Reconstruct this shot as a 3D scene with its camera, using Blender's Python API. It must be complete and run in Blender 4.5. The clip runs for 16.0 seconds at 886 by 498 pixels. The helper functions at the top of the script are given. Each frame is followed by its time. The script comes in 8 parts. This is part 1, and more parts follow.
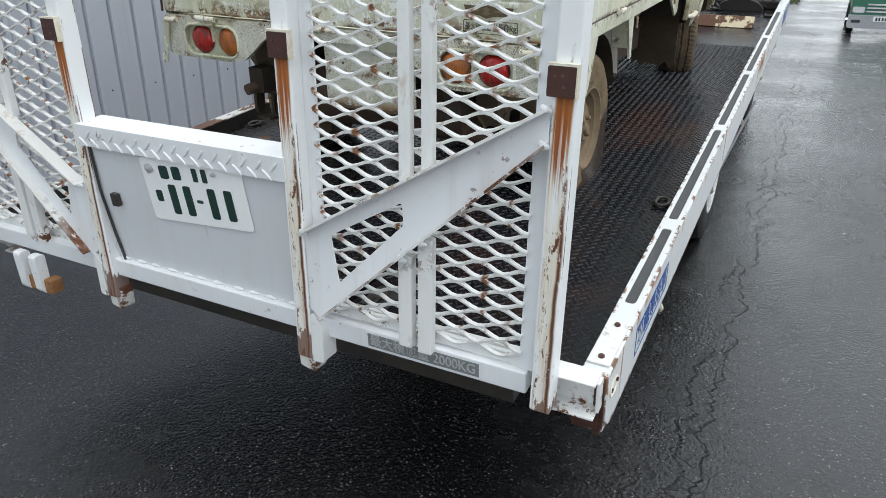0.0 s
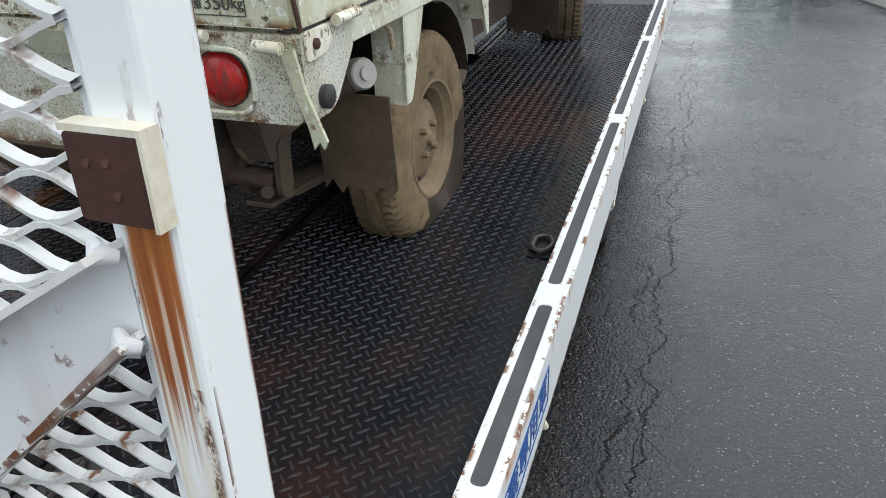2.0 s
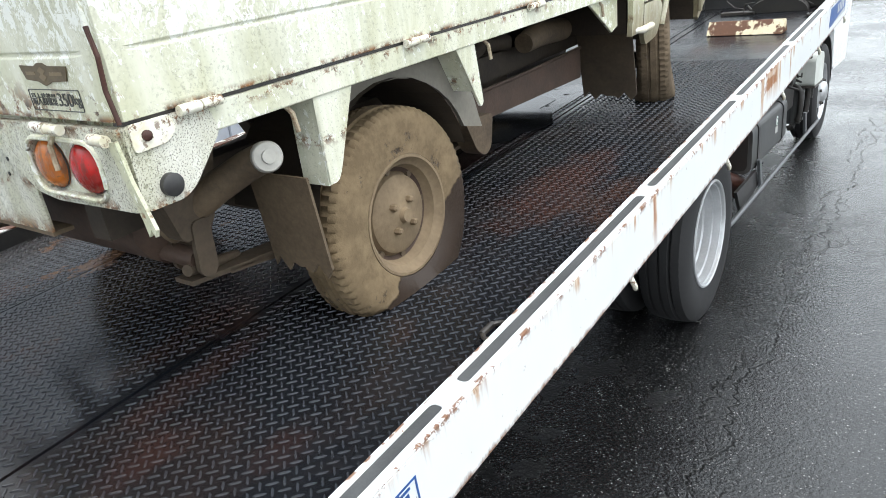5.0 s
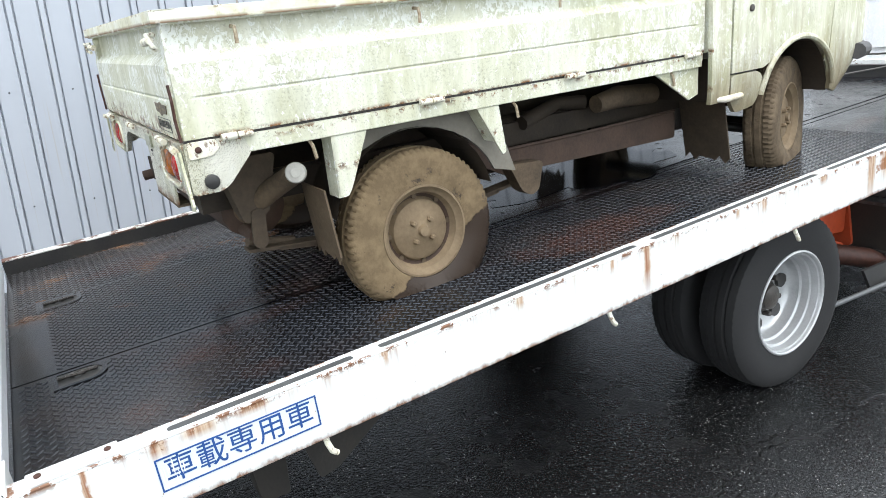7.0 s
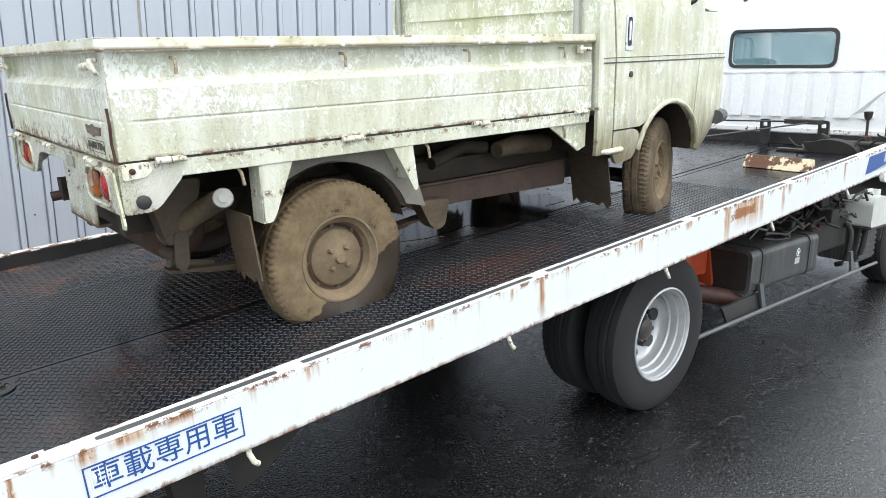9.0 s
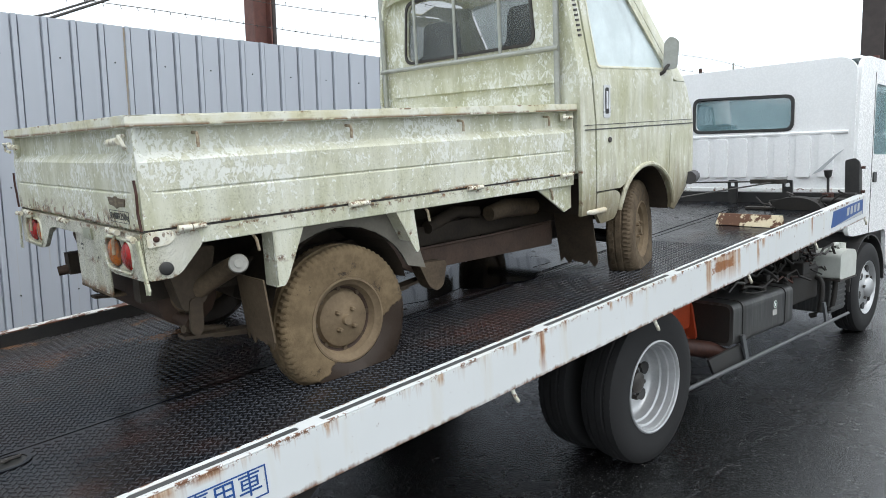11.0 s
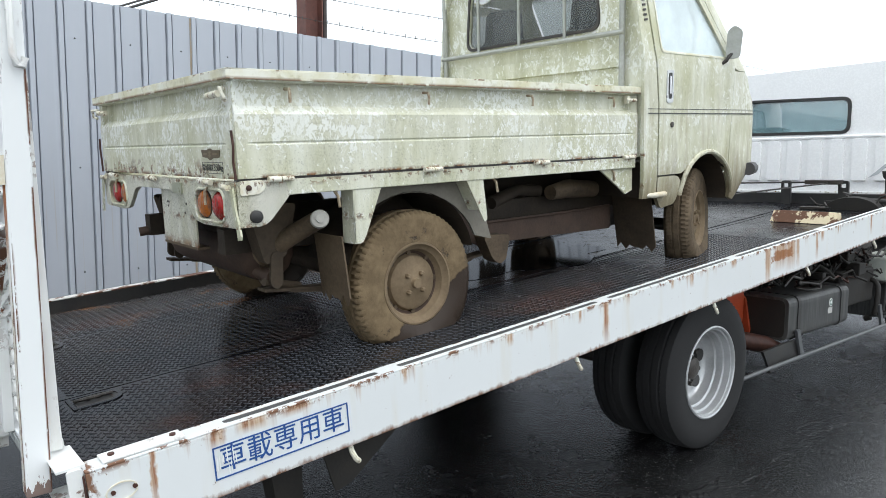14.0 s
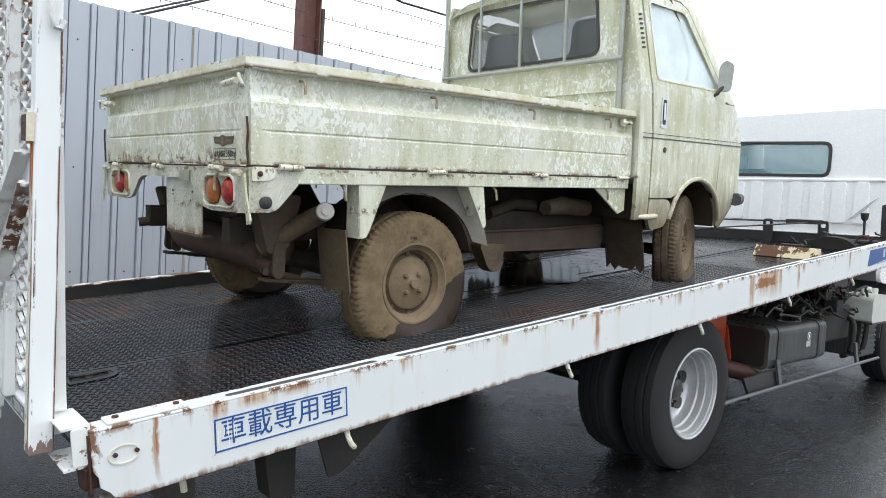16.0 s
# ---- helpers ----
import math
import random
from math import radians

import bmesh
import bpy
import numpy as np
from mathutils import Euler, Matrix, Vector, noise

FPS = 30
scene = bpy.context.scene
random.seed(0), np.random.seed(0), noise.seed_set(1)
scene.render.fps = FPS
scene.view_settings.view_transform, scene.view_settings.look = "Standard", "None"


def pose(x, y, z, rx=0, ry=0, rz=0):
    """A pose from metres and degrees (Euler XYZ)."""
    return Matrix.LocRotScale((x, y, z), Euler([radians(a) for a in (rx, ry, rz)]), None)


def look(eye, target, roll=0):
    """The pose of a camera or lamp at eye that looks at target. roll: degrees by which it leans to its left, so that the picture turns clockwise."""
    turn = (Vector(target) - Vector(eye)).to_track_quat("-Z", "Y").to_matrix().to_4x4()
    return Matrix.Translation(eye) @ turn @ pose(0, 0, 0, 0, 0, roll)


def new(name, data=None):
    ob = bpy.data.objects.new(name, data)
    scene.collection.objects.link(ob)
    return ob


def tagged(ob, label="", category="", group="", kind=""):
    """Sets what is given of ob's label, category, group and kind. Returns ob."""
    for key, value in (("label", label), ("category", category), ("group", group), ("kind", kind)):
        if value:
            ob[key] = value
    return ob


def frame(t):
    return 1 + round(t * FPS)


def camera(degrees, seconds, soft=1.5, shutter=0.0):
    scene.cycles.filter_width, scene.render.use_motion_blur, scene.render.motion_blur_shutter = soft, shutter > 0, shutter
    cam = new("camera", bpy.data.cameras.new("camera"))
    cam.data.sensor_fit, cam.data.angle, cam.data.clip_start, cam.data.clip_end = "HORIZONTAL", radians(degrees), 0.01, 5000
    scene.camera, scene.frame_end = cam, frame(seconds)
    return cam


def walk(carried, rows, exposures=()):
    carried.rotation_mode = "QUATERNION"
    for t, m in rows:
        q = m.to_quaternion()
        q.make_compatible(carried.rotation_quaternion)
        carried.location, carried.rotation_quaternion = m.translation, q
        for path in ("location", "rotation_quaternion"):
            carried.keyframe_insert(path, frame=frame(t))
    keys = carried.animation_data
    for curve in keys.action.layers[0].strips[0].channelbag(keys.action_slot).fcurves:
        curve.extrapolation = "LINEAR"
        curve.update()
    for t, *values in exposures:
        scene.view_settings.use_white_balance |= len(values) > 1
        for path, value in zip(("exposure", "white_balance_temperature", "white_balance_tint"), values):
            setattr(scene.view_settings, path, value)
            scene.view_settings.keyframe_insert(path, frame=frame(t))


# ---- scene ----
cam = camera(65.1, 16.0, soft=0.8)
PATH = [
    (0, (0.248, -1.126, 0.935), (-0.597, 0.426, -0.001), -2.42),
    (0.5, (0.257, -0.842, 0.905), (-0.513, 0.737, -0.052), -3.26),
    (1, (0.209, -0.616, 0.842), (-0.461, 0.986, -0.149), -3.32),
    (1.5, (0.135, -0.424, 0.808), (-0.386, 1.208, -0.224), -3.14),
    (2, (0.175, -0.302, 0.787), (-0.448, 1.298, -0.239), -3.56),
    (2.5, (0.262, -0.216, 0.786), (-0.540, 1.334, -0.190), -5.52),
    (3, (0.267, -0.224, 0.791), (-0.613, 1.308, -0.147), -7.15),
    (3.5, (0.294, -0.249, 0.784), (-0.647, 1.275, -0.105), -8.44),
    (4, (0.345, -0.244, 0.774), (-0.590, 1.303, -0.083), -7.85),
    (4.2, (0.376, -0.203, 0.764), (-0.571, 1.349, -0.069), -8.46),
    (6.3, (1.134, 0.210, 0.741), (-0.443, 1.172, -0.025), -9.24),
    (6.5, (1.216, 0.197, 0.747), (-0.413, 1.109, 0.030), -9.26),
    (7, (1.391, 0.212, 0.771), (-0.259, 1.146, 0.133), -8.34),
    (7.5, (1.412, 0.166, 0.783), (-0.229, 1.136, 0.178), -6.77),
    (8, (1.423, 0.113, 0.789), (-0.220, 1.095, 0.210), -6.21),
    (8.5, (1.466, 0.091, 0.797), (-0.059, 1.244, 0.211), -4.37),
    (9, (1.487, 0.048, 0.792), (0.005, 1.270, 0.235), -3.82),
    (9.5, (1.475, 0.004, 0.826), (-0.030, 1.237, 0.363), -4.34),
    (9.7, (1.482, -0.012, 0.839), (-0.037, 1.225, 0.438), -4.60),
    (11.8, (1.504, -0.139, 0.733), (0.067, 1.205, 0.373), -5.33),
    (12, (1.496, -0.148, 0.727), (0.051, 1.188, 0.370), -5.12),
    (12.5, (1.490, -0.174, 0.706), (0.020, 1.137, 0.361), -4.88),
    (13, (1.479, -0.210, 0.687), (-0.011, 1.081, 0.350), -4.40),
    (13.5, (1.478, -0.237, 0.666), (-0.034, 1.031, 0.339), -4.46),
    (14, (1.477, -0.259, 0.649), (-0.043, 1.000, 0.329), -3.84),
    (14.5, (1.481, -0.281, 0.633), (-0.034, 0.990, 0.336), -2.72),
    (15, (1.482, -0.308, 0.615), (-0.018, 0.988, 0.350), -1.61),
    (15.5, (1.481, -0.336, 0.579), (-0.012, 0.974, 0.342), -1.02),
    (16, (1.476, -0.354, 0.549), (-0.013, 0.962, 0.323), -0.61),
]
# The deck's own axes: origin at the rear outer corner of its kerb-side rail, y towards the cab, z off the deck; the bed is tipped back.
BED = Matrix.Translation((0, 0, 0.61)) @ Matrix.Rotation(radians(5.5), 4, "X")
EXPOSURES = [(0, 0.13), (1.5, 0.1), (2.4, 0.42), (3.5, 0.85), (4.2, 0.9), (6.3, 0.95), (7.5, 0.95), (9, 0.8), (9.7, 0.6), (11.8, 0.14), (12.6, 0.22), (13.6, 0.33), (16, 0.34)]
walk(cam, [(t, BED @ look(eye, target, roll)) for t, eye, target, roll in PATH], EXPOSURES)

# ---- sky and light ----
world = bpy.data.worlds.new("overcast")
scene.world = world
world.use_nodes = True
wn, wl = world.node_tree.nodes, world.node_tree.links
sky = wn.new("ShaderNodeTexSky")
sky.sky_type, sky.sun_disc, sky.sun_elevation, sky.sun_rotation = "NISHITA", False, radians(65), radians(100)
veil = wn.new("ShaderNodeMix")
veil.data_type = "RGBA"
veil.inputs[0].default_value = 0.88
veil.inputs[7].default_value = (8.15, 8.75, 9.15, 1)
wl.new(sky.outputs[0], veil.inputs[6])
wl.new(veil.outputs[2], wn["Background"].inputs[0])
wn["Background"].inputs[1].default_value = 0.15
sun_data = bpy.data.lights.new("sun", "SUN")
sun_data.energy, sun_data.angle, sun_data.color = 1.2, radians(50), (1.0, 0.97, 0.93)
sun = new("sun", sun_data)
sun.matrix_world = look((0, 0, 0), (-0.45, 0.10, -1))

# ---- mesh helpers ----
from mathutils.geometry import tessellate_polygon


def lift(p, axis, d):
    return {"x": (d, p[0], p[1]), "y": (p[0], d, p[1]), "z": (p[0], p[1], d)}[axis]


def add_box(bm, a, b):
    lo, hi = [min(p, q) for p, q in zip(a, b)], [max(p, q) for p, q in zip(a, b)]
    v = [bm.verts.new((x, y, z)) for x in (lo[0], hi[0]) for y in (lo[1], hi[1]) for z in (lo[2], hi[2])]
    for f in ((0, 1, 3, 2), (4, 6, 7, 5), (0, 4, 5, 1), (2, 3, 7, 6), (0, 2, 6, 4), (1, 5, 7, 3)):
        bm.faces.new([v[i] for i in f])
    return bm


def add_prism(bm, outer, axis, lo, hi, holes=()):
    """A flat outline with optional holes, given depth along one axis."""
    loops = [list(outer), *[list(h) for h in holes]]
    flat = [p for loop in loops for p in loop]
    ends = []
    for d in (lo, hi):
        ends.append([bm.verts.new(lift(p, axis, d)) for p in flat])
    for tri in tessellate_polygon([[Vector((p[0], p[1], 0)) for p in loop] for loop in loops]):
        if len(set(tri)) == 3:
            for side in ends:
                try:
                    bm.faces.new([side[i] for i in tri])
                except ValueError:
                    pass
    k = 0
    for loop in loops:
        n = len(loop)
        for i in range(n):
            a, b = k + i, k + (i + 1) % n
            bm.faces.new((ends[0][a], ends[0][b], ends[1][b], ends[1][a]))
        k += n
    return bm


def add_tube(bm, path, r, seg=8, caps=True):
    path = [Vector(p) for p in path]
    rings = []
    up = Vector((0.13, 0.21, 0.97))
    for i, p in enumerate(path):
        d = (path[min(i + 1, len(path) - 1)] - path[max(i - 1, 0)]).normalized()
        s = d.cross(up if abs(d.dot(up)) < 0.95 else Vector((1, 0, 0))).normalized()
        t = d.cross(s)
        rr = r[i] if isinstance(r, (list, tuple)) else r
        rings.append([bm.verts.new(p + s * rr * math.cos(a) + t * rr * math.sin(a)) for a in [math.tau * k / seg for k in range(seg)]])
    for a, b in zip(rings, rings[1:]):
        for k in range(seg):
            bm.faces.new((a[k], a[(k + 1) % seg], b[(k + 1) % seg], b[k]))
    if caps:
        bm.faces.new(rings[0])
        bm.faces.new(rings[-1])
    return bm


def add_lathe(bm, profile, centre, seg=48, closed=False):
    """Turns (x, radius) pairs about an axle that runs along x through centre."""
    rings = []
    for x, r in profile:
        rings.append([bm.verts.new((centre[0] + x, centre[1] + r * math.cos(a), centre[2] + r * math.sin(a))) for a in [math.tau * k / seg for k in range(seg)]])
    for a, b in zip(rings, rings[1:] + (rings[:1] if closed else [])):
        for k in range(seg):
            bm.faces.new((a[k], a[(k + 1) % seg], b[(k + 1) % seg], b[k]))
    if not closed:
        bm.faces.new(rings[0])
        bm.faces.new(rings[-1])
    return bm


def rounded(pts, r, n=4):
    out = []
    for i, p in enumerate(pts):
        a, p, b = Vector(pts[i - 1]), Vector(p), Vector(pts[(i + 1) % len(pts)])
        k = min(r, (a - p).length * 0.45, (b - p).length * 0.45)
        s, e = p + (a - p).normalized() * k, p + (b - p).normalized() * k
        for j in range(n + 1):
            t = j / n
            out.append(tuple((1 - t) ** 2 * s + 2 * t * (1 - t) * p + t * t * e))
    return out


def rect(x0, y0, x1, y1, r=0.0, n=4):
    pts = [(x0, y0), (x1, y0), (x1, y1), (x0, y1)]
    return rounded(pts, r, n) if r else pts


def thing(name, m, label, category, group="", kind=""):
    ob = new(name)
    ob.empty_display_size = 0.1
    ob.matrix_world = m
    return tagged(ob, label, category, group, kind)


def part(name, bm, material, parent=None, label="", smooth=False, bevel=0.0, kind=""):
    bmesh.ops.recalc_face_normals(bm, faces=bm.faces)
    me = bpy.data.meshes.new(name)
    bm.to_mesh(me)
    bm.free()
    me.materials.append(material)
    if smooth:
        me.shade_smooth()
        me.set_sharp_from_angle(angle=radians(38))
    ob = new(name, me)
    ob.parent = parent
    if bevel:
        mod = ob.modifiers.new("edge", "BEVEL")
        mod.width, mod.segments, mod.limit_method, mod.angle_limit = bevel, 2, "ANGLE", radians(40)
        mod.harden_normals = False
    return tagged(ob, label, kind=kind)


def flat_part(name, verts, faces, material, parent=None, label="", kind=""):
    me = bpy.data.meshes.new(name)
    me.from_pydata(verts, [], faces)
    me.update()
    me.materials.append(material)
    ob = new(name, me)
    ob.parent = parent
    return tagged(ob, label, kind=kind)


def lettering(name, text, size, m, material, parent=None, label="", depth=0.0006, stretch=1.0, width=None, weight=0.0):
    """Flat lettering, centred on m, reading along its x with its face along its z."""
    cu = bpy.data.curves.new(name, "FONT")
    cu.body, cu.size, cu.extrude, cu.align_x, cu.align_y, cu.offset = text, size, depth, "CENTER", "CENTER", weight
    tmp = new("tmp", cu)
    bpy.context.view_layer.update()
    if width:
        stretch = width / max(tmp.dimensions.x, 1e-6)
    me = bpy.data.meshes.new_from_object(tmp.evaluated_get(bpy.context.evaluated_depsgraph_get()))
    bpy.data.objects.remove(tmp)
    me.transform(m @ Matrix.Diagonal((stretch, 1, 1, 1)))
    me.materials.clear()
    me.materials.append(material)
    ob = new(name, me)
    ob.parent = parent
    return tagged(ob, label)


# ---- materials ----
class Nodes:
    def __init__(self, name):
        self.mat = bpy.data.materials.new(name)
        self.mat.use_nodes = True
        self.n, self.l = self.mat.node_tree.nodes, self.mat.node_tree.links
        self.bsdf = self.n["Principled BSDF"]
        self.co = self.n.new("ShaderNodeTexCoord").outputs["Object"]

    def put(self, socket, value):
        if isinstance(value, bpy.types.NodeSocket):
            self.l.new(value, socket)
        elif isinstance(value, tuple) and len(value) == 3 and socket.type == "RGBA":
            socket.default_value = (*value, 1)
        else:
            socket.default_value = value

    def scaled(self, sx, sy, sz, shift=(0, 0, 0)):
        m = self.n.new("ShaderNodeMapping")
        self.l.new(self.co, m.inputs[0])
        m.inputs["Scale"].default_value = (sx, sy, sz)
        m.inputs["Location"].default_value = shift
        return m.outputs[0]

    def noise(self, scale, detail=4.0, rough=0.55, vector=None, distort=0.0):
        t = self.n.new("ShaderNodeTexNoise")
        self.l.new(vector or self.co, t.inputs["Vector"])
        t.inputs["Scale"].default_value, t.inputs["Detail"].default_value = scale, detail
        t.inputs["Roughness"].default_value, t.inputs["Distortion"].default_value = rough, distort
        return t.outputs["Fac"]

    def voronoi(self, scale, feature="F1", vector=None, rand=1.0):
        t = self.n.new("ShaderNodeTexVoronoi")
        t.feature = feature
        self.l.new(vector or self.co, t.inputs["Vector"])
        t.inputs["Scale"].default_value, t.inputs["Randomness"].default_value = scale, rand
        return t.outputs["Distance"]

    def ramp(self, value, lo, hi):
        m = self.n.new("ShaderNodeMapRange")
        m.clamp = True
        self.put(m.inputs[0], value)
        m.inputs[1].default_value, m.inputs[2].default_value = lo, hi
        return m.outputs[0]

    def math(self, op, a, b=0.0):
        m = self.n.new("ShaderNodeMath")
        m.operation = op
        self.put(m.inputs[0], a)
        self.put(m.inputs[1], b)
        return m.outputs[0]

    def axis(self, k):
        s = self.n.new("ShaderNodeSeparateXYZ")
        self.l.new(self.co, s.inputs[0])
        return s.outputs[k]

    def mix(self, f, a, b):
        m = self.n.new("ShaderNodeMix")
        m.data_type = "RGBA"
        self.put(m.inputs[0], f)
        self.put(m.inputs[6], a)
        self.put(m.inputs[7], b)
        return m.outputs[2]

    def blend(self, f, a, b):
        m = self.n.new("ShaderNodeMix")
        self.put(m.inputs[0], f)
        self.put(m.inputs[2], a)
        self.put(m.inputs[3], b)
        return m.outputs[0]

    def finish(self, colour, rough, metal=0.0, height=None, strength=0.3, depth=0.002, **more):
        self.put(self.bsdf.inputs["Base Color"], colour)
        self.put(self.bsdf.inputs["Roughness"], rough)
        self.put(self.bsdf.inputs["Metallic"], metal)
        for k, v in more.items():
            self.put(self.bsdf.inputs[k.replace("_", " ")], v)
        if height is not None:
            b = self.n.new("ShaderNodeBump")
            b.inputs["Strength"].default_value, b.inputs["Distance"].default_value = strength, depth
            self.l.new(height, b.inputs["Height"])
            self.l.new(b.outputs[0], self.bsdf.inputs["Normal"])
        return self.mat


def plain(name, a, b, rough=0.5, scale=12.0, fine=120.0, metal=0.0, bump=0.15, depth=0.001, wet=0.12):
    """Two tones mixed at a coarse and a fine scale, with matching gloss and relief."""
    n = Nodes(name)
    coarse, grain = n.noise(scale, 5, 0.6), n.noise(fine, 3, 0.6)
    f = n.ramp(n.math("ADD", n.math("MULTIPLY", coarse, 0.7), n.math("MULTIPLY", grain, 0.3)), 0.32, 0.68)
    return n.finish(n.mix(f, a, b), n.blend(coarse, rough - wet, rough + wet), metal, grain, bump, depth)


def painted(name, base, rust=0.5, streak=(26.0, 26.0, 2.2), dirt=(0.42, 0.38, 0.28), chips=0.62, rough=0.32, rust_at=0.64, bump=0.25):
    """Old gloss paint: faint grime, rust runs down the faces and chipped spots."""
    n = Nodes(name)
    soft = n.noise(3.0, 4, 0.6)
    fine = n.noise(70.0, 4, 0.65)
    grime = n.ramp(n.noise(1.0, 5, 0.7, n.scaled(*[s * 0.6 for s in streak])), 0.52, 0.82)
    colour = n.mix(n.math("MULTIPLY", grime, 0.28), n.mix(soft, base, tuple(c * 0.9 for c in base)), dirt)
    run = n.ramp(n.noise(1.0, 4, 0.65, n.scaled(*streak, (3.1, 1.7, 0.4))), rust_at, rust_at + 0.08)
    zone = n.ramp(n.noise(2.6, 3, 0.5), 0.5, 0.66)
    stain = n.math("MULTIPLY", n.math("MULTIPLY", run, zone), rust)
    colour = n.mix(stain, colour, (0.36, 0.17, 0.05))
    spot = n.ramp(n.noise(38.0, 5, 0.7), chips, chips + 0.03)
    spots = n.math("MULTIPLY", spot, n.ramp(n.noise(4.2, 3, 0.6), 0.5, 0.6))
    colour = n.mix(n.math("MULTIPLY", spots, min(1.0, rust * 1.3)), colour, (0.13, 0.05, 0.022))
    r = n.blend(n.math("MAXIMUM", stain, spots), n.blend(fine, rough - 0.08, rough + 0.12), 0.78)
    return n.finish(colour, r, 0.0, n.math("ADD", n.math("MULTIPLY", fine, 0.3), spots), bump, 0.0012)


WHITE = painted("white_gloss_paint", (0.82, 0.84, 0.86), 0.55)


def rail_paint():
    """White rail paint: rust bled from chips along the top edge, a few long runs, scabs along the lower edge."""
    n = Nodes("rust_dripped_rail_paint")
    y, z = n.axis(1), n.axis(2)
    soft, fine = n.noise(2.5, 4, 0.6), n.noise(75.0, 4, 0.65)
    colour = n.mix(soft, (0.74, 0.765, 0.775), (0.67, 0.695, 0.70))
    fall = n.math("SUBTRACT", 0.036, z)
    thread = n.ramp(n.noise(1.0, 4, 0.7, n.scaled(40, 60, 1.5)), 0.36, 0.60)
    wobble = n.math("MULTIPLY", n.math("SUBTRACT", n.noise(1.0, 3, 0.6, n.scaled(0, 30, 22)), 0.5), 0.03)
    yy = n.math("ADD", y, wobble)
    # short drips of uneven length all along
    reach = n.math("MULTIPLY", n.ramp(n.noise(1.0, 4, 0.75, n.scaled(0, 19, 0)), 0.45, 0.80), 0.13)
    drip = n.math("SUBTRACT", 1.0, n.ramp(n.math("SUBTRACT", fall, reach), -0.05, 0.0))
    zone = n.ramp(n.noise(1.0, 3, 0.5, n.scaled(0, 1.9, 0, (0, 0.37, 0))), 0.40, 0.60)
    stain = n.math("MULTIPLY", n.math("MULTIPLY", drip, n.blend(thread, 0.2, 0.9)), zone)
    side = n.ramp(fall, 0.001, 0.004)
    # marked runs under chips: place along the rail, half-width, length
    for c, w, ln in ((0.128, 0.008, 0.16), (0.27, 0.022, 0.05), (0.36, 0.05, 0.035), (0.47, 0.05, 0.030), (0.80, 0.010, 0.05), (1.21, 0.015, 0.045), (1.55, 0.010, 0.05), (1.69, 0.022, 0.17), (2.12, 0.012, 0.04), (2.26, 0.016, 0.06), (2.60, 0.03, 0.04), (2.92, 0.032, 0.20), (3.05, 0.085, 0.13), (3.16, 0.07, 0.15), (3.24, 0.022, 0.15), (3.46, 0.018, 0.15), (3.53, 0.026, 0.06), (3.73, 0.012, 0.05), (4.21, 0.018, 0.12)):
        off = n.math("ABSOLUTE", n.math("SUBTRACT", yy, c))
        run = n.math("MULTIPLY", n.math("SUBTRACT", 1.0, n.ramp(off, w * 0.45, w)), n.math("SUBTRACT", 1.0, n.ramp(fall, ln * 0.45, ln)))
        stain = n.math("MAXIMUM", stain, n.math("MULTIPLY", run, n.blend(thread, 0.55, 1.0)))
    stain = n.math("MULTIPLY", stain, side)
    colour = n.mix(n.math("MULTIPLY", stain, 0.92), colour, n.mix(thread, (0.54, 0.32, 0.115), (0.26, 0.088, 0.020)))
    old = n.math("MULTIPLY", n.ramp(n.noise(1.0, 4, 0.6, n.scaled(9, 9, 1.4, (5, 2, 0))), 0.54, 0.72), 0.22)
    colour = n.mix(old, colour, (0.60, 0.50, 0.31))
    low = n.math("MULTIPLY", n.ramp(n.math("ADD", z, n.math("MULTIPLY", n.noise(1.0, 5, 0.7, n.scaled(20, 24, 9)), 0.05)), -0.086, -0.100), n.ramp(n.noise(1.0, 3, 0.6, n.scaled(0, 2.2, 0, (0, 1.1, 0))), 0.30, 0.46))
    x = n.axis(0)
    rim = n.math("MAXIMUM", n.ramp(x, -0.009, -0.004), n.ramp(x, -0.049, -0.054))
    top = n.math("MULTIPLY", n.math("MULTIPLY", n.ramp(z, 0.018, 0.030), rim), n.ramp(n.noise(1.0, 5, 0.75, n.scaled(24, 24, 24)), 0.53, 0.56))
    spot = n.math("MULTIPLY", n.ramp(n.noise(42.0, 5, 0.7), 0.67, 0.69), 0.9)
    torn = n.math("SUBTRACT", n.noise(1.0, 5, 0.75, n.scaled(20, 20, 26, (2, 3, 0))), 0.5)
    blot = n.math("MULTIPLY", n.ramp(n.math("ADD", n.math("ABSOLUTE", n.math("SUBTRACT", y, 3.07)), n.math("MULTIPLY", torn, 0.30)), 0.12, 0.08), n.ramp(n.math("ADD", n.math("ABSOLUTE", n.math("ADD", z, 0.016)), n.math("MULTIPLY", torn, 0.07)), 0.026, 0.018))
    colour = n.mix(n.math("MULTIPLY", blot, 0.9), colour, n.mix(fine, (0.36, 0.135, 0.03), (0.16, 0.055, 0.018)))
    scab = n.math("MAXIMUM", top, n.math("MAXIMUM", low, spot))
    end = n.ramp(n.math("ADD", y, n.math("MULTIPLY", n.math("SUBTRACT", n.noise(1.0, 5, 0.75, n.scaled(22, 22, 14)), 0.5), 0.07)), 0.016, 0.006)
    end = n.math("MULTIPLY", end, n.ramp(n.noise(1.0, 5, 0.7, n.scaled(30, 30, 26, (1, 0, 2))), 0.40, 0.46))
    scab = n.math("MAXIMUM", scab, end)
    colour = n.mix(n.math("MULTIPLY", scab, 0.95), colour, n.mix(fine, (0.24, 0.095, 0.03), (0.09, 0.035, 0.018)))
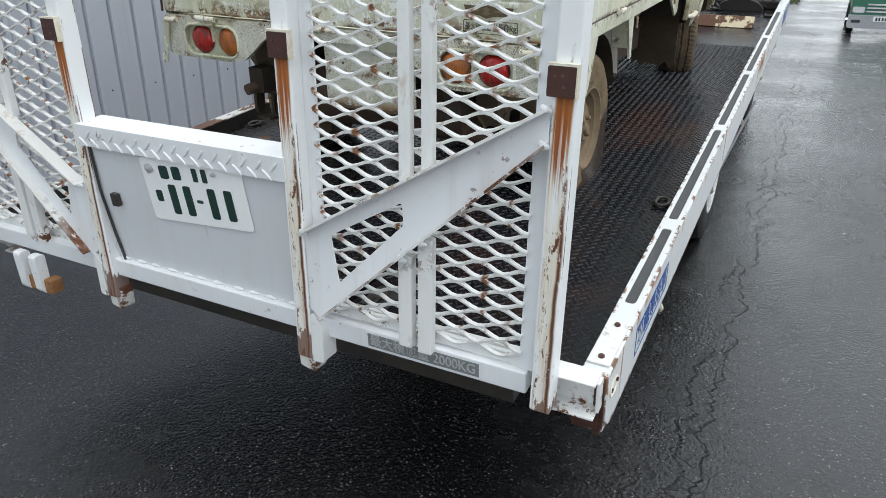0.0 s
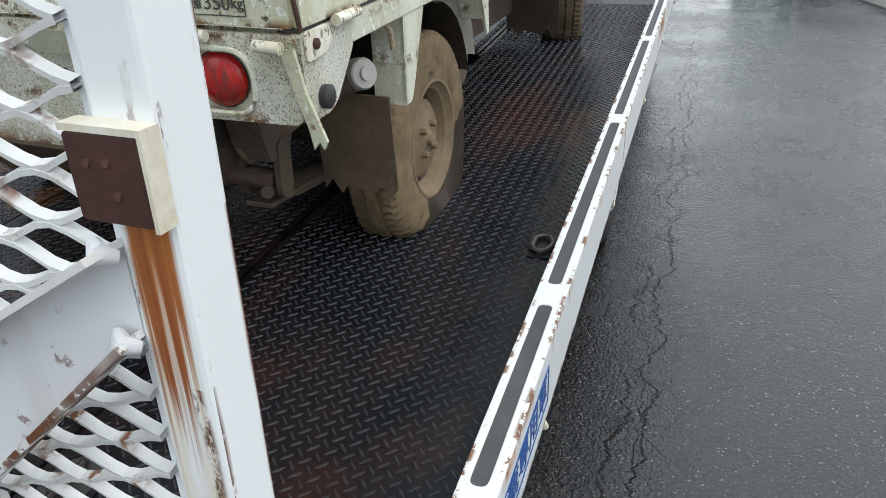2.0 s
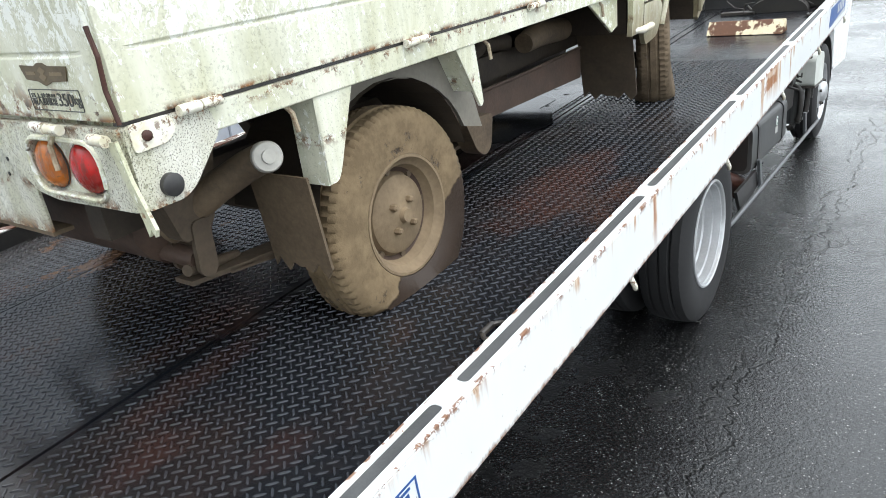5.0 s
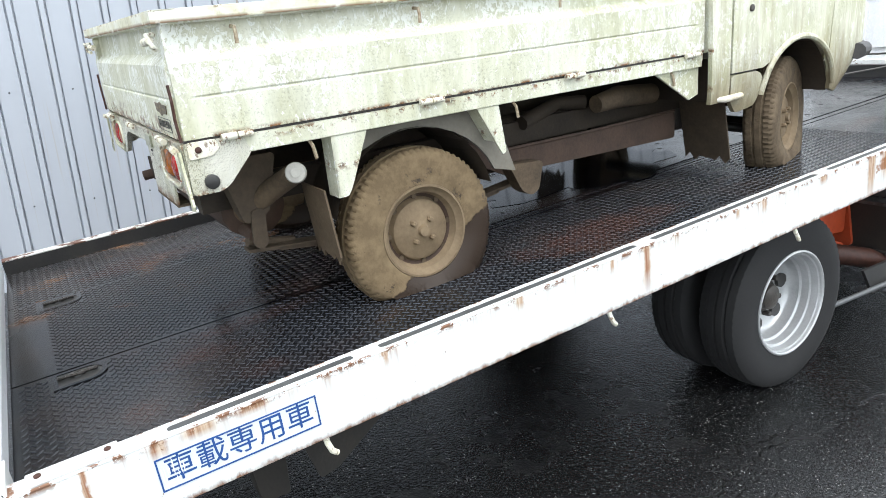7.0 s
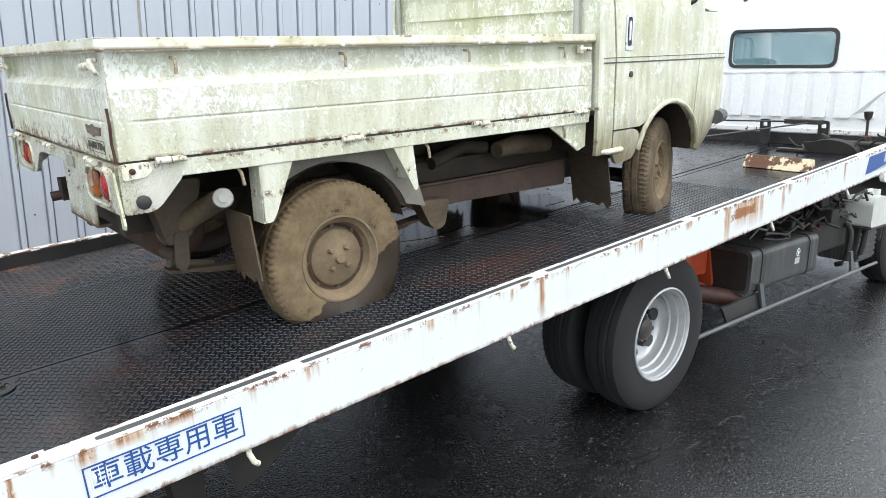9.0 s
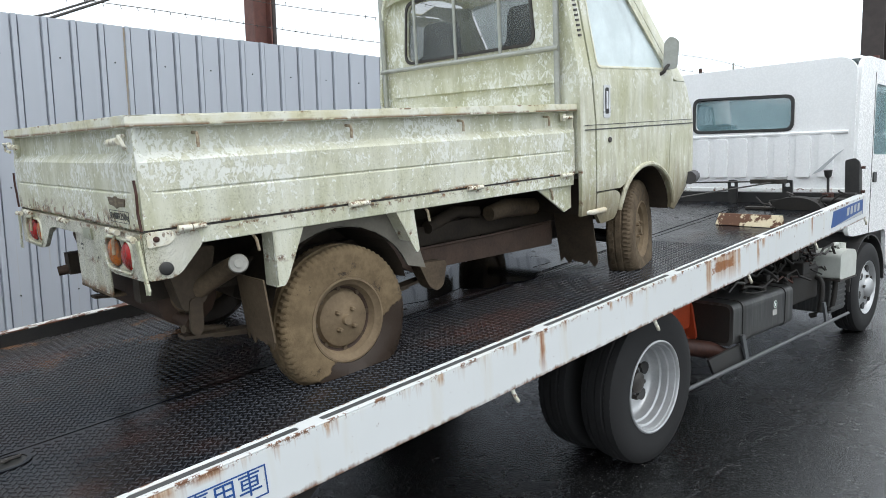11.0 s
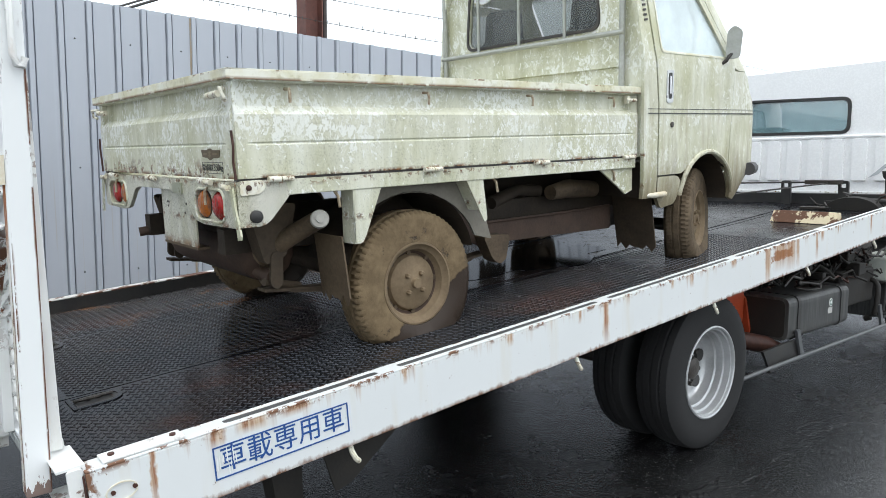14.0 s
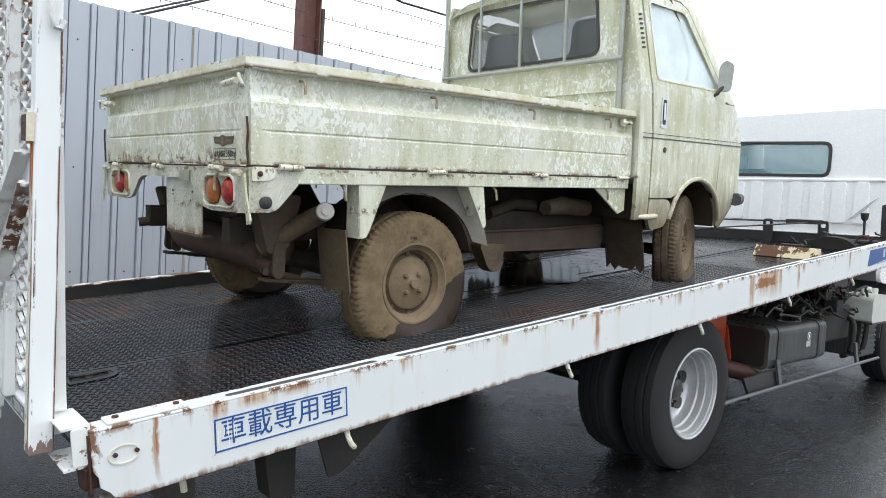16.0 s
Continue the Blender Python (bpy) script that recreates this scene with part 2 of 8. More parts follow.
    return n.finish(colour, n.blend(n.math("MAXIMUM", stain, scab), n.blend(fine, 0.24, 0.40), 0.78), 0.0, n.math("ADD", n.math("MULTIPLY", fine, 0.3), scab), 0.3, 0.0012)


WHITE_RAIL = rail_paint()
PANEL = painted("dull_white_panel_paint", (0.66, 0.68, 0.705), 0.25, chips=0.70)
WHITE_WORN = painted("chipped_white_paint", (0.80, 0.81, 0.80), 1.0, (20, 20, 8), chips=0.545, rust_at=0.56)
WHITE_SPOTTED = painted("rust_spotted_white_paint", (0.79, 0.80, 0.79), 1.0, (20, 20, 8), chips=0.50, rust_at=0.56)
EDGE_WORN = painted("rust_edged_white_paint", (0.78, 0.78, 0.76), 1.0, (40, 40, 40), chips=0.43, rust_at=0.5)
CAB_WHITE = painted("cab_white_paint", (0.93, 0.935, 0.94), 0.12, dirt=(0.84, 0.84, 0.82), chips=0.7, rough=0.25, bump=0.04)


def post_paint():
    """White paint with rust bled down the rear face from the bracket above, cream and scabby further down."""
    n = Nodes("rust_streaked_white_paint")
    soft, fine = n.noise(3.0), n.noise(80.0, 4)
    x, y, z = n.axis(0), n.axis(1), n.axis(2)
    face = n.math("LESS_THAN", y, 0.004)
    wander = n.math("MULTIPLY", n.math("SUBTRACT", n.noise(1.0, 3, 0.6, n.scaled(4, 1, 4)), 0.5), 0.012)
    xx = n.math("ADD", x, wander)
    off = n.math("ABSOLUTE", n.math("SUBTRACT", xx, 0.0))
    core = n.math("MULTIPLY", n.math("SUBTRACT", 1.0, n.ramp(off, 0.0140, 0.0180)), face)
    thread = n.ramp(n.noise(1.0, 3, 0.6, n.scaled(170, 170, 2.2)), 0.38, 0.62)
    high = n.math("MULTIPLY", n.ramp(n.math("ADD", z, n.math("MULTIPLY", n.math("SUBTRACT", thread, 0.5), 0.13)), 0.50, 0.57), n.math("LESS_THAN", z, 0.70))
    colour = n.mix(soft, (0.84, 0.86, 0.87), (0.77, 0.79, 0.79))
    tan = n.math("MULTIPLY", core, n.math("MULTIPLY", n.math("LESS_THAN", z, 0.64), n.ramp(n.noise(1.0, 4, 0.7, n.scaled(50, 50, 3)), 0.36, 0.62)))
    colour = n.mix(n.math("MULTIPLY", tan, 0.85), colour, n.mix(thread, (0.76, 0.70, 0.54), (0.60, 0.44, 0.20)))
    colour = n.mix(n.math("MULTIPLY", core, high), colour, n.mix(thread, (0.40, 0.135, 0.025), (0.24, 0.060, 0.014)))
    weep = n.math("MULTIPLY", n.math("MULTIPLY", core, n.ramp(z, 0.43, 0.30)), n.math("MULTIPLY", thread, n.ramp(n.noise(1.0, 4, 0.7, n.scaled(70, 70, 5, (2, 1, 3))), 0.48, 0.60)))
    colour = n.mix(n.math("MULTIPLY", weep, 0.62), colour, (0.36, 0.16, 0.05))
    line = n.math("SUBTRACT", 1.0, n.ramp(n.math("ABSOLUTE", n.math("SUBTRACT", n.math("ADD", xx, wander), 0.0125)), 0.0018, 0.0058))
    edge = n.math("MULTIPLY", n.math("MULTIPLY", line, face), n.math("MULTIPLY", n.math("LESS_THAN", z, 0.54), n.ramp(n.noise(1.0, 5, 0.75, n.scaled(30, 30, 14)), 0.38, 0.44)))
    bits = n.math("MULTIPLY", n.ramp(n.noise(1.0, 5, 0.75, n.scaled(60, 60, 22)), 0.55, 0.59), n.math("MULTIPLY", core, n.math("LESS_THAN", z, 0.42)))
    foot = n.math("MULTIPLY", n.math("LESS_THAN", z, n.math("MULTIPLY", n.ramp(n.noise(1.0, 5, 0.7, n.scaled(50, 50, 14)), 0.3, 0.75), 0.10)), 0.85)
    chip = n.math("MULTIPLY", n.ramp(n.noise(1.0, 5, 0.7, n.scaled(55, 55, 12)), 0.61, 0.64), n.math("MULTIPLY", n.ramp(n.noise(6.0), 0.48, 0.58), n.math("MAXIMUM", face, n.ramp(z, 0.72, 0.80))))
    arris = n.math("MULTIPLY", n.math("GREATER_THAN", x, 0.0212), n.math("SUBTRACT", 1.0, n.ramp(n.math("ADD", y, wander), 0.003, 0.007)))
    arris = n.math("MULTIPLY", arris, n.ramp(n.noise(1.0, 5, 0.75, n.scaled(20, 20, 9, (0, 2, 5))), 0.50, 0.54))
    edge = n.math("MAXIMUM", edge, arris)
    lee = n.math("MULTIPLY", n.ramp(n.math("ADD", y, n.math("MULTIPLY", wander, 0.8)), 0.0415, 0.0445), n.ramp(n.noise(1.0, 5, 0.75, n.scaled(18, 18, 7, (3, 0, 1))), 0.46, 0.50))
    edge = n.math("MAXIMUM", edge, lee)
    scab = n.math("MAXIMUM", n.math("MAXIMUM", edge, bits), n.math("MAXIMUM", chip, foot))
    colour = n.mix(scab, colour, n.mix(fine, (0.17, 0.06, 0.022), (0.08, 0.03, 0.016)))
    return n.finish(colour, n.blend(n.math("MAXIMUM", n.math("MULTIPLY", core, high), scab), n.blend(fine, 0.25, 0.42), 0.7), 0.0, n.math("ADD", n.math("MULTIPLY", fine, 0.3), scab), 0.3, 0.0012)


POST = post_paint()


def kei_paint(name="faded_mossy_paint", mud=0.0, grime=0.0, flaked=1.0, tone=((0.695, 0.695, 0.575), (0.56, 0.56, 0.415))):
    """Cream-white car paint gone green with algae, flaking in pale ragged patches, rusty at the lower seams."""
    n = Nodes(name)
    y, z = n.axis(1), n.axis(2)
    big, mid, fine = n.noise(2.2, 5, 0.6), n.noise(11.0, 5, 0.65), n.noise(95.0, 4, 0.65)
    run = n.noise(1.0, 5, 0.65, n.scaled(13, 13, 3.0))
    colour = n.mix(n.ramp(run, 0.36, 0.64), *tone)
    moss = n.ramp(n.math("ADD", n.math("MULTIPLY", big, 0.55), n.math("MULTIPLY", run, 0.45)), 0.44, 0.60)
    colour = n.mix(n.math("MULTIPLY", moss, 0.50), colour, (0.46, 0.46, 0.255))
    film = n.ramp(n.noise(1.0, 5, 0.7, n.scaled(8, 8, 5)), 0.50, 0.68)
    colour = n.mix(n.math("MULTIPLY", film, 0.30), colour, (0.36, 0.365, 0.275))
    speck = n.math("MULTIPLY", n.ramp(n.noise(130.0, 4, 0.7), 0.52, 0.60), n.ramp(n.math("ADD", n.math("MULTIPLY", mid, 0.6), n.math("MULTIPLY", run, 0.4)), 0.46, 0.60))
    colour = n.mix(n.math("MULTIPLY", speck, 0.34 + 0.3 * grime), colour, (0.17, 0.17, 0.095))
    # flaked patches: ragged islands, thick on the upper half of the boards, with loose rings round them
    zone = n.ramp(n.math("ADD", n.noise(1.0, 4, 0.6, n.scaled(3.4, 2.6, 4.4, (3, 1, 7))), n.math("MULTIPLY", n.ramp(n.math("ABSOLUTE", n.math("SUBTRACT", z, 0.755)), 0.12, 0.0), 0.07)), 0.45, 0.68)
    rag = n.noise(1.0, 5, 0.64, n.scaled(62, 58, 40), 0.7)
    flake = n.ramp(n.math("ADD", rag, n.math("MULTIPLY", zone, 0.17)), 0.622, 0.640)
    worm = n.math("ABSOLUTE", n.math("SUBTRACT", n.noise(1.0, 3, 0.55, n.scaled(50, 48, 40, (1, 4, 2)), 1.2), 0.5))
    ring = n.math("MULTIPLY", n.math("SUBTRACT", 1.0, n.ramp(worm, 0.014, 0.026)), n.math("MULTIPLY", n.ramp(zone, 0.05, 0.5), n.ramp(rag, 0.36, 0.44)))
    peel = n.math("MULTIPLY", n.math("MAXIMUM", flake, n.math("MULTIPLY", ring, 0.9)), flaked)
    halo = n.math("MULTIPLY", n.math("SUBTRACT", n.ramp(n.math("ADD", rag, n.math("MULTIPLY", zone, 0.17)), 0.575, 0.605), flake), n.math("MULTIPLY", zone, 0.45 * flaked))
    colour = n.mix(halo, colour, (0.33, 0.325, 0.215))
    colour = n.mix(n.math("MULTIPLY", peel, 0.92), colour, n.mix(fine, (0.86, 0.875, 0.835), (0.76, 0.775, 0.70)))
    wash = n.math("MULTIPLY", n.ramp(n.noise(1.0, 4, 0.6, n.scaled(9, 9, 0.9, (2, 5, 1))), 0.58, 0.72), 0.55)
    colour = n.mix(wash, colour, (0.80, 0.815, 0.745))
    pepper = n.math("MULTIPLY", n.ramp(n.noise(210.0 + 130.0 * grime, 3, 0.6), 0.58 - 0.04 * grime, 0.66 - 0.05 * grime), n.ramp(n.noise(5.0, 4, 0.6), 0.40 - 0.16 * grime, 0.56 - 0.16 * grime))
    colour = n.mix(n.math("MULTIPLY", pepper, 0.32 + 0.45 * grime), colour, (0.075, 0.07, 0.05))
    # rust: scabs at the foot of the tailgate, a thin line at the side boards' foot, spots along the valance's rims
    tail = n.ramp(y, 0.03, 0.01)
    seam = n.math("SUBTRACT", 1.0, n.ramp(n.math("ABSOLUTE", n.math("SUBTRACT", z, 0.608)), 0.0, 0.05))
    rust = n.math("MULTIPLY", n.math("MULTIPLY", seam, tail), n.ramp(n.noise(17.0, 6, 0.78), 0.53, 0.57))
    foot = n.math("SUBTRACT", 1.0, n.ramp(n.math("ABSOLUTE", n.math("SUBTRACT", z, 0.594)), 0.002, 0.012))
    rust = n.math("MAXIMUM", rust, n.math("MULTIPLY", n.math("MULTIPLY", foot, n.math("LESS_THAN", y, 1.87)), n.ramp(n.noise(12.0, 6, 0.75), 0.46, 0.54)))
    rim = n.math("SUBTRACT", 1.0, n.ramp(n.math("ABSOLUTE", n.math("SUBTRACT", z, 0.458)), 0.0, 0.018))
    brow = n.math("SUBTRACT", 1.0, n.ramp(n.math("ABSOLUTE", n.math("SUBTRACT", z, 0.578)), 0.0, 0.016))
    rust = n.math("MAXIMUM", rust, n.math("MULTIPLY", n.math("MULTIPLY", n.math("MAXIMUM", rim, brow), n.math("LESS_THAN", y, 1.87)), n.ramp(n.noise(26.0, 5, 0.75), 0.52, 0.58)))
    if grime:
        base = n.math("SUBTRACT", 1.0, n.ramp(z, 0.362, 0.392))
        rust = n.math("MAXIMUM", rust, n.math("MULTIPLY", base, n.ramp(n.noise(19.0, 6, 0.78), 0.42, 0.50)))
    colour = n.mix(n.math("MULTIPLY", rust, 0.97), colour, n.mix(n.ramp(n.noise(60.0, 3, 0.6), 0.35, 0.65), (0.25, 0.10, 0.024), (0.035, 0.017, 0.010)))
    rough = n.blend(fine, 0.36, 0.58)
    if mud:
        stain = n.math("MULTIPLY", n.ramp(n.noise(1.0, 5, 0.7, n.scaled(34, 34, 2.2, (5, 1, 3))), 0.47, 0.62), n.ramp(z, 1.05, 0.55))
        colour = n.mix(n.math("MULTIPLY", stain, 0.55), colour, (0.36, 0.31, 0.175))
        splash = n.ramp(n.math("ADD", z, n.math("MULTIPLY", n.noise(1.0, 5, 0.7, n.scaled(16, 16, 2.6)), -0.42)), 0.40, 0.17)
        colour = n.mix(n.math("MULTIPLY", splash, mud), colour, n.mix(fine, (0.24, 0.195, 0.115), (0.15, 0.12, 0.07)))
    return n.finish(colour, rough, 0.0, n.math("ADD", n.math("ADD", fine, n.math("MULTIPLY", peel, 0.7)), n.math("MULTIPLY", rust, -0.8)), 0.25, 0.0009)


KEI = kei_paint()
KEI_CAB = kei_paint("muddy_mossy_paint", 0.92, 0.0, 0.8)
KEI_GRIMY = kei_paint("grimy_speckled_paint", 0.0, 1.0, 0.3, ((0.70, 0.69, 0.61), (0.56, 0.55, 0.46)))


def cap_trim():
    """Pale trim strip, yellowed in places, rusting along its lower edge."""
    n = Nodes("mossy_cream_trim")
    z, fine = n.axis(2), n.noise(90.0, 4, 0.65)
    colour = n.mix(n.ramp(n.noise(7.0, 5, 0.65), 0.40, 0.62), (0.80, 0.80, 0.70), (0.66, 0.63, 0.44))
    colour = n.mix(n.math("MULTIPLY", n.ramp(n.noise(26.0, 5, 0.7), 0.52, 0.64), 0.5), colour, (0.40, 0.37, 0.20))
    edge = n.math("SUBTRACT", 1.0, n.ramp(n.math("ABSOLUTE", n.math("SUBTRACT", z, 0.860)), 0.002, 0.009))
    brow = n.math("SUBTRACT", 1.0, n.ramp(n.math("ABSOLUTE", n.math("SUBTRACT", z, 0.887)), 0.001, 0.005))
    rust = n.math("MAXIMUM", n.math("MULTIPLY", edge, n.ramp(n.noise(13.0, 5, 0.75), 0.38, 0.46)), n.math("MULTIPLY", brow, n.ramp(n.noise(17.0, 5, 0.75, n.scaled(1, 1, 1, (2, 3, 0))), 0.57, 0.62)))
    colour = n.mix(n.math("MULTIPLY", rust, 0.85), colour, n.mix(fine, (0.26, 0.125, 0.035), (0.10, 0.045, 0.018)))
    return n.finish(colour, n.blend(rust, 0.45, 0.75), 0.0, fine, 0.2, 0.0008)


KEI_TRIM = cap_trim()


def hinge_paint():
    n = Nodes("rust_stained_cream_barrel")
    a, fine = n.noise(24.0, 5, 0.7), n.noise(120.0, 4, 0.65)
    colour = n.mix(n.ramp(a, 0.40, 0.62), (0.80, 0.79, 0.70), (0.68, 0.63, 0.47))
    spot = n.math("MAXIMUM", n.ramp(n.noise(33.0, 5, 0.75, n.scaled(1, 1, 1, (2, 5, 1))), 0.56, 0.61), n.math("MULTIPLY", n.ramp(n.noise(70.0, 4, 0.7), 0.58, 0.64), 0.8))
    colour = n.mix(n.math("MULTIPLY", spot, 0.92), colour, n.mix(fine, (0.23, 0.10, 0.03), (0.06, 0.03, 0.015)))
    return n.finish(colour, n.blend(spot, 0.42, 0.78), 0.0, n.math("ADD", fine, spot), 0.3, 0.001)


HINGE = hinge_paint()
HOOK = plain("rusty_cream_steel", (0.50, 0.45, 0.33), (0.17, 0.085, 0.035), 0.55, 40, 160)
MUD = plain("dried_mud", (0.165, 0.118, 0.072), (0.046, 0.032, 0.021), 0.8, 5, 90, 0, 0.5, 0.002, 0.05)
MUD_RIM = plain("ochre_mud_crust", (0.24, 0.175, 0.105), (0.13, 0.092, 0.054), 0.8, 9, 90, 0, 0.5, 0.002, 0.05)
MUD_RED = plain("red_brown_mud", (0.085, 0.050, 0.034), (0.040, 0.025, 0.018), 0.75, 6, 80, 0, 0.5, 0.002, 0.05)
# two darker muds for the underside, with the shade beneath the pickup in their colour
MUD_SHADE = plain("shade_darkened_mud", (0.095, 0.068, 0.043), (0.035, 0.025, 0.017), 0.8, 6, 80, 0, 0.5, 0.002, 0.05)
MUD_DEEP_SHADE = plain("deep_shade_mud", (0.048, 0.034, 0.022), (0.020, 0.015, 0.011), 0.8, 6, 80, 0, 0.5, 0.002, 0.05)


def tyre_mud(name="muddy_tyre_rubber", pale=(0.218, 0.158, 0.092), deep=(0.142, 0.102, 0.058)):
    n = Nodes(name)
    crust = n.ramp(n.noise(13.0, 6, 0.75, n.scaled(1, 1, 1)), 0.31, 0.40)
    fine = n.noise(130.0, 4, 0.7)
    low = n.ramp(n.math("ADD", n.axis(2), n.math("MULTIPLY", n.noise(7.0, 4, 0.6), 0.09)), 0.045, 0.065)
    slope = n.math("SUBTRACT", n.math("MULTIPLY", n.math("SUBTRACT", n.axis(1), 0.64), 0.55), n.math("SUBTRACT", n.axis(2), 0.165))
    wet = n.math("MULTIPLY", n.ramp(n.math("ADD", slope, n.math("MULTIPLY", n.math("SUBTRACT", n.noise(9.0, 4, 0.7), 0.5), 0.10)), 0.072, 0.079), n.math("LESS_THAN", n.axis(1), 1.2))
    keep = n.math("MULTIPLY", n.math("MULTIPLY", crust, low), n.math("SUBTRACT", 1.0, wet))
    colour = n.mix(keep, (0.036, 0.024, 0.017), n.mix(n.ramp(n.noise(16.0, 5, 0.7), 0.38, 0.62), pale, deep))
    return n.finish(colour, n.blend(keep, 0.40, 0.88), 0.0, n.math("ADD", n.math("ADD", n.math("MULTIPLY", fine, 0.4), n.math("MULTIPLY", n.noise(38.0, 4, 0.7), 0.9)), keep), 0.6, 0.003, Specular_IOR_Level=0.3)


TYRE_MUD = tyre_mud()
TYRE_BROWN = tyre_mud("brown_muddy_tyre", (0.145, 0.108, 0.070), (0.085, 0.062, 0.040))
RUBBER = plain("tyre_rubber", (0.008, 0.008, 0.009), (0.017, 0.017, 0.018), 0.8, 20, 160, 0, 0.35)
BLACK = plain("black_steel", (0.02, 0.02, 0.022), (0.045, 0.043, 0.04), 0.5, 9, 110, 0.0, 0.3)
GREASE = plain("oily_dark_steel", (0.018, 0.017, 0.016), (0.06, 0.05, 0.042), 0.42, 14, 90, 0.0, 0.5, 0.003)


def streaked_tank():
    """Black sheet steel under grey dust, washed down in streaks."""
    n = Nodes("dusty_black_tank")
    run, fine = n.noise(1.0, 5, 0.65, n.scaled(26, 26, 2.4)), n.noise(90.0, 4, 0.6)
    cloud = n.noise(4.0, 4, 0.6)
    colour = n.mix(n.ramp(run, 0.38, 0.62), (0.024, 0.025, 0.027), (0.085, 0.087, 0.085))
    colour = n.mix(n.math("MULTIPLY", n.ramp(cloud, 0.45, 0.68), 0.5), colour, (0.055, 0.052, 0.047))
    return n.finish(colour, n.blend(run, 0.30, 0.60), 0.0, fine, 0.2, 0.001)


TANK = streaked_tank()
SOOT = plain("oily_soot", (0.009, 0.0085, 0.008), (0.024, 0.020, 0.016), 0.7, 14, 90, 0.0, 0.4, 0.002)
RED = plain("chassis_red_paint", (0.52, 0.075, 0.022), (0.34, 0.055, 0.022), 0.5, 6, 60)
RUST = plain("brown_rust", (0.075, 0.026, 0.016), (0.035, 0.014, 0.010), 0.6, 30, 160, 0.0, 0.5)
RUST_PALE = plain("worn_brown_bolt", (0.13, 0.062, 0.048), (0.075, 0.035, 0.028), 0.5, 30, 160)
RUST_LIGHT = plain("orange_rust", (0.38, 0.19, 0.07), (0.17, 0.07, 0.03), 0.75, 24, 140, 0.0, 0.5)
WHEEL = plain("dull_silver_wheel_paint", (0.56, 0.57, 0.58), (0.40, 0.41, 0.42), 0.36, 8, 120, 0.55, 0.1)
SILVER = plain("silver_wheel_paint", (0.62, 0.63, 0.64), (0.50, 0.51, 0.52), 0.3, 8, 120, 0.55, 0.1)
GALV = plain("galvanised_tube", (0.46, 0.47, 0.45), (0.30, 0.31, 0.26), 0.45, 10, 90, 0.4, 0.2)
CREAM = plain("grimy_cream_steel", (0.80, 0.79, 0.71), (0.56, 0.47, 0.31), 0.5, 16, 110)
BLUE = plain("blue_sign_paint", (0.014, 0.065, 0.25), (0.02, 0.09, 0.30), 0.4, 20, 150)
SIGN_GREY = plain("worn_grey_decal", (0.15, 0.165, 0.165), (0.23, 0.24, 0.24), 0.5, 20, 150)
DECAL_PALE = plain("pale_decal_ink", (0.46, 0.48, 0.48), (0.34, 0.36, 0.36), 0.5, 20, 150)
PLATE_WHITE = plain("number_plate_white", (0.88, 0.89, 0.88), (0.83, 0.84, 0.84), 0.35, 9, 120)
PLATE_GREEN = plain("plate_green_ink", (0.010, 0.036, 0.028), (0.014, 0.045, 0.034), 0.4, 20, 100)
BRONZE = plain("tarnished_bronze_badge", (0.15, 0.11, 0.06), (0.10, 0.075, 0.042), 0.45, 30, 140, 0.3)
BADGE_DARK = plain("dark_tarnish", (0.24, 0.18, 0.10), (0.17, 0.13, 0.075), 0.45, 30, 140, 0.3)
INK = plain("dark_ink", (0.055, 0.057, 0.05), (0.09, 0.09, 0.078), 0.5, 30, 140)
CABLE = plain("steel_cable", (0.09, 0.085, 0.08), (0.05, 0.045, 0.042), 0.4, 60, 200, 0.6)
JUG = plain("milky_plastic", (0.62, 0.64, 0.60), (0.52, 0.54, 0.50), 0.4, 10, 60)
SEAT = plain("dark_vinyl", (0.045, 0.045, 0.05), (0.075, 0.07, 0.07), 0.55, 12, 120)


def dirty_lens(name, bright, dull, grime):
    """Ribbed lamp plastic under patchy dirt that has run down in the rain."""
    n = Nodes(name)
    fine = n.noise(130.0, 4, 0.65)
    colour = n.mix(n.ramp(n.noise(20.0, 4, 0.6), 0.40, 0.60), bright, dull)
    run = n.ramp(n.noise(1.0, 5, 0.7, n.scaled(70, 70, 18, (1, 3, 2))), 0.50, 0.62)
    colour = n.mix(n.math("MULTIPLY", run, 0.75), colour, grime)
    speck = n.ramp(n.noise(170.0, 3, 0.6), 0.60, 0.66)
    colour = n.mix(n.math("MULTIPLY", speck, 0.6), colour, (0.06, 0.045, 0.03))
    return n.finish(colour, n.blend(run, 0.16, 0.55), 0.0, n.math("ADD", fine, run), 0.15, 0.0008)


AMBER = dirty_lens("dirty_amber_lens", (0.52, 0.15, 0.020), (0.30, 0.09, 0.022), (0.17, 0.075, 0.035))
RED_LENS = dirty_lens("dirty_red_lens", (0.50, 0.012, 0.010), (0.26, 0.016, 0.012), (0.12, 0.030, 0.020))
STRIP = plain("anti_slip_strip", (0.040, 0.042, 0.045), (0.080, 0.083, 0.086), 0.6, 12, 220, 0, 0.6)
BEAM_DARK = plain("dark_brown_steel", (0.060, 0.045, 0.040), (0.038, 0.030, 0.028), 0.6, 6, 60, 0.0, 0.3)
BEAM = plain("rusty_beam", (0.17, 0.068, 0.05), (0.10, 0.045, 0.04), 0.7, 6, 60, 0.0, 0.3)
SWOOSH = plain("pale_grey_decal", (0.50, 0.52, 0.54), (0.42, 0.44, 0.46), 0.45, 20, 150)
CONCRETE = plain("pale_concrete", (0.55, 0.55, 0.53), (0.42, 0.42, 0.40), 0.75, 5, 60)
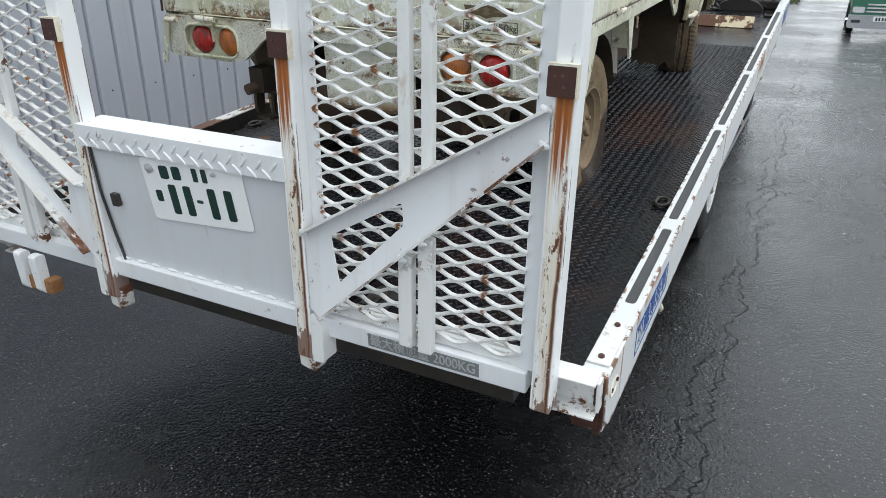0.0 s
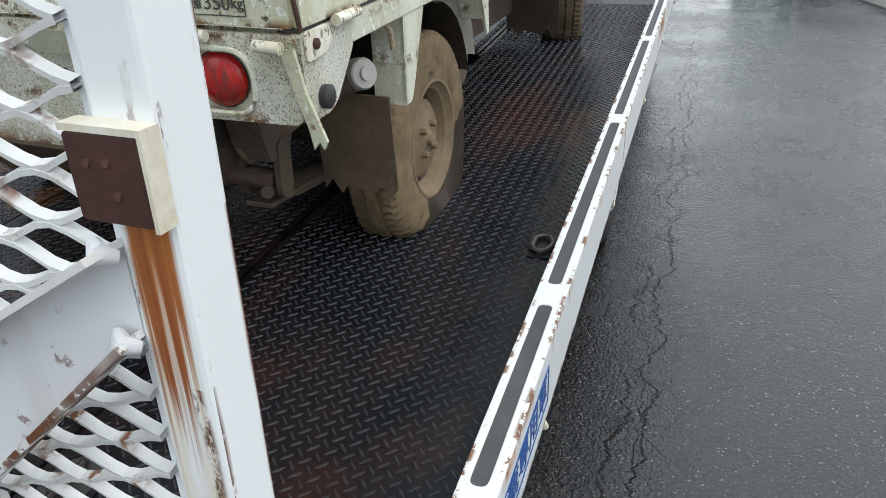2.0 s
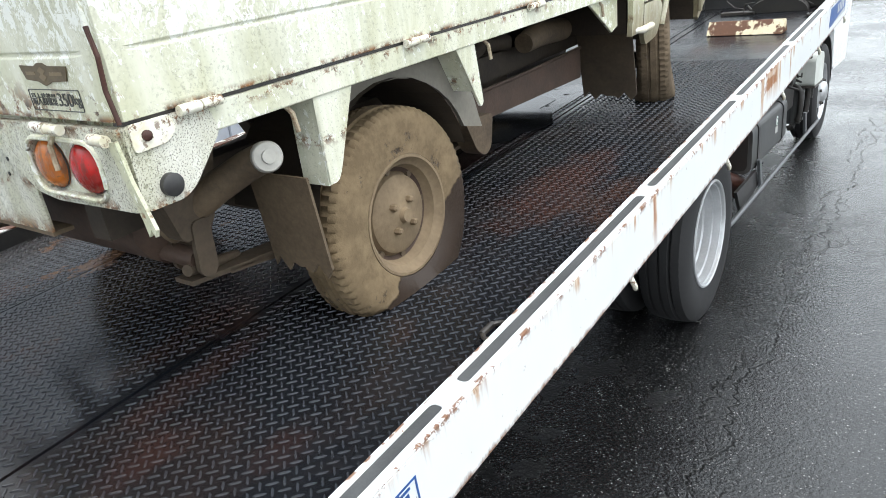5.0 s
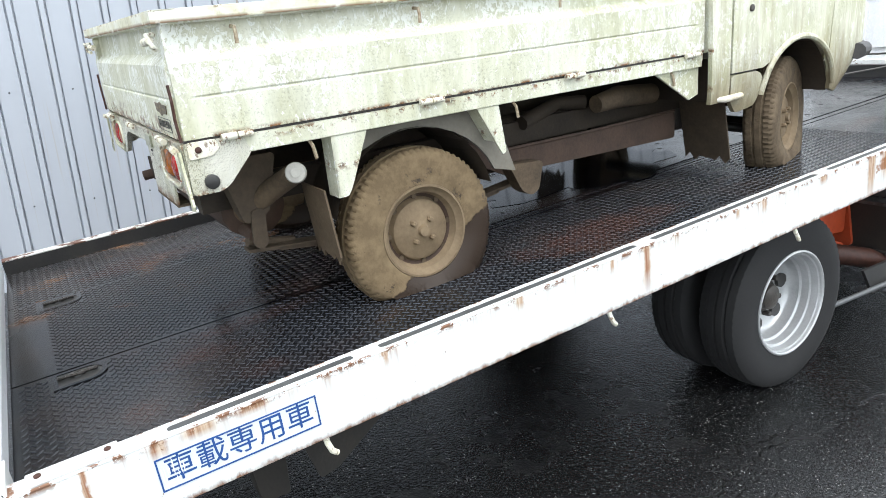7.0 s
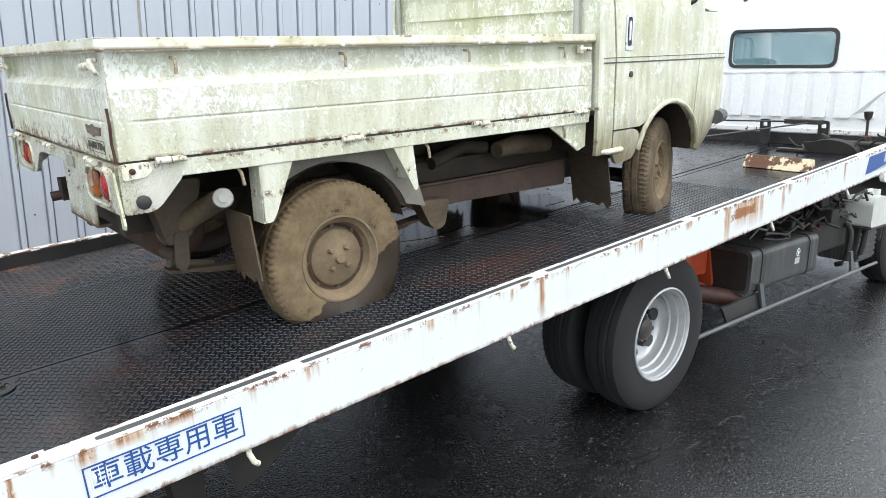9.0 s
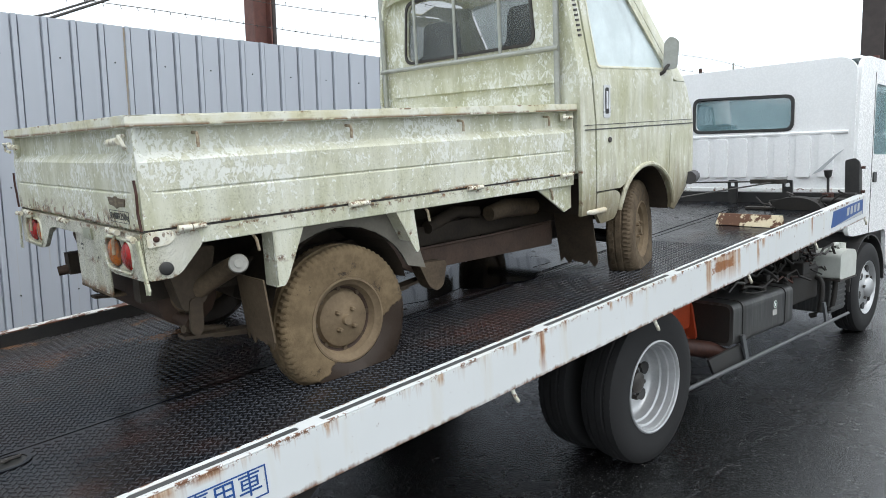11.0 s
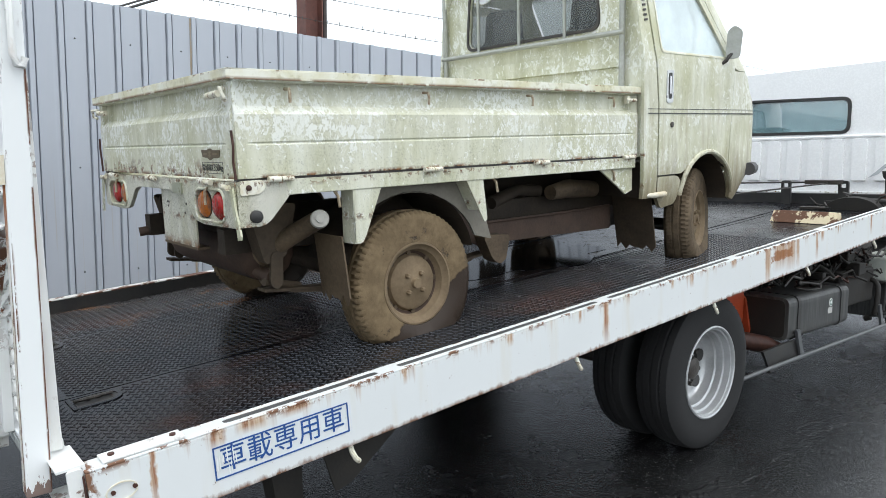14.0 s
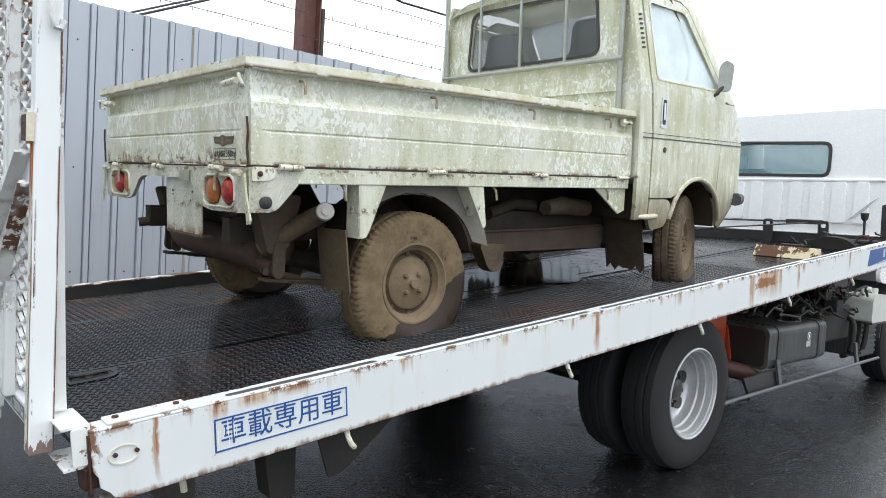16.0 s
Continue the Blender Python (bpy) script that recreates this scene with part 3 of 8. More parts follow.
GREEN_PAINT = plain("green_truck_paint", (0.01, 0.13, 0.07), (0.014, 0.10, 0.055), 0.3, 4, 60)
BUMPER = plain("dull_silver_paint", (0.42, 0.43, 0.45), (0.32, 0.33, 0.35), 0.4, 6, 60, 0.3)
CHROME = plain("bright_bumper", (0.66, 0.67, 0.68), (0.52, 0.53, 0.55), 0.2, 6, 60, 0.7)
OLIVE = plain("dull_olive_lens", (0.34, 0.35, 0.26), (0.25, 0.26, 0.18), 0.3, 20, 90)
CAP_GREY = plain("dusty_grey_cap", (0.43, 0.42, 0.38), (0.30, 0.29, 0.26), 0.5, 14, 90)
GUARD = plain("weathered_steel_tube", (0.095, 0.10, 0.107), (0.15, 0.155, 0.16), 0.45, 10, 90, 0.3)
WATER = plain("dark_standing_water", (0.004, 0.005, 0.007), (0.008, 0.008, 0.010), 0.10, 3, 14, 0.0, 0.06, 0.001, 0.02)
WATER.node_tree.nodes["Principled BSDF"].inputs["IOR"].default_value = 1.2
LEAF = plain("verge_leaf", (0.07, 0.10, 0.03), (0.12, 0.13, 0.05), 0.6, 20, 60)


def glass(name, tint, rough=0.05, alpha=0.25):
    n = Nodes(name)
    haze = n.ramp(n.noise(5.0, 5, 0.65), 0.4, 0.7)
    n.mat.blend_method = "HASHED"
    return n.finish(n.mix(haze, tint, tuple(min(1, c * 1.2 + 0.05) for c in tint)), n.blend(haze, rough, rough + 0.15), 0.0, Alpha=alpha)


GLASS_FOG = glass("fogged_glass", (0.66, 0.75, 0.77), 0.12, 0.78)
GLASS_DARK = glass("grimy_rear_glass", (0.10, 0.11, 0.11), 0.06, 0.42)
GLASS_TEAL = glass("tinted_cab_glass", (0.20, 0.34, 0.37), 0.04, 0.42)


def lit_lamp():
    n = Nodes("lit_marker_lamp")
    return n.finish((0.8, 0.85, 0.95), 0.3, 0.0, Emission_Color=(0.75, 0.85, 1.0, 1), Emission_Strength=4.0)


LAMP_LIT = lit_lamp()


def fence_sheet():
    n = Nodes("grey_blue_fence_sheet")
    wide, fine = n.noise(1.0, 4, 0.6, n.scaled(1, 2.4, 0.35)), n.noise(60.0, 4, 0.6)
    tone = n.n.new("ShaderNodeObjectInfo").outputs["Random"]
    colour = n.mix(wide, (0.49, 0.52, 0.575), (0.40, 0.425, 0.475))
    colour = n.mix(n.math("MULTIPLY", tone, 0.22), colour, (0.47, 0.495, 0.545))
    drip = n.math("MULTIPLY", n.ramp(n.noise(1.0, 3, 0.6, n.scaled(3, 34, 0.5)), 0.66, 0.74), 0.35)
    colour = n.mix(drip, colour, (0.40, 0.32, 0.22))
    return n.finish(colour, n.blend(fine, 0.38, 0.55), 0.15, fine, 0.12, 0.0008)


FENCE = fence_sheet()
FENCE_RUST = plain("rust_run_on_sheet", (0.34, 0.25, 0.14), (0.33, 0.32, 0.31), 0.6, 4, 40)


def asphalt():
    n = Nodes("wet_asphalt")
    x, y = n.axis(0), n.axis(1)
    stone = n.voronoi(88.0)
    grit, mid, wide = n.noise(260.0, 3, 0.6), n.noise(9.0, 5, 0.6), n.noise(0.55, 5, 0.6)
    colour = n.mix(n.ramp(stone, 0.05, 0.5), (0.027, 0.0275, 0.029), (0.0055, 0.0057, 0.0062))
    chip = n.math("MULTIPLY", n.ramp(n.noise(115.0, 2, 0.5), 0.62, 0.70), 0.75)
    colour = n.mix(chip, colour, (0.13, 0.127, 0.12))
    fleck = n.math("MULTIPLY", n.math("LESS_THAN", n.voronoi(74.0), 0.17), n.math("GREATER_THAN", n.noise(31.0, 2, 0.5), 0.54))
    colour = n.mix(fleck, colour, (0.26, 0.26, 0.25))
    colour = n.mix(n.math("MULTIPLY", n.ramp(mid, 0.42, 0.7), 0.5), colour, (0.012, 0.012, 0.013))
    # one wandering crack along the lorry, with crazed branches beside it
    bend = n.math("ADD", n.math("MULTIPLY", n.math("SUBTRACT", n.noise(1.0, 5, 0.65, n.scaled(0, 2.6, 0)), 0.5), 0.34), n.math("MULTIPLY", n.math("SUBTRACT", n.noise(1.0, 3, 0.6, n.scaled(0, 22, 0)), 0.5), 0.05))
    line = n.math("ABSOLUTE", n.math("SUBTRACT", n.math("SUBTRACT", x, 0.16), bend))
    main = n.math("SUBTRACT", 1.0, n.ramp(n.math("ADD", line, n.math("MULTIPLY", n.math("SUBTRACT", n.noise(70.0, 3, 0.6), 0.5), 0.008)), 0.0020, 0.0065))
    stray = n.math("MULTIPLY", n.math("SUBTRACT", n.noise(1.0, 5, 0.7, n.scaled(0, 3.7, 0, (0, 7.3, 0))), 0.5), 0.30)
    twin = n.math("SUBTRACT", 1.0, n.ramp(n.math("ABSOLUTE", n.math("SUBTRACT", n.math("SUBTRACT", x, 0.085), n.math("ADD", stray, n.math("MULTIPLY", bend, 0.5)))), 0.0025, 0.0080))
    main = n.math("MAXIMUM", main, n.math("MULTIPLY", twin, n.ramp(n.noise(1.0, 3, 0.5, n.scaled(0, 1.3, 0, (0, 2.0, 0))), 0.42, 0.50)))
    near = n.math("SUBTRACT", 1.0, n.ramp(line, 0.03, 0.20))
    warp = n.n.new("ShaderNodeVectorMath")
    warp.operation = "ADD"
    w = n.n.new("ShaderNodeTexNoise")
    n.l.new(n.co, w.inputs["Vector"])
    w.inputs["Scale"].default_value = 7.0
    n.l.new(n.co, warp.inputs[0])
    half = n.n.new("ShaderNodeVectorMath")
    half.operation = "SCALE"
    half.inputs["Scale"].default_value = 0.09
    n.l.new(w.outputs["Color"], half.inputs[0])
    n.l.new(half.outputs[0], warp.inputs[1])
    web = n.math("SUBTRACT", 1.0, n.ramp(n.voronoi(7.5, "DISTANCE_TO_EDGE", warp.outputs[0]), 0.010, 0.030))
    gate = n.math("MULTIPLY", near, n.ramp(n.noise(2.2, 4, 0.6), 0.40, 0.52))
    crack = n.math("MAXIMUM", n.math("MULTIPLY", main, n.ramp(n.noise(3.0), 0.34, 0.44)), n.math("MULTIPLY", n.math("MULTIPLY", web, gate), 0.7))
    colour = n.mix(n.math("MULTIPLY", crack, 0.95), colour, (0.004, 0.004, 0.004))
    film = n.ramp(n.math("ADD", n.math("MULTIPLY", wide, 0.75), n.math("MULTIPLY", mid, 0.25)), 0.40, 0.60)
    rough = n.math("ADD", n.blend(film, 0.32, 0.10), n.math("MULTIPLY", crack, 0.12))
    relief = n.math("SUBTRACT", n.math("MULTIPLY", n.blend(film, 1.15, 0.7), n.math("ADD", n.math("MULTIPLY", stone, -1.0), n.math("ADD", n.math("MULTIPLY", grit, 0.8), n.math("MULTIPLY", n.noise(46.0, 5, 0.75), 0.55)))), n.math("MULTIPLY", crack, 0.7))
    return n.finish(colour, rough, 0.0, relief, 0.48, 0.0036, IOR=1.64, Specular_IOR_Level=n.blend(crack, 0.5, 0.14))


ASPHALT = asphalt()


def deck_paint(name, dark, light, dry, ior):
    n = Nodes(name)
    wide, mid, fine = n.noise(1.3, 4, 0.6), n.noise(6.5, 5, 0.65), n.noise(120.0, 4, 0.7)
    colour = n.mix(mid, dark, light)
    rust = n.math("MULTIPLY", n.ramp(n.noise(2.6, 5, 0.65, n.scaled(1, 0.6, 1)), 0.48, 0.68), 0.3)
    colour = n.mix(rust, colour, n.mix(mid, (0.060, 0.030, 0.017), (0.034, 0.021, 0.015)))
    hot = n.math("MULTIPLY", n.ramp(n.noise(1.9, 4, 0.6, n.scaled(1.3, 0.8, 1, (4, 2, 0))), 0.58, 0.72), n.ramp(fine, 0.3, 0.65))
    colour = n.mix(n.math("MULTIPLY", hot, 0.45), colour, (0.12, 0.045, 0.020))
    worn = n.math("MULTIPLY", n.math("MULTIPLY", n.ramp(n.axis(0), -0.95, -1.55), n.ramp(n.axis(1), 2.3, 1.5)), n.ramp(n.noise(1.7, 5, 0.6), 0.34, 0.6))
    colour = n.mix(n.math("MULTIPLY", worn, 0.75), colour, n.mix(mid, (0.052, 0.054, 0.060), (0.085, 0.070, 0.062)))
    scuff = n.math("MULTIPLY", worn, n.ramp(n.noise(4.5, 5, 0.7, n.scaled(1, 0.8, 1, (1, 6, 0))), 0.56, 0.64))
    colour = n.mix(n.math("MULTIPLY", scuff, 0.7), colour, (0.24, 0.115, 0.05))
    # rust stains: place, half-length along and across
    x, y = n.axis(0), n.axis(1)
    ragged = n.math("MULTIPLY", n.math("SUBTRACT", n.noise(11.0, 6, 0.75), 0.5), 4.0)
    for cx, cy, rx_, ry_, deep in ((-0.36, 1.86, 0.12, 0.34, 0.40), (-0.50, 0.45, 0.06, 0.12, 0.22), (-0.27, 0.58, 0.05, 0.06, 0.12), (-0.28, 0.28, 0.06, 0.05, 0.2), (-0.62, 0.66, 0.05, 0.2, 0.2), (-1.62, 0.52, 0.10, 0.26, 0.4)):
        u, v = n.math("DIVIDE", n.math("SUBTRACT", x, cx), rx_), n.math("DIVIDE", n.math("SUBTRACT", y, cy), ry_)
        d = n.math("ADD", n.math("ADD", n.math("MULTIPLY", u, u), n.math("MULTIPLY", v, v)), ragged)
        colour = n.mix(n.math("MULTIPLY", n.ramp(d, 1.4, 0.0), deep), colour, n.mix(fine, (0.11, 0.034, 0.016), (0.045, 0.019, 0.012)))
    wet = n.ramp(wide, 0.36, 0.62)
    return n.finish(colour, n.blend(n.math("MULTIPLY", wet, 0.8), dry, 0.12), 0.0, n.math("ADD", fine, mid), 0.14, 0.0012, IOR=ior)


DECK = deck_paint("wet_dark_deck_paint", (0.005, 0.006, 0.008), (0.013, 0.014, 0.017), 0.32, 1.33)
TREAD = deck_paint("worn_tread_steel", (0.019, 0.021, 0.026), (0.045, 0.048, 0.056), 0.24, 1.42)


def block_paint():
    n = Nodes("flaking_cream_paint_on_rust")
    f = n.ramp(n.noise(11.0, 5, 0.7), 0.50, 0.54)
    fine = n.noise(110.0, 4)
    colour = n.mix(f, n.mix(fine, (0.07, 0.03, 0.018), (0.16, 0.065, 0.028)), n.mix(fine, (0.74, 0.66, 0.48), (0.60, 0.50, 0.32)))
    return n.finish(colour, 0.65, 0.0, n.math("ADD", f, n.math("MULTIPLY", fine, 0.3)), 0.4, 0.0015)


BLOCK = block_paint()


def flaked_white():
    n = Nodes("white_paint_flaked_to_rust")
    f = n.ramp(n.noise(1.0, 5, 0.7, n.scaled(16, 8, 16)), 0.49, 0.53)
    fine = n.noise(110.0, 4)
    colour = n.mix(f, n.mix(fine, (0.18, 0.07, 0.035), (0.07, 0.03, 0.02)), n.mix(fine, (0.74, 0.74, 0.72), (0.60, 0.58, 0.54)))
    return n.finish(colour, 0.6, 0.0, n.math("ADD", f, n.math("MULTIPLY", fine, 0.3)), 0.4, 0.0015)


FLAKED = flaked_white()

# ---- ground and boundary ----
bm = bmesh.new()
add_box(bm, (-400, -400, -0.3), (400, 400, 0))
tagged(part("ground", bm, ASPHALT), "dark wet asphalt yard with cracks and standing water film", "ground", kind="structure")

FX = -4.0
PITCH = 0.37


def fence_panel_mesh():
    ribs = [(0.0, 0)] + [(o + d, h) for o in (0.03, 0.03 + PITCH / 2) for d, h in ((0.0, 0), (0.003, -0.020), (0.009, -0.020), (0.013, 0.018), (0.043, 0.018), (0.047, -0.020), (0.053, -0.020), (0.056, 0))] + [(PITCH, 0)]
    bm = bmesh.new()
    outline = [(d, y) for y, d in ribs] + [(-0.026, PITCH), (-0.026, 0)]
    add_prism(bm, [(p[0], p[1]) for p in outline], "z", 0.0, 2.47)
    bmesh.ops.recalc_face_normals(bm, faces=bm.faces)
    me = bpy.data.meshes.new("fence_panel")
    bm.to_mesh(me)
    bm.free()
    me.materials.append(FENCE)
    return me


fence = tagged(new("fence"), "grey-blue ribbed steel sheet fence round the yard", "fence", kind="structure")
fence.matrix_world = pose(FX, 0, 0)
panel_mesh = fence_panel_mesh()
for i in range(-24, 61):
    ob = new("fence_panel", panel_mesh)
    ob.parent = fence
    ob.location = (0, 0.03 + i * PITCH, 0)
bm = bmesh.new()
for z in (0.5, 1.25, 2.0):
    add_tube(bm, [(-0.05, -8.8, z), (-0.05, 22.5, z)], 0.024, 8)
part("fence_rail", bm, GALV, fence)
bm = bmesh.new()
for i in range(-24, 61):
    for z in (0.55, 1.3, 2.2):
        add_lathe(bm, [(0.0, 0.0055), (0.006, 0.0055), (0.008, 0.003)], (0.0, 0.03 + i * PITCH + 0.145, z), 8)
part("fence_bolt", bm, BLACK, fence, kind="stuff")
for y, w in ((1.0, 0.014), (1.72, 0.018), (3.96, 0.012)):
    bm = bmesh.new()
    add_prism(bm, rounded([(y, 0.3), (y + w, 0.25), (y + w * 0.9, 2.455), (y + 0.004, 2.46)], 0.01), "x", 0.0015, 0.004)
    part("rust_run", bm, FENCE_RUST, fence, "orange rust run down the sheet")

for k, (z, sag) in enumerate(((2.63, 0.012), (2.85, 0.02), (3.07, 0.02))):
    wire = thing("barbed_wire", pose(FX - 0.08, 0, z), "thin rusty barbed wire strung above the fence", "wire", "strands over the fence")
    bm = bmesh.new()
    add_tube(bm, [(0, -6 + j * 0.5, sag * math.sin(j * 0.9 + k)) for j in range(60)], 0.0028, 5)
    part("strand", bm, CABLE, wire)
    bm = bmesh.new()
    for j in range(230):
        y = -6 + j * 0.125 + k * 0.04
        add_tube(bm, [(0.012, y - 0.008, 0.014), (-0.012, y + 0.008, -0.014)], 0.0026, 4)
    part("barbs", bm, CABLE, wire, kind="stuff")

for y in (-5.6, 12.0, 16.4, 20.8):
    bm = bmesh.new()
    add_box(bm, (-0.092, y - 0.012, 0.0), (-0.068, y + 0.012, 3.10))
    part("wire_arm", bm, GALV, fence)

pole = thing("steel_pole", pose(-8.2, 5.15, 0), "rusty brown steel beam post standing behind the fence", "pole")
bm = bmesh.new()
for x0, x1, y0, y1 in ((-0.14, 0.14, -0.15, -0.13), (-0.14, 0.14, 0.13, 0.15), (-0.01, 0.01, -0.13, 0.13)):
    add_box(bm, (x0, y0, 0), (x1, y1, 7.0))
part("beam", bm, BEAM, pole)
bm = bmesh.new()
add_tube(bm, [(0.08, 0.21, 0.0), (0.08, 0.21, 4.2)], 0.038, 10)
part("pipe", bm, BEAM_DARK, pole, "dark pipe beside the post", smooth=True)
pole2 = thing("steel_pole", pose(-3.45, 17.5, 0), "dark brown steel beam post far behind the lorry cab", "pole")
bm = bmesh.new()
for x0, x1, y0, y1 in ((-0.22, 0.22, -0.2, -0.17), (-0.22, 0.22, 0.17, 0.2), (-0.012, 0.012, -0.17, 0.17)):
    add_box(bm, (x0, y0, 0), (x1, y1, 9.0))
part("beam", bm, BEAM_DARK, pole2)
pole3 = thing("steel_pole", pose(-2.72, 15.0, 0), "short red-brown steel post beyond the lorry cab", "pole")
bm = bmesh.new()
add_box(bm, (-0.05, -0.05, 0), (0.05, 0.05, 3.33))
part("beam", bm, BEAM, pole3)
for pts in ([(-6.0, -8.5, 0.0), (-6.0, -4.0, 1.75), (-6.0, 0.0, 2.25), (-6.0, 1.77, 2.87), (-6.0, 2.74, 3.32), (-6.0, 5.5, 4.75), (-6.0, 9.0, 6.8), (-3.5, 17.5, 8.9)], [(-6.0, 2.5, 4.5), (-6.0, 4.2, 4.02), (-6.0, 5.3, 3.90), (-6.0, 7.0, 3.93), (-6.0, 12.0, 4.6)]):
    cable = thing("utility_cable", pose(0, 0, 0), "black utility cable sagging behind the fence", "cable", "cables behind the fence")
    bm = bmesh.new()
    add_tube(bm, pts, 0.014, 6)
    part("strand", bm, BLACK, cable)
    if pts[0][1] < 0:
        bm = bmesh.new()
        add_tube(bm, [(x, y, z + 0.05 + 0.02 * math.sin(y * 2)) for x, y, z in pts], 0.011, 6)
        part("strand", bm, BLACK, cable)

# low concrete wall along the yard's edge, cast in lengths, with a sunk drain at its foot
kerb = tagged(new("kerb"), "low pale concrete wall at the edge of the yard", "low wall", kind="structure")
EDGE = [(1.98, 16.6), (2.25, 14.7), (2.53, 12.7), (2.80, 10.75), (3.07, 8.8), (3.34, 6.85)]
for (xa, ya), (xb, yb) in zip(EDGE, EDGE[1:]):
    bm = bmesh.new()
    run = Vector((xb - xa, yb - ya, 0)).normalized() * 0.006
    out = Vector((-run.y, run.x, 0)).normalized() * 0.22
    a, b = Vector((xa, ya, 0)) + run, Vector((xb, yb, 0)) - run
    add_prism(bm, [(v.x, v.y) for v in (a, b, b + out, a + out)], "z", 0, 0.36)
    part("kerb_stone", bm, CONCRETE, kerb, bevel=0.015)
    bm = bmesh.new()
    add_prism(bm, [(v.x, v.y) for v in (a - out * 0.34, b - out * 0.34, b - out * 0.01, a - out * 0.01)], "z", 0.0, 0.006)
    part("drain_strip", bm, GREASE, kerb, "dark gritty strip at the wall's foot")
tuft = tagged(new("weed_tuft"), "yellow-green weeds growing at the wall's foot", "weeds", kind="stuff")
tuft.matrix_world = pose(2.88, 9.55, 0)
vts, fcs = [], []
rng = random.Random(21)
for k in range(420):
    y = rng.uniform(-0.75, 0.45)
    x = -0.10 * y + rng.uniform(-0.16, 0.05) * (1.1 - abs(y + 0.15))
    h, a, w_ = rng.uniform(0.03, 0.10), rng.uniform(0, 6.28), rng.uniform(0.006, 0.014)
    q = len(vts)
    dx, dy = math.cos(a) * w_, math.sin(a) * w_
    lx, ly = rng.uniform(-0.06, 0.06), rng.uniform(-0.06, 0.06)
    vts += [(x - dx, y - dy, 0), (x + dx, y + dy, 0), (x + lx, y + ly, h)]
    fcs.append((q, q + 1, q + 2))
flat_part("blades", vts, fcs, LEAF, tuft, kind="stuff")
screen = tagged(new("dark_fence"), "dark grey ribbed sheet fence beyond the low wall", "fence", kind="structure")
bm = bmesh.new()
for k in range(14):
    add_box(bm, (2.02 + 0.15 * k, 17.25, 0.0), (2.11 + 0.15 * k, 17.29, 1.9))
    add_box(bm, (2.11 + 0.15 * k, 17.27, 0.0), (2.17 + 0.15 * k, 17.29, 1.9))
part("fence_panel", bm, BLACK, screen)

# ---- sliding flatbed ----
W, L, TOP, FLOOR = 2.08, 5.19, 0.036, -0.027
bed = thing("flatbed", BED, "white steel sliding car-carrier bed with dark wet tread-plate deck, tipped back", "flatbed")
SEAMS = (-0.71, -1.48)

# deck in three lengths of plate with narrow gaps
for x0, x1 in ((-W + 0.054, SEAMS[1] - 0.004), (SEAMS[1] + 0.004, SEAMS[0] - 0.005), (SEAMS[0] + 0.005, -0.054)):
    bm = bmesh.new()
    add_box(bm, (x0, 0.0, -0.012), (x1, L - 0.02, 0.0))
    part("deck_plate", bm, DECK, bed, "dark wet tread plate with rust patches").location.z = FLOOR


def tread(x0, x1, y0, y1, skip=(), wide=0.0027, rise=0.0022, big=1.0):
    """Raised bars, one way and then the other by turns, as on rolled tread plate."""
    verts, faces = [], []
    sx, sy, half = 0.0152 * big, 0.0138 * big, 0.0122 * big
    nx, ny = int((x1 - x0) / sx), int((y1 - y0) / sy)
    for j in range(ny):
        for i in range(j % 2, nx, 2):
            cx, cy = x0 + (i + 0.5) * sx, y0 + (j + 0.5) * sy
            if any(a <= cx <= c and b <= cy <= d for a, b, c, d in skip):
                continue
            ux, uy = 0.7071, (0.7071 if i % 2 else -0.7071)
            px, py = -uy, ux
            k = len(verts)
            for a, b in ((-1, 0), (-0.55, -1), (0.55, -1), (1, 0), (0.55, 1), (-0.55, 1)):
                verts.append((cx + ux * a * half + px * b * wide, cy + uy * a * half + py * b * wide, 0.0))
            for a, b in ((-0.8, 0), (-0.5, -0.5), (0.5, -0.5), (0.8, 0), (0.5, 0.5), (-0.5, 0.5)):
                verts.append((cx + ux * a * half + px * b * wide, cy + uy * a * half + py * b * wide, rise))
            faces += [(k + q, k + (q + 1) % 6, k + 6 + (q + 1) % 6, k + 6 + q) for q in range(6)] + [tuple(range(k + 6, k + 12))]
    return verts, faces


RING_SLOTS = (-0.640, -1.395)
HOLES = (-1.40, 1.62, -0.76, 4.9)
skips = [(cx - 0.058, 0.09, cx + 0.058, 0.245) for cx in RING_SLOTS] + [(-1.27, 0.0, -0.70, 0.118)] + [HOLES] + [(s - 0.016, 0, s + 0.016, L) for s in SEAMS] + [(-W, 3.55, 0.0, L)]
v, f = tread(-W + 0.07, -0.075, 0.02, L - 0.05, skips)
flat_part("tread_pattern", v, f, TREAD, bed, kind="stuff").location.z = FLOOR

# perforated middle plate
bm = bmesh.new()
add_box(bm, (HOLES[0], HOLES[1], 0.0), (HOLES[2], HOLES[3], 0.003))
part("centre_plate", bm, DECK, bed, "smooth wet plate with drain holes").location.z = FLOOR
bm = bmesh.new()
for j in range(34):
    for i in range(6):
        if (i + j) % 2 == 0:
            cx, cy = HOLES[0] + 0.08 + i * 0.096, HOLES[1] + 0.06 + j * 0.095
            add_prism(bm, rect(cx - 0.012, cy - 0.006, cx + 0.012, cy + 0.006, 0.006, 2), "z", 0.0032, 0.0042)
part("drain_pattern", bm, BLACK, bed, kind="stuff").location.z = FLOOR

# tie-down slots let into the deck, square at the rear and round ahead, each with a bit of chain
def slot_outline(cx, inset):
    r = 0.056 - inset
    return [(cx - r, 0.100 + inset), (cx + r, 0.100 + inset)] + [(cx + r * math.cos(radians(q)), 0.185 + r * math.sin(radians(q))) for q in range(0, 181, 15)]


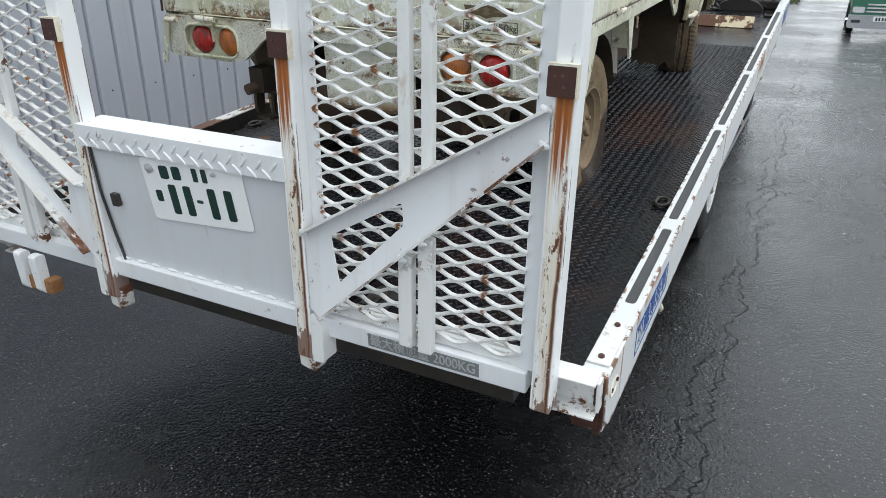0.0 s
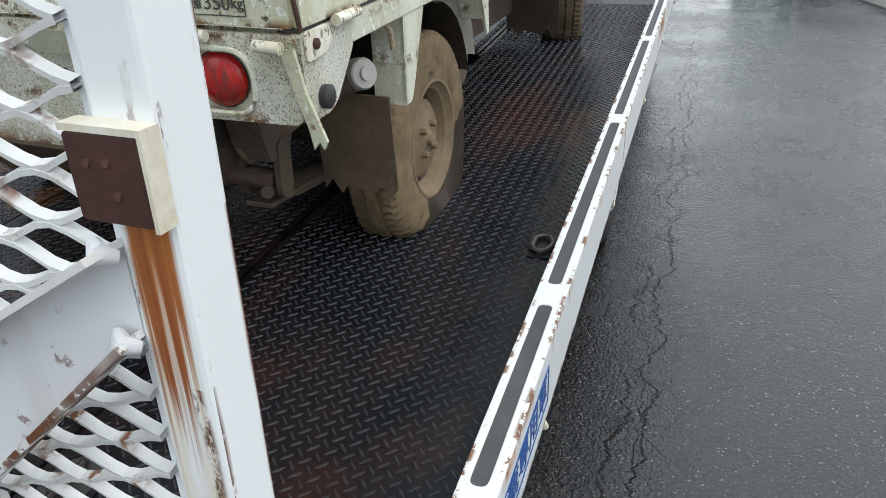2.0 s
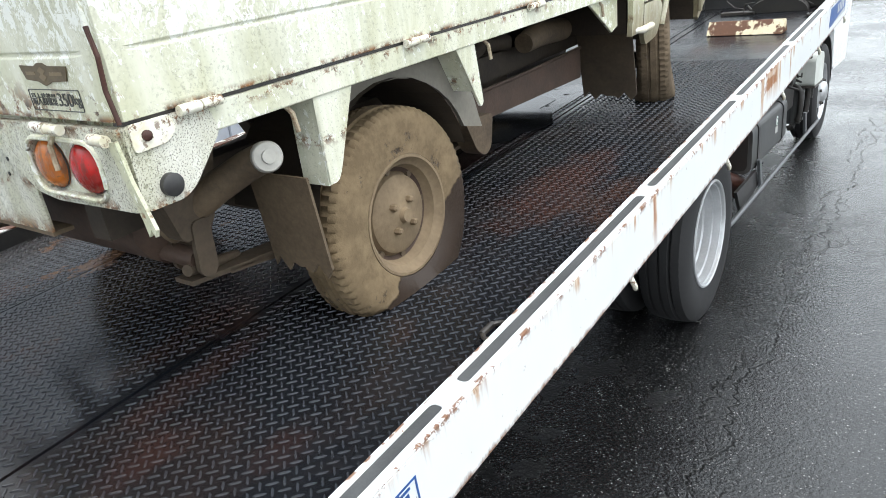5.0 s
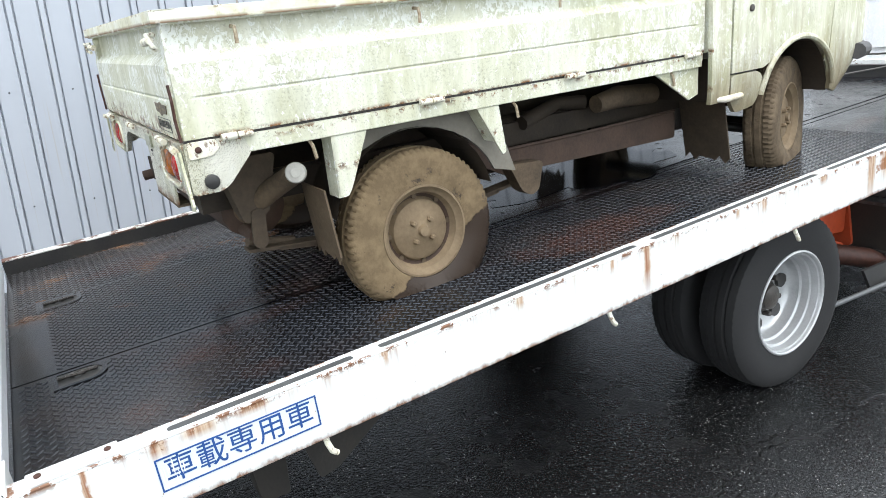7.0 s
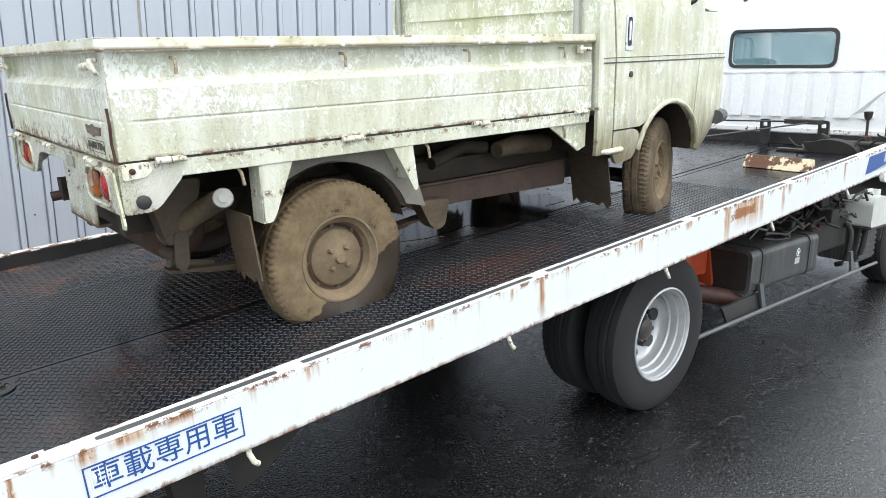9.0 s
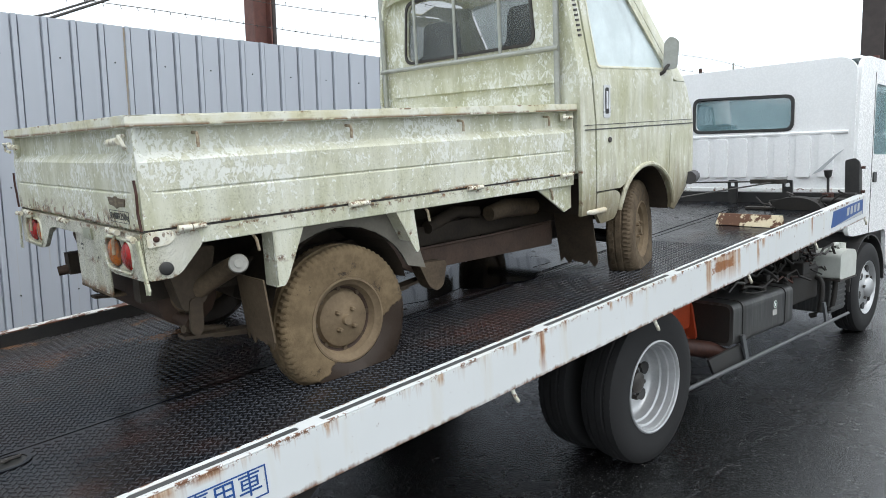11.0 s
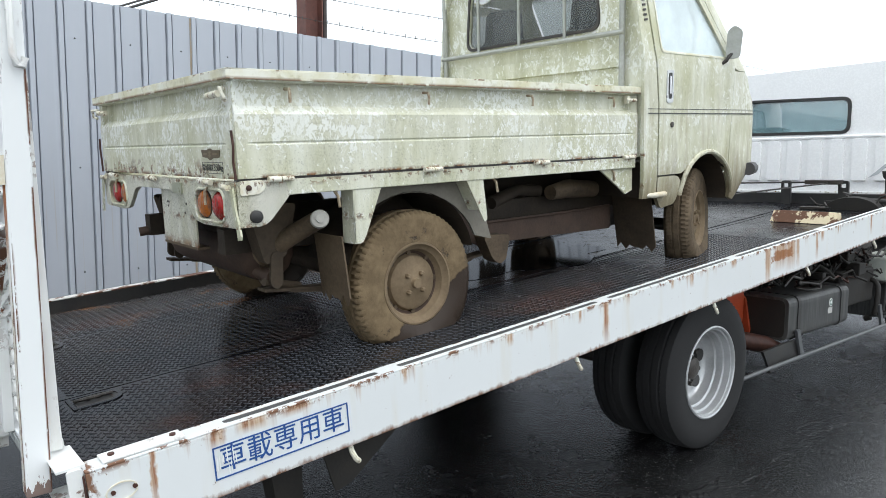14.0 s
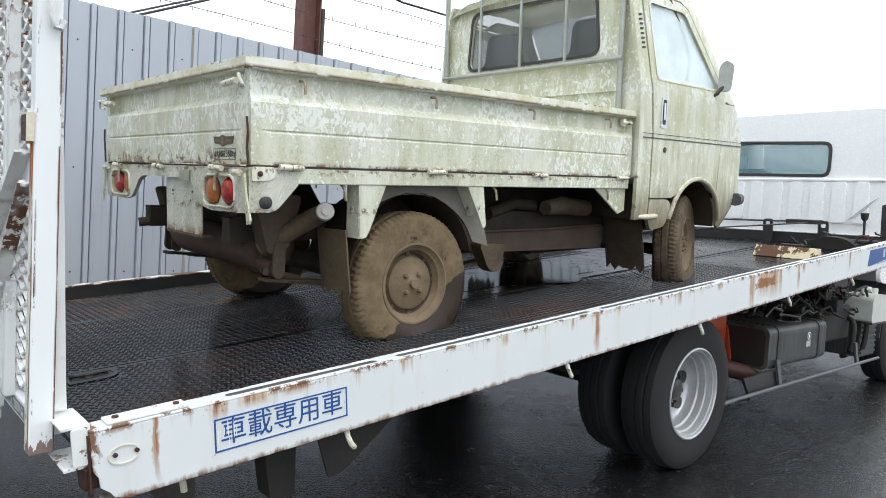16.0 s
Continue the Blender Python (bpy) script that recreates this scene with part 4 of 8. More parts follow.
for cx in RING_SLOTS:
    bm = bmesh.new()
    add_prism(bm, slot_outline(cx, 0.0), "z", 0.0, 0.0035, [slot_outline(cx, 0.013)])
    slot = part("ring_slot", bm, DECK, bed, "flat rim of a tie-down slot")
    slot.location.z = FLOOR
    bm = bmesh.new()
    add_prism(bm, slot_outline(cx, 0.0128), "z", 0.0004, 0.0012)
    part("recess", bm, BLACK, slot)
    for k in range(3):
        bm = bmesh.new()
        add_tube(bm, [(cx - 0.008 + 0.014 * math.cos(a) * (1 if k % 2 else 0.6), 0.135 + 0.030 * k + 0.019 * math.sin(a), 0.007 + 0.003 * math.cos(a)) for a in [math.tau * q / 12 for q in range(13)]], 0.0045, 6)
        part("chain_link", bm, GREASE, slot)

# D-ring by the rail
for x, y in ((-0.098, 1.03), (-W + 0.11, 1.20), (-0.10, 4.62)):
    bm = bmesh.new()
    add_prism(bm, rect(x - 0.035, y - 0.05, x + 0.022, y + 0.05, 0.012), "z", 0.0, 0.004)
    base = part("ring_base", bm, DECK, bed)
    base.location.z = FLOOR
    bm = bmesh.new()
    add_tube(bm, [(x - 0.006 + 0.022 * math.cos(a), y + 0.034 * math.sin(a), 0.011) for a in [math.tau * k / 18 for k in range(19)]], 0.0055, 7)
    add_tube(bm, [(x - 0.026, y - 0.022, 0.011), (x - 0.026, y + 0.022, 0.011)], 0.0075, 8)
    part("ring", bm, GREASE, base, "dark tie-down ring")

# side rails: a folded channel with anti-slip strips let into the top
bands = [0.264, 0.765, 1.712, 2.64, 3.57, 4.50]
for side, label in ((0, "white rail with rust runs"), (1, "white rail with a rusted, chipped top")):
    def sx(x, side=side):
        return -W - x if side else x
    slots = [rect(min(sx(-0.044), sx(-0.018)), a + 0.035, max(sx(-0.044), sx(-0.018)), b - 0.035, 0.012) for a, b in zip(bands, bands[1:])]
    bm = bmesh.new()
    add_prism(bm, rounded([(sx(-0.058), 0.0), (sx(0.0), 0.0), (sx(0.0), L), (sx(-0.058), L)], 0.003, 1), "z", TOP - 0.006, TOP, slots if not side else ())
    rail = part("rail_top", bm, FLAKED if side else WHITE_RAIL, bed, label, bevel=0.002)
    bm = bmesh.new()
    add_prism(bm, [(0.0, TOP - 0.006), (0.002, -0.05), (0.012, -0.066), (0.014, -0.088), (0.030, -0.102), (0.040, -0.116), (0.066, -0.125), (L, -0.125), (L, TOP - 0.006)], "x", sx(-0.006), sx(0.0))
    part("rail_face", bm, WHITE_RAIL, bed, "white rail face with rust runs", bevel=0.002)
    bm = bmesh.new()
    add_box(bm, (sx(-0.058), 0.0, FLOOR - 0.012), (sx(-0.053), L, TOP - 0.006))
    part("rail_inner", bm, WHITE_WORN if not side else BLACK, bed)
    bm = bmesh.new()
    add_box(bm, (sx(-0.045), 0.02, -0.125), (sx(-0.006), L, -0.119))
    part("rail_lip", bm, WHITE_RAIL, bed)
    if not side:
        for a, b in zip(bands, bands[1:]):
            bm = bmesh.new()
            add_prism(bm, rect(-0.0445, a + 0.034, -0.0175, b - 0.034, 0.012), "z", TOP - 0.012, TOP - 0.003)
            part("anti_slip_strip", bm, STRIP, bed, "grey anti-slip strip")
    for k in range(6):
        y = 0.62 + 0.92 * k
        bm = bmesh.new()
        add_tube(bm, [(sx(-0.02), y, -0.12), (sx(-0.012), y, -0.145), (sx(-0.006), y + 0.006, -0.165), (sx(-0.010), y + 0.018, -0.178)], 0.0075, 8)
        part("rope_hook", bm, HINGE, bed, "rust-stained cream hook", smooth=True)

# riveted plate and end cap at the rear end of the rail
bm = bmesh.new()
add_box(bm, (-0.055, 0.036, TOP + 0.001), (-0.006, 0.205, TOP + 0.007))
cap = part("rail_patch", bm, WHITE_WORN, bed, "chipped white plate", bevel=0.002)
for y in (0.058, 0.185):
    bm = bmesh.new()
    add_prism(bm, [(-0.030 + 0.007 * math.cos(a), y + 0.007 * math.sin(a)) for a in [math.tau * k / 8 for k in range(8)]], "z", TOP + 0.007, TOP + 0.011)
    part("bolt", bm, RUST, cap)
bm = bmesh.new()
add_prism(bm, [(-0.024, 0.028), (-0.003, 0.026), (-0.002, -0.095), (-0.014, -0.120), (-0.024, -0.10)], "y", -0.005, -0.001)
part("end_cap", bm, RUST, bed, "rusted rail end")
bm = bmesh.new()
ring = [(0.062 + 0.032 * math.cos(a), -0.028 + 0.021 * math.sin(a)) for a in [math.tau * k / 20 for k in range(20)]]
add_prism(bm, ring, "x", 0.0005, 0.003, [[(0.062 + 0.029 * math.cos(a), -0.028 + 0.018 * math.sin(a)) for a in [math.tau * k / 20 for k in range(20)]]])
part("lamp_patch", bm, CREAM, bed, "painted-over oval patch")
for y in (0.045, 0.088):
    bm = bmesh.new()
    add_lathe(bm, [(0.0, 0.005), (0.004, 0.005)], (0.0, y, -0.026), 8)
    part("bolt", bm, RUST, bed)

# lettering panel on the rail
SIGN_M = Matrix(((0, 0, 1, 0.0), (1, 0, 0, 0.434), (0, 1, 0, -0.044), (0, 0, 0, 1)))
bm = bmesh.new()
add_prism(bm, rect(0.256, -0.083, 0.612, -0.005), "x", 0.0004, 0.0016, [rect(0.2595, -0.0795, 0.6085, -0.0085)])
sign = part("sign_border", bm, BLUE, bed, "blue painted border line")
lettering("sign_lettering", "車載専用車", 0.068, Matrix.Translation((0.0008, 0, 0)) @ SIGN_M, BLUE, bed, "blue painted Japanese lettering", width=0.325, weight=0.0)

rng = random.Random(11)
for k in range(9):
    y, z = 0.264 + 0.0055 * k + rng.uniform(-0.002, 0.002), rng.uniform(-0.066, -0.03)
    w, h = rng.uniform(0.0008, 0.0022), rng.uniform(0.010, 0.030)
    bm = bmesh.new()
    add_prism(bm, [(y - w, z - h * 0.5), (y + w * 0.4, z - h), (y + w, z + h * 0.3), (y + w * 0.2, z + h), (y - w * 0.7, z + h * 0.6)], "x", 0.0017, 0.0021)
    part("scratch", bm, PLATE_WHITE, sign)

# black upright bracket at the front end of the rail
bm = bmesh.new()
add_prism(bm, rounded([(-0.135, -0.03), (-0.045, -0.03), (-0.045, 0.262), (-0.075, 0.285), (-0.135, 0.270)], 0.012, 2), "y", L + 0.006, L + 0.018)
add_prism(bm, [(L + 0.019, -0.03), (L + 0.075, -0.03), (L + 0.060, 0.20), (L + 0.019, 0.255)], "x", -0.051, -0.044)
upright = part("end_bracket", bm, BLACK, bed, "black upright bracket", bevel=0.002)
for z in (0.05, 0.215):
    bm = bmesh.new()
    add_tube(bm, [(-0.043, L + 0.045, z), (-0.020, L + 0.046, z)], 0.010, 10)
    part("bolt", bm, RUST, upright, smooth=True)
# blue and white emblem strip near the cab end
bm = bmesh.new()
add_prism(bm, [(4.52, -0.085), (5.12, -0.085), (5.12, 0.015), (4.56, 0.015)], "x", 0.0006, 0.0016)
part("emblem_ground", bm, BLUE, bed, "blue emblem strip")
bm = bmesh.new()
add_prism(bm, [(4.60, -0.083), (5.10, -0.083), (5.10, -0.060), (4.88, -0.070)], "x", 0.0018, 0.0026)
part("emblem_swoosh", bm, SWOOSH, bed, "pale grey sweep")
for k in range(4):
    bm = bmesh.new()
    y = 4.80 + 0.068 * k
    add_prism(bm, [(y, -0.050), (y + 0.042, -0.050), (y + 0.052, 0.000), (y + 0.010, 0.000)], "x", 0.0018, 0.0026)
    part("emblem_mark", bm, SWOOSH, bed)

# rear beam with its ledge and load decal
bm = bmesh.new()
add_box(bm, (-W + 0.08, -0.066, -0.006), (-0.150, -0.002, 0.046))
part("rear_beam", bm, WHITE, bed, "white beam with grimy ledge", bevel=0.003)
bm = bmesh.new()
add_box(bm, (-W + 0.08, -0.016, 0.046), (-0.150, -0.004, 0.064))
part("rear_lip", bm, WHITE_WORN, bed, bevel=0.002)
bm = bmesh.new()
add_box(bm, (-0.532, -0.068, 0.004), (-0.255, -0.0665, 0.038))
part("load_decal", bm, SIGN_GREY, bed, "worn grey load decal")
REAR = Matrix(((1, 0, 0, 0), (0, 0, -1, 0), (0, 1, 0, 0), (0, 0, 0, 1)))
lettering("decal_lettering", "最大積載量 2000KG", 0.034, Matrix.Translation((-0.394, -0.0685, 0.021)) @ REAR, DECAL_PALE, bed, width=0.262, weight=0.0002)

# corner bracket between post and rail
bm = bmesh.new()
add_prism(bm, rounded([(-0.058, 0.049), (-0.004, 0.049), (-0.004, -0.042), (-0.058, -0.042), (-0.058, -0.036), (-0.010, -0.036), (-0.010, 0.043), (-0.058, 0.043)], 0.002, 2), "x", -0.140, -0.012)
bm.transform(Matrix.Translation((0, 0.009, 0)))
channel = part("corner_bracket", bm, WHITE_WORN, bed, "white folded bracket with rust", bevel=0.001)
bm = bmesh.new()
add_prism(bm, rounded([(-0.032, -0.034), (-0.002, -0.034), (-0.002, 0.043), (-0.032, 0.043)], 0.006, 3), "x", -0.013, -0.0065)
part("end_cap", bm, WHITE_WORN, channel, bevel=0.001)
bm = bmesh.new()
add_box(bm, (-0.145, 0.004, -0.088), (-0.078, 0.010, -0.0425))
part("under_plate", bm, WHITE_WORN, channel, bevel=0.001)
bm = bmesh.new()
add_prism(bm, rounded([(-0.070, -0.0425), (-0.010, -0.0425), (-0.014, -0.092), (-0.066, -0.098)], 0.006, 2), "y", -0.012, 0.024)
part("corner_block", bm, RUST, bed, "dark red-brown rusted block")

# middle panel with number plate and tread-plate sill
PLATE_M = Matrix.Translation((-1.006, -0.0505, 0.296)) @ Matrix.Rotation(radians(-4), 4, "Y")
bm = bmesh.new()
add_box(bm, (-1.365, -0.048, -0.004), (-0.715, -0.040, 0.40))
part("rear_panel", bm, PANEL, bed, "plain white steel panel", bevel=0.003)
bm = bmesh.new()
add_box(bm, (-1.36, -0.0500, -0.006), (-0.715, -0.044, 0.050))
part("panel_flange", bm, PANEL, bed, bevel=0.002)
rng = random.Random(3)
for k in range(11):
    bm = bmesh.new()
    x = -1.345 + 0.057 * k + rng.uniform(-0.008, 0.008)
    add_tube(bm, [(x, -0.0505, 0.0505), (x + 0.012, -0.0515, 0.0512), (x + 0.03, -0.0510, 0.0502)], [0.002, 0.0045, 0.002], 7)
    part("weld_bead", bm, WHITE, bed, smooth=True)
bm = bmesh.new()
add_prism(bm, [(-0.062, 0.374), (-0.058, 0.374), (-0.058, 0.427), (0.020, 0.427), (0.020, 0.431), (-0.062, 0.431)], "x", -1.372, -0.708)
sill = part("sill_plate", bm, WHITE, bed, "white painted tread-plate sill", bevel=0.001)
verts, faces = tread(-1.365, -0.715, 0.376, 0.430, (), 0.0036, 0.0030, 1.4)
flat_part("sill_tread", [(x, -0.0622 - z * 1.1, y) for x, y, z in verts], [tuple(reversed(q)) for q in faces], WHITE, sill, kind="stuff")
bm = bmesh.new()
add_tube(bm, [(-1.352, -0.052, 0.38), (-1.356, -0.054, 0.25), (-1.345, -0.053, 0.12), (-1.33, -0.054, 0.03), (-1.30, -0.055, 0.0)], 0.004, 6)
part("wiring", bm, BLACK, bed, "thin black cable")
bm = bmesh.new()
add_prism(bm, rect(-0.165, -0.0825, 0.165, 0.0825, 0.012), "y", -0.0022, 0.0)
bm.transform(PLATE_M)
plate = part("number_plate", bm, PLATE_WHITE, bed, "white number plate with dark green bars", bevel=0.0008)
# one plain bar for each character
for x, z, w, h in [(-0.088, 0.048, 0.030, 0.034), (-0.046, 0.048, 0.028, 0.034), (0.016, 0.048, 0.016, 0.034), (0.046, 0.048, 0.016, 0.034), (-0.125, -0.016, 0.022, 0.030), (-0.075, -0.022, 0.025, 0.078), (-0.025, -0.022, 0.025, 0.078), (0.012, -0.020, 0.020, 0.008), (0.055, -0.022, 0.025, 0.078), (0.108, -0.022, 0.025, 0.078)]:
    bm = bmesh.new()
    add_prism(bm, rect(x - w / 2, z - h / 2, x + w / 2, z + h / 2, min(w, h) * 0.25, 3), "y", -0.0034, -0.0023)
    bm.transform(PLATE_M)
    part("plate_bar", bm, PLATE_GREEN, plate)
for x in (-0.135, 0.080):
    bm = bmesh.new()
    add_lathe(bm, [(0.0, 0.012 if x < 0 else 0.005), (0.006, 0.012 if x < 0 else 0.005), (0.009, 0.004)], (0, 0, 0), 16)
    bm.transform(PLATE_M @ Matrix.Translation((x, -0.0023, 0.056)) @ Matrix.Rotation(radians(-90), 4, "Z"))
    part("plate_seal" if x < 0 else "plate_screw", bm, SILVER, plate)
bm = bmesh.new()
add_prism(bm, rect(-1.312, 0.215, -1.288, 0.250, 0.003, 2), "y", -0.062, -0.050)
part("cable_clip", bm, GREASE, bed, "small grey cable clip", bevel=0.002)

# frame under the deck
for x in (-0.62, -1.55):
    bm = bmesh.new()
    add_box(bm, (x - 0.035, 0.1, -0.16), (x + 0.035, L - 0.1, FLOOR - 0.014))
    part("long_beam", bm, GREASE, bed)
for k in range(12):
    bm = bmesh.new()
    add_box(bm, (-W + 0.06, 0.06 + 0.45 * k, -0.085), (-0.048, 0.11 + 0.45 * k, FLOOR - 0.013))
    part("cross_beam", bm, GREASE, bed)
bm = bmesh.new()
add_prism(bm, rounded([(0.565, -0.10), (0.95, -0.10), (0.660, -0.280), (0.610, -0.288), (0.590, -0.205)], 0.008, 2), "x", -0.105, -0.098)
part("side_gusset", bm, SOOT, bed, "dark grey triangular plate under the bed", bevel=0.001)
bm = bmesh.new()
add_prism(bm, rounded([(0.455, -0.13), (0.56, -0.13), (0.545, -0.34), (0.47, -0.33)], 0.01, 2), "x", -0.24, -0.17)
part("valve_box", bm, SOOT, bed, "oily dark box under the bed", bevel=0.004)
bm = bmesh.new()
add_box(bm, (-1.9, 0.24, -0.32), (-0.3, 0.32, -0.20))
part("under_ride_bar", bm, GREASE, bed)
for y0, y1, x0, x1, z0 in ((0.36, 0.95, -1.62, -0.56, -0.34), (1.0, 1.75, -1.50, -0.66, -0.30)):
    bm = bmesh.new()
    add_prism(bm, rounded([(y0, -0.12), (y1, -0.12), (y1 - 0.08, z0), (y0 + 0.05, z0)], 0.03, 3), "x", x0, x1)
    part("tilt_frame", bm, GREASE, bed, "oily dark tilting frame")
bm = bmesh.new()
add_tube(bm, [(-0.15, 0.225, -0.115), (-0.15, 0.230, -0.16), (-0.15, 0.236, -0.22)], 0.008, 8)
part("stay", bm, CREAM, bed, "grimy cream stay")

# cab-end fittings
bm = bmesh.new()
add_box(bm, (-W + 0.05, L - 0.06, FLOOR), (-0.05, L - 0.01, 0.05))
part("front_bar", bm, BLACK, bed)
for x in (-0.87, -0.47):
    bm = bmesh.new()
    add_prism(bm, rounded([(x - 0.035, FLOOR), (x + 0.035, FLOOR), (x + 0.035, 0.15), (x - 0.035, 0.15)], 0.02), "y", L - 0.12, L - 0.10, [rect(x - 0.018, 0.10, x + 0.018, 0.13, 0.008)])
    part("pull_lug", bm, BLACK, bed, "black eye plate")

puddle = thing("puddle", BED @ Matrix.Translation((-1.03, 2.42, FLOOR + 0.0033)), "thin dark puddle on the deck beneath the pickup", "puddle")
bm = bmesh.new()
edge = []
for k in range(72):
    a = math.tau * k / 72
    r = 1.0 + 0.16 * math.sin(3 * a + 0.6) + 0.13 * math.sin(5 * a + 2.1) + 0.08 * math.sin(9 * a) + 0.05 * math.sin(17 * a + 1.0)
    edge.append((0.27 * r * math.cos(a) - 0.04 * math.sin(a), 0.52 * r * math.sin(a)))
add_prism(bm, edge, "z", 0.0, 0.0014)
part("water_film", bm, WATER, puddle)

block = thing("wheel_stop", BED @ pose(-0.36, 4.18, FLOOR, 0, 0, -4), "rusty steel wheel stop with flaking cream paint", "wheel stop")
bm = bmesh.new()
add_prism(bm, [(-0.045, 0.002), (0.05, 0.002), (0.03, 0.068), (0.005, 0.072)], "x", -0.20, 0.20)
part("wedge", bm, BLOCK, block, bevel=0.004)

# ---- loading ramps folded upright ----
LEAN_R = 4.75


def ramp(flip):
    """A ramp 0.655 wide; local x from its outer post to its inner one, z along the posts."""
    s = -1 if flip else 1
    x_out = -W + 0.072 if flip else -0.0775
    m = BED @ Matrix.Translation((x_out, -0.087 if flip else -0.096, -0.04)) @ Matrix.Rotation(radians(-LEAN_R), 4, "X") @ Matrix.Rotation(radians(0.0 if flip else 0.75), 4, "Y")
    name = "white folded loading ramp of expanded metal with rust-streaked posts"
    root = thing("loading_ramp", m, name, "ramp", "ramps at the bed's tail")
    H = 1.5
    wide = 0.655

    def px(x):
        return -s * x
    for k, (x, foot) in enumerate(((0.0335, 0.022), (0.622, -0.030))):
        bm = bmesh.new()
        add_box(bm, (-0.0215, 0.0, foot), (0.0215, 0.047, H))
        ob = part("post", bm, POST, root, "white post with orange rust streak", bevel=0.004)
        ob.location = (px(x), 0, 0)
        b0, b1, zb = (-0.0285, 0.0235, 0.657) if k == 0 else (-0.022, 0.031, 0.672)
        if s < 0:
            b0, b1 = -b1, -b0
        bm = bmesh.new()
        add_prism(bm, rect(b0, zb, b1 - 0.003, zb + 0.050, 0.003, 2), "y", -0.014, -0.001)
        br = part("bracket", bm, RUST, ob, "dark brown rusted bracket block", bevel=0.002)
        bm = bmesh.new()
        add_box(bm, (b0 - 0.001, -0.0145, zb + 0.0505), (b1, 0.0, zb + 0.0545))
        add_box(bm, (b1 - 0.0028, -0.0145, zb - 0.002), (b1, 0.0, zb + 0.0505))
        part("bracket_edge", bm, CREAM, br, "cream painted edge")
        for bx, bz in ((b0 + 0.026, zb + 0.035), (b0 + 0.029, zb + 0.017), (b0 + 0.013, zb + 0.034)):
            bm = bmesh.new()
            add_prism(bm, [(bx + 0.0024 * math.cos(a), bz + 0.0024 * math.sin(a)) for a in [math.tau * q / 8 for q in range(8)]], "y", -0.0152, -0.014)
            part("bolt", bm, RUST_PALE, br)
        if k == 0:
            # stiffener behind the post, widening towards the foot
            bm = bmesh.new()
            add_prism(bm, [(0.0475, 0.10), (0.076, 0.10), (0.073, 0.16), (0.053, 0.86), (0.0475, 0.90)], "x", -s * 0.012, -s * 0.006)
            part("stiffener", bm, WHITE_SPOTTED, ob, "rust-spotted white stiffener", bevel=0.001)
        if k == 1:
            bm = bmesh.new()
            add_prism(bm, rounded([(-0.024, -0.062), (0.022, -0.070), (0.026, 0.0), (-0.024, 0.0)], 0.008), "y", 0.010, 0.05)
            part("hinge_foot", bm, FLAKED, ob, "rusted hinge foot")
            bm = bmesh.new()
            add_prism(bm, rounded([(s * 0.034 - 0.012, -0.03), (s * 0.034 + 0.022, -0.03), (s * 0.034 + 0.022, 0.06), (s * 0.034 - 0.01, 0.10)], 0.01), "y", 0.0, 0.05)
            part("hinge_cheek", bm, WHITE_WORN, ob)
    # inner flange plates beside the mesh
    for x0, x1 in ((0.0555, 0.094), (0.570, 0.600)):
        bm = bmesh.new()
        add_box(bm, (px(x0), 0.034, 0.09), (px(x1), 0.040, H))
        part("flange", bm, WHITE, root)
    for z0, z1 in ((0.088, 0.115), (H - 0.05, H)):
        bm = bmesh.new()
        add_box(bm, (px(0.056), 0.041, z0), (px(0.600), 0.052, z1))
        part("cross_rail", bm, WHITE_WORN, root, bevel=0.002)
    # expanded metal: zigzag strands that meet at their knuckles
    bm = bmesh.new()
    pitch, rise, t = 0.099, 0.0185, 0.0033
    x0, x1 = 0.090, 0.575
    n = int((x1 - x0) / (pitch / 2)) + 1
    rows = int((H - 0.165) / rise)
    for r in range(rows):
        z = 0.118 + r * rise
        flipz = 1 if r % 2 else -1
        top = []
        for q in range(4 * n + 1):
            x = min(x0 + q * pitch / 8, x1)
            ph = ((q % 8) / 8.0)
            tri = 1 - 4 * abs(ph - 0.5)
            tri = max(-0.74, min(0.74, tri)) / 0.74
            wob = 0.0005 * math.sin(q * 1.7 + r * 2.3)
            top.append((px(x), z + flipz * tri * (rise / 2 - 0.0006) + wob))
        ring = []
        for x, zz in top:
            ring.append([bm.verts.new((x, 0.026, zz - t)), bm.verts.new((x, 0.035, zz - t * 0.4)), bm.verts.new((x, 0.034, zz + t)), bm.verts.new((x, 0.025, zz + t * 0.4))])
        for a, b in zip(ring, ring[1:]):
            if (a[0].co - b[0].co).length < 1e-5:
                continue
            for k in range(4):
                bm.faces.new((a[k], a[(k + 1) % 4], b[(k + 1) % 4], b[k]))
    part("expanded_mesh", bm, MESH_PAINT, root, "white expanded metal with rusty knuckles")
    # two flat bars above the brace and two wider ones below it
    for x0, x1, z0, z1, y0 in ((0.332, 0.357, 0.455, H, 0.004), (0.284, 0.307, 0.485, H, 0.004), (0.329, 0.361, 0.082, 0.300, 0.002), (0.282, 0.314, 0.078, 0.345, 0.002)):
        bm = bmesh.new()
        add_box(bm, (px(x0), y0, z0), (px(x1), 0.024, z1))
        part("upright_bar", bm, WHITE_SPOTTED, root, "white bar with rust at its edges", bevel=0.002)
    # forked brace plate, set back between folded edges
    top, low = ((0.057, 0.636), (0.598, 0.304)), ((0.057, 0.574), (0.562, 0.098))
    hole = rounded([(0.530, 0.305), (0.350, 0.413), (0.346, 0.366), (0.514, 0.194)], 0.008)
    bm = bmesh.new()
    add_prism(bm, [(px(x), z) for x, z in (top[0], low[0], low[1], (0.575, 0.092), (0.598, 0.110), top[1])], "y", 0.003, 0.008, [[(px(x), z) for x, z in hole]])
    brace = part("brace_plate", bm, WHITE, root, "white forked brace plate")
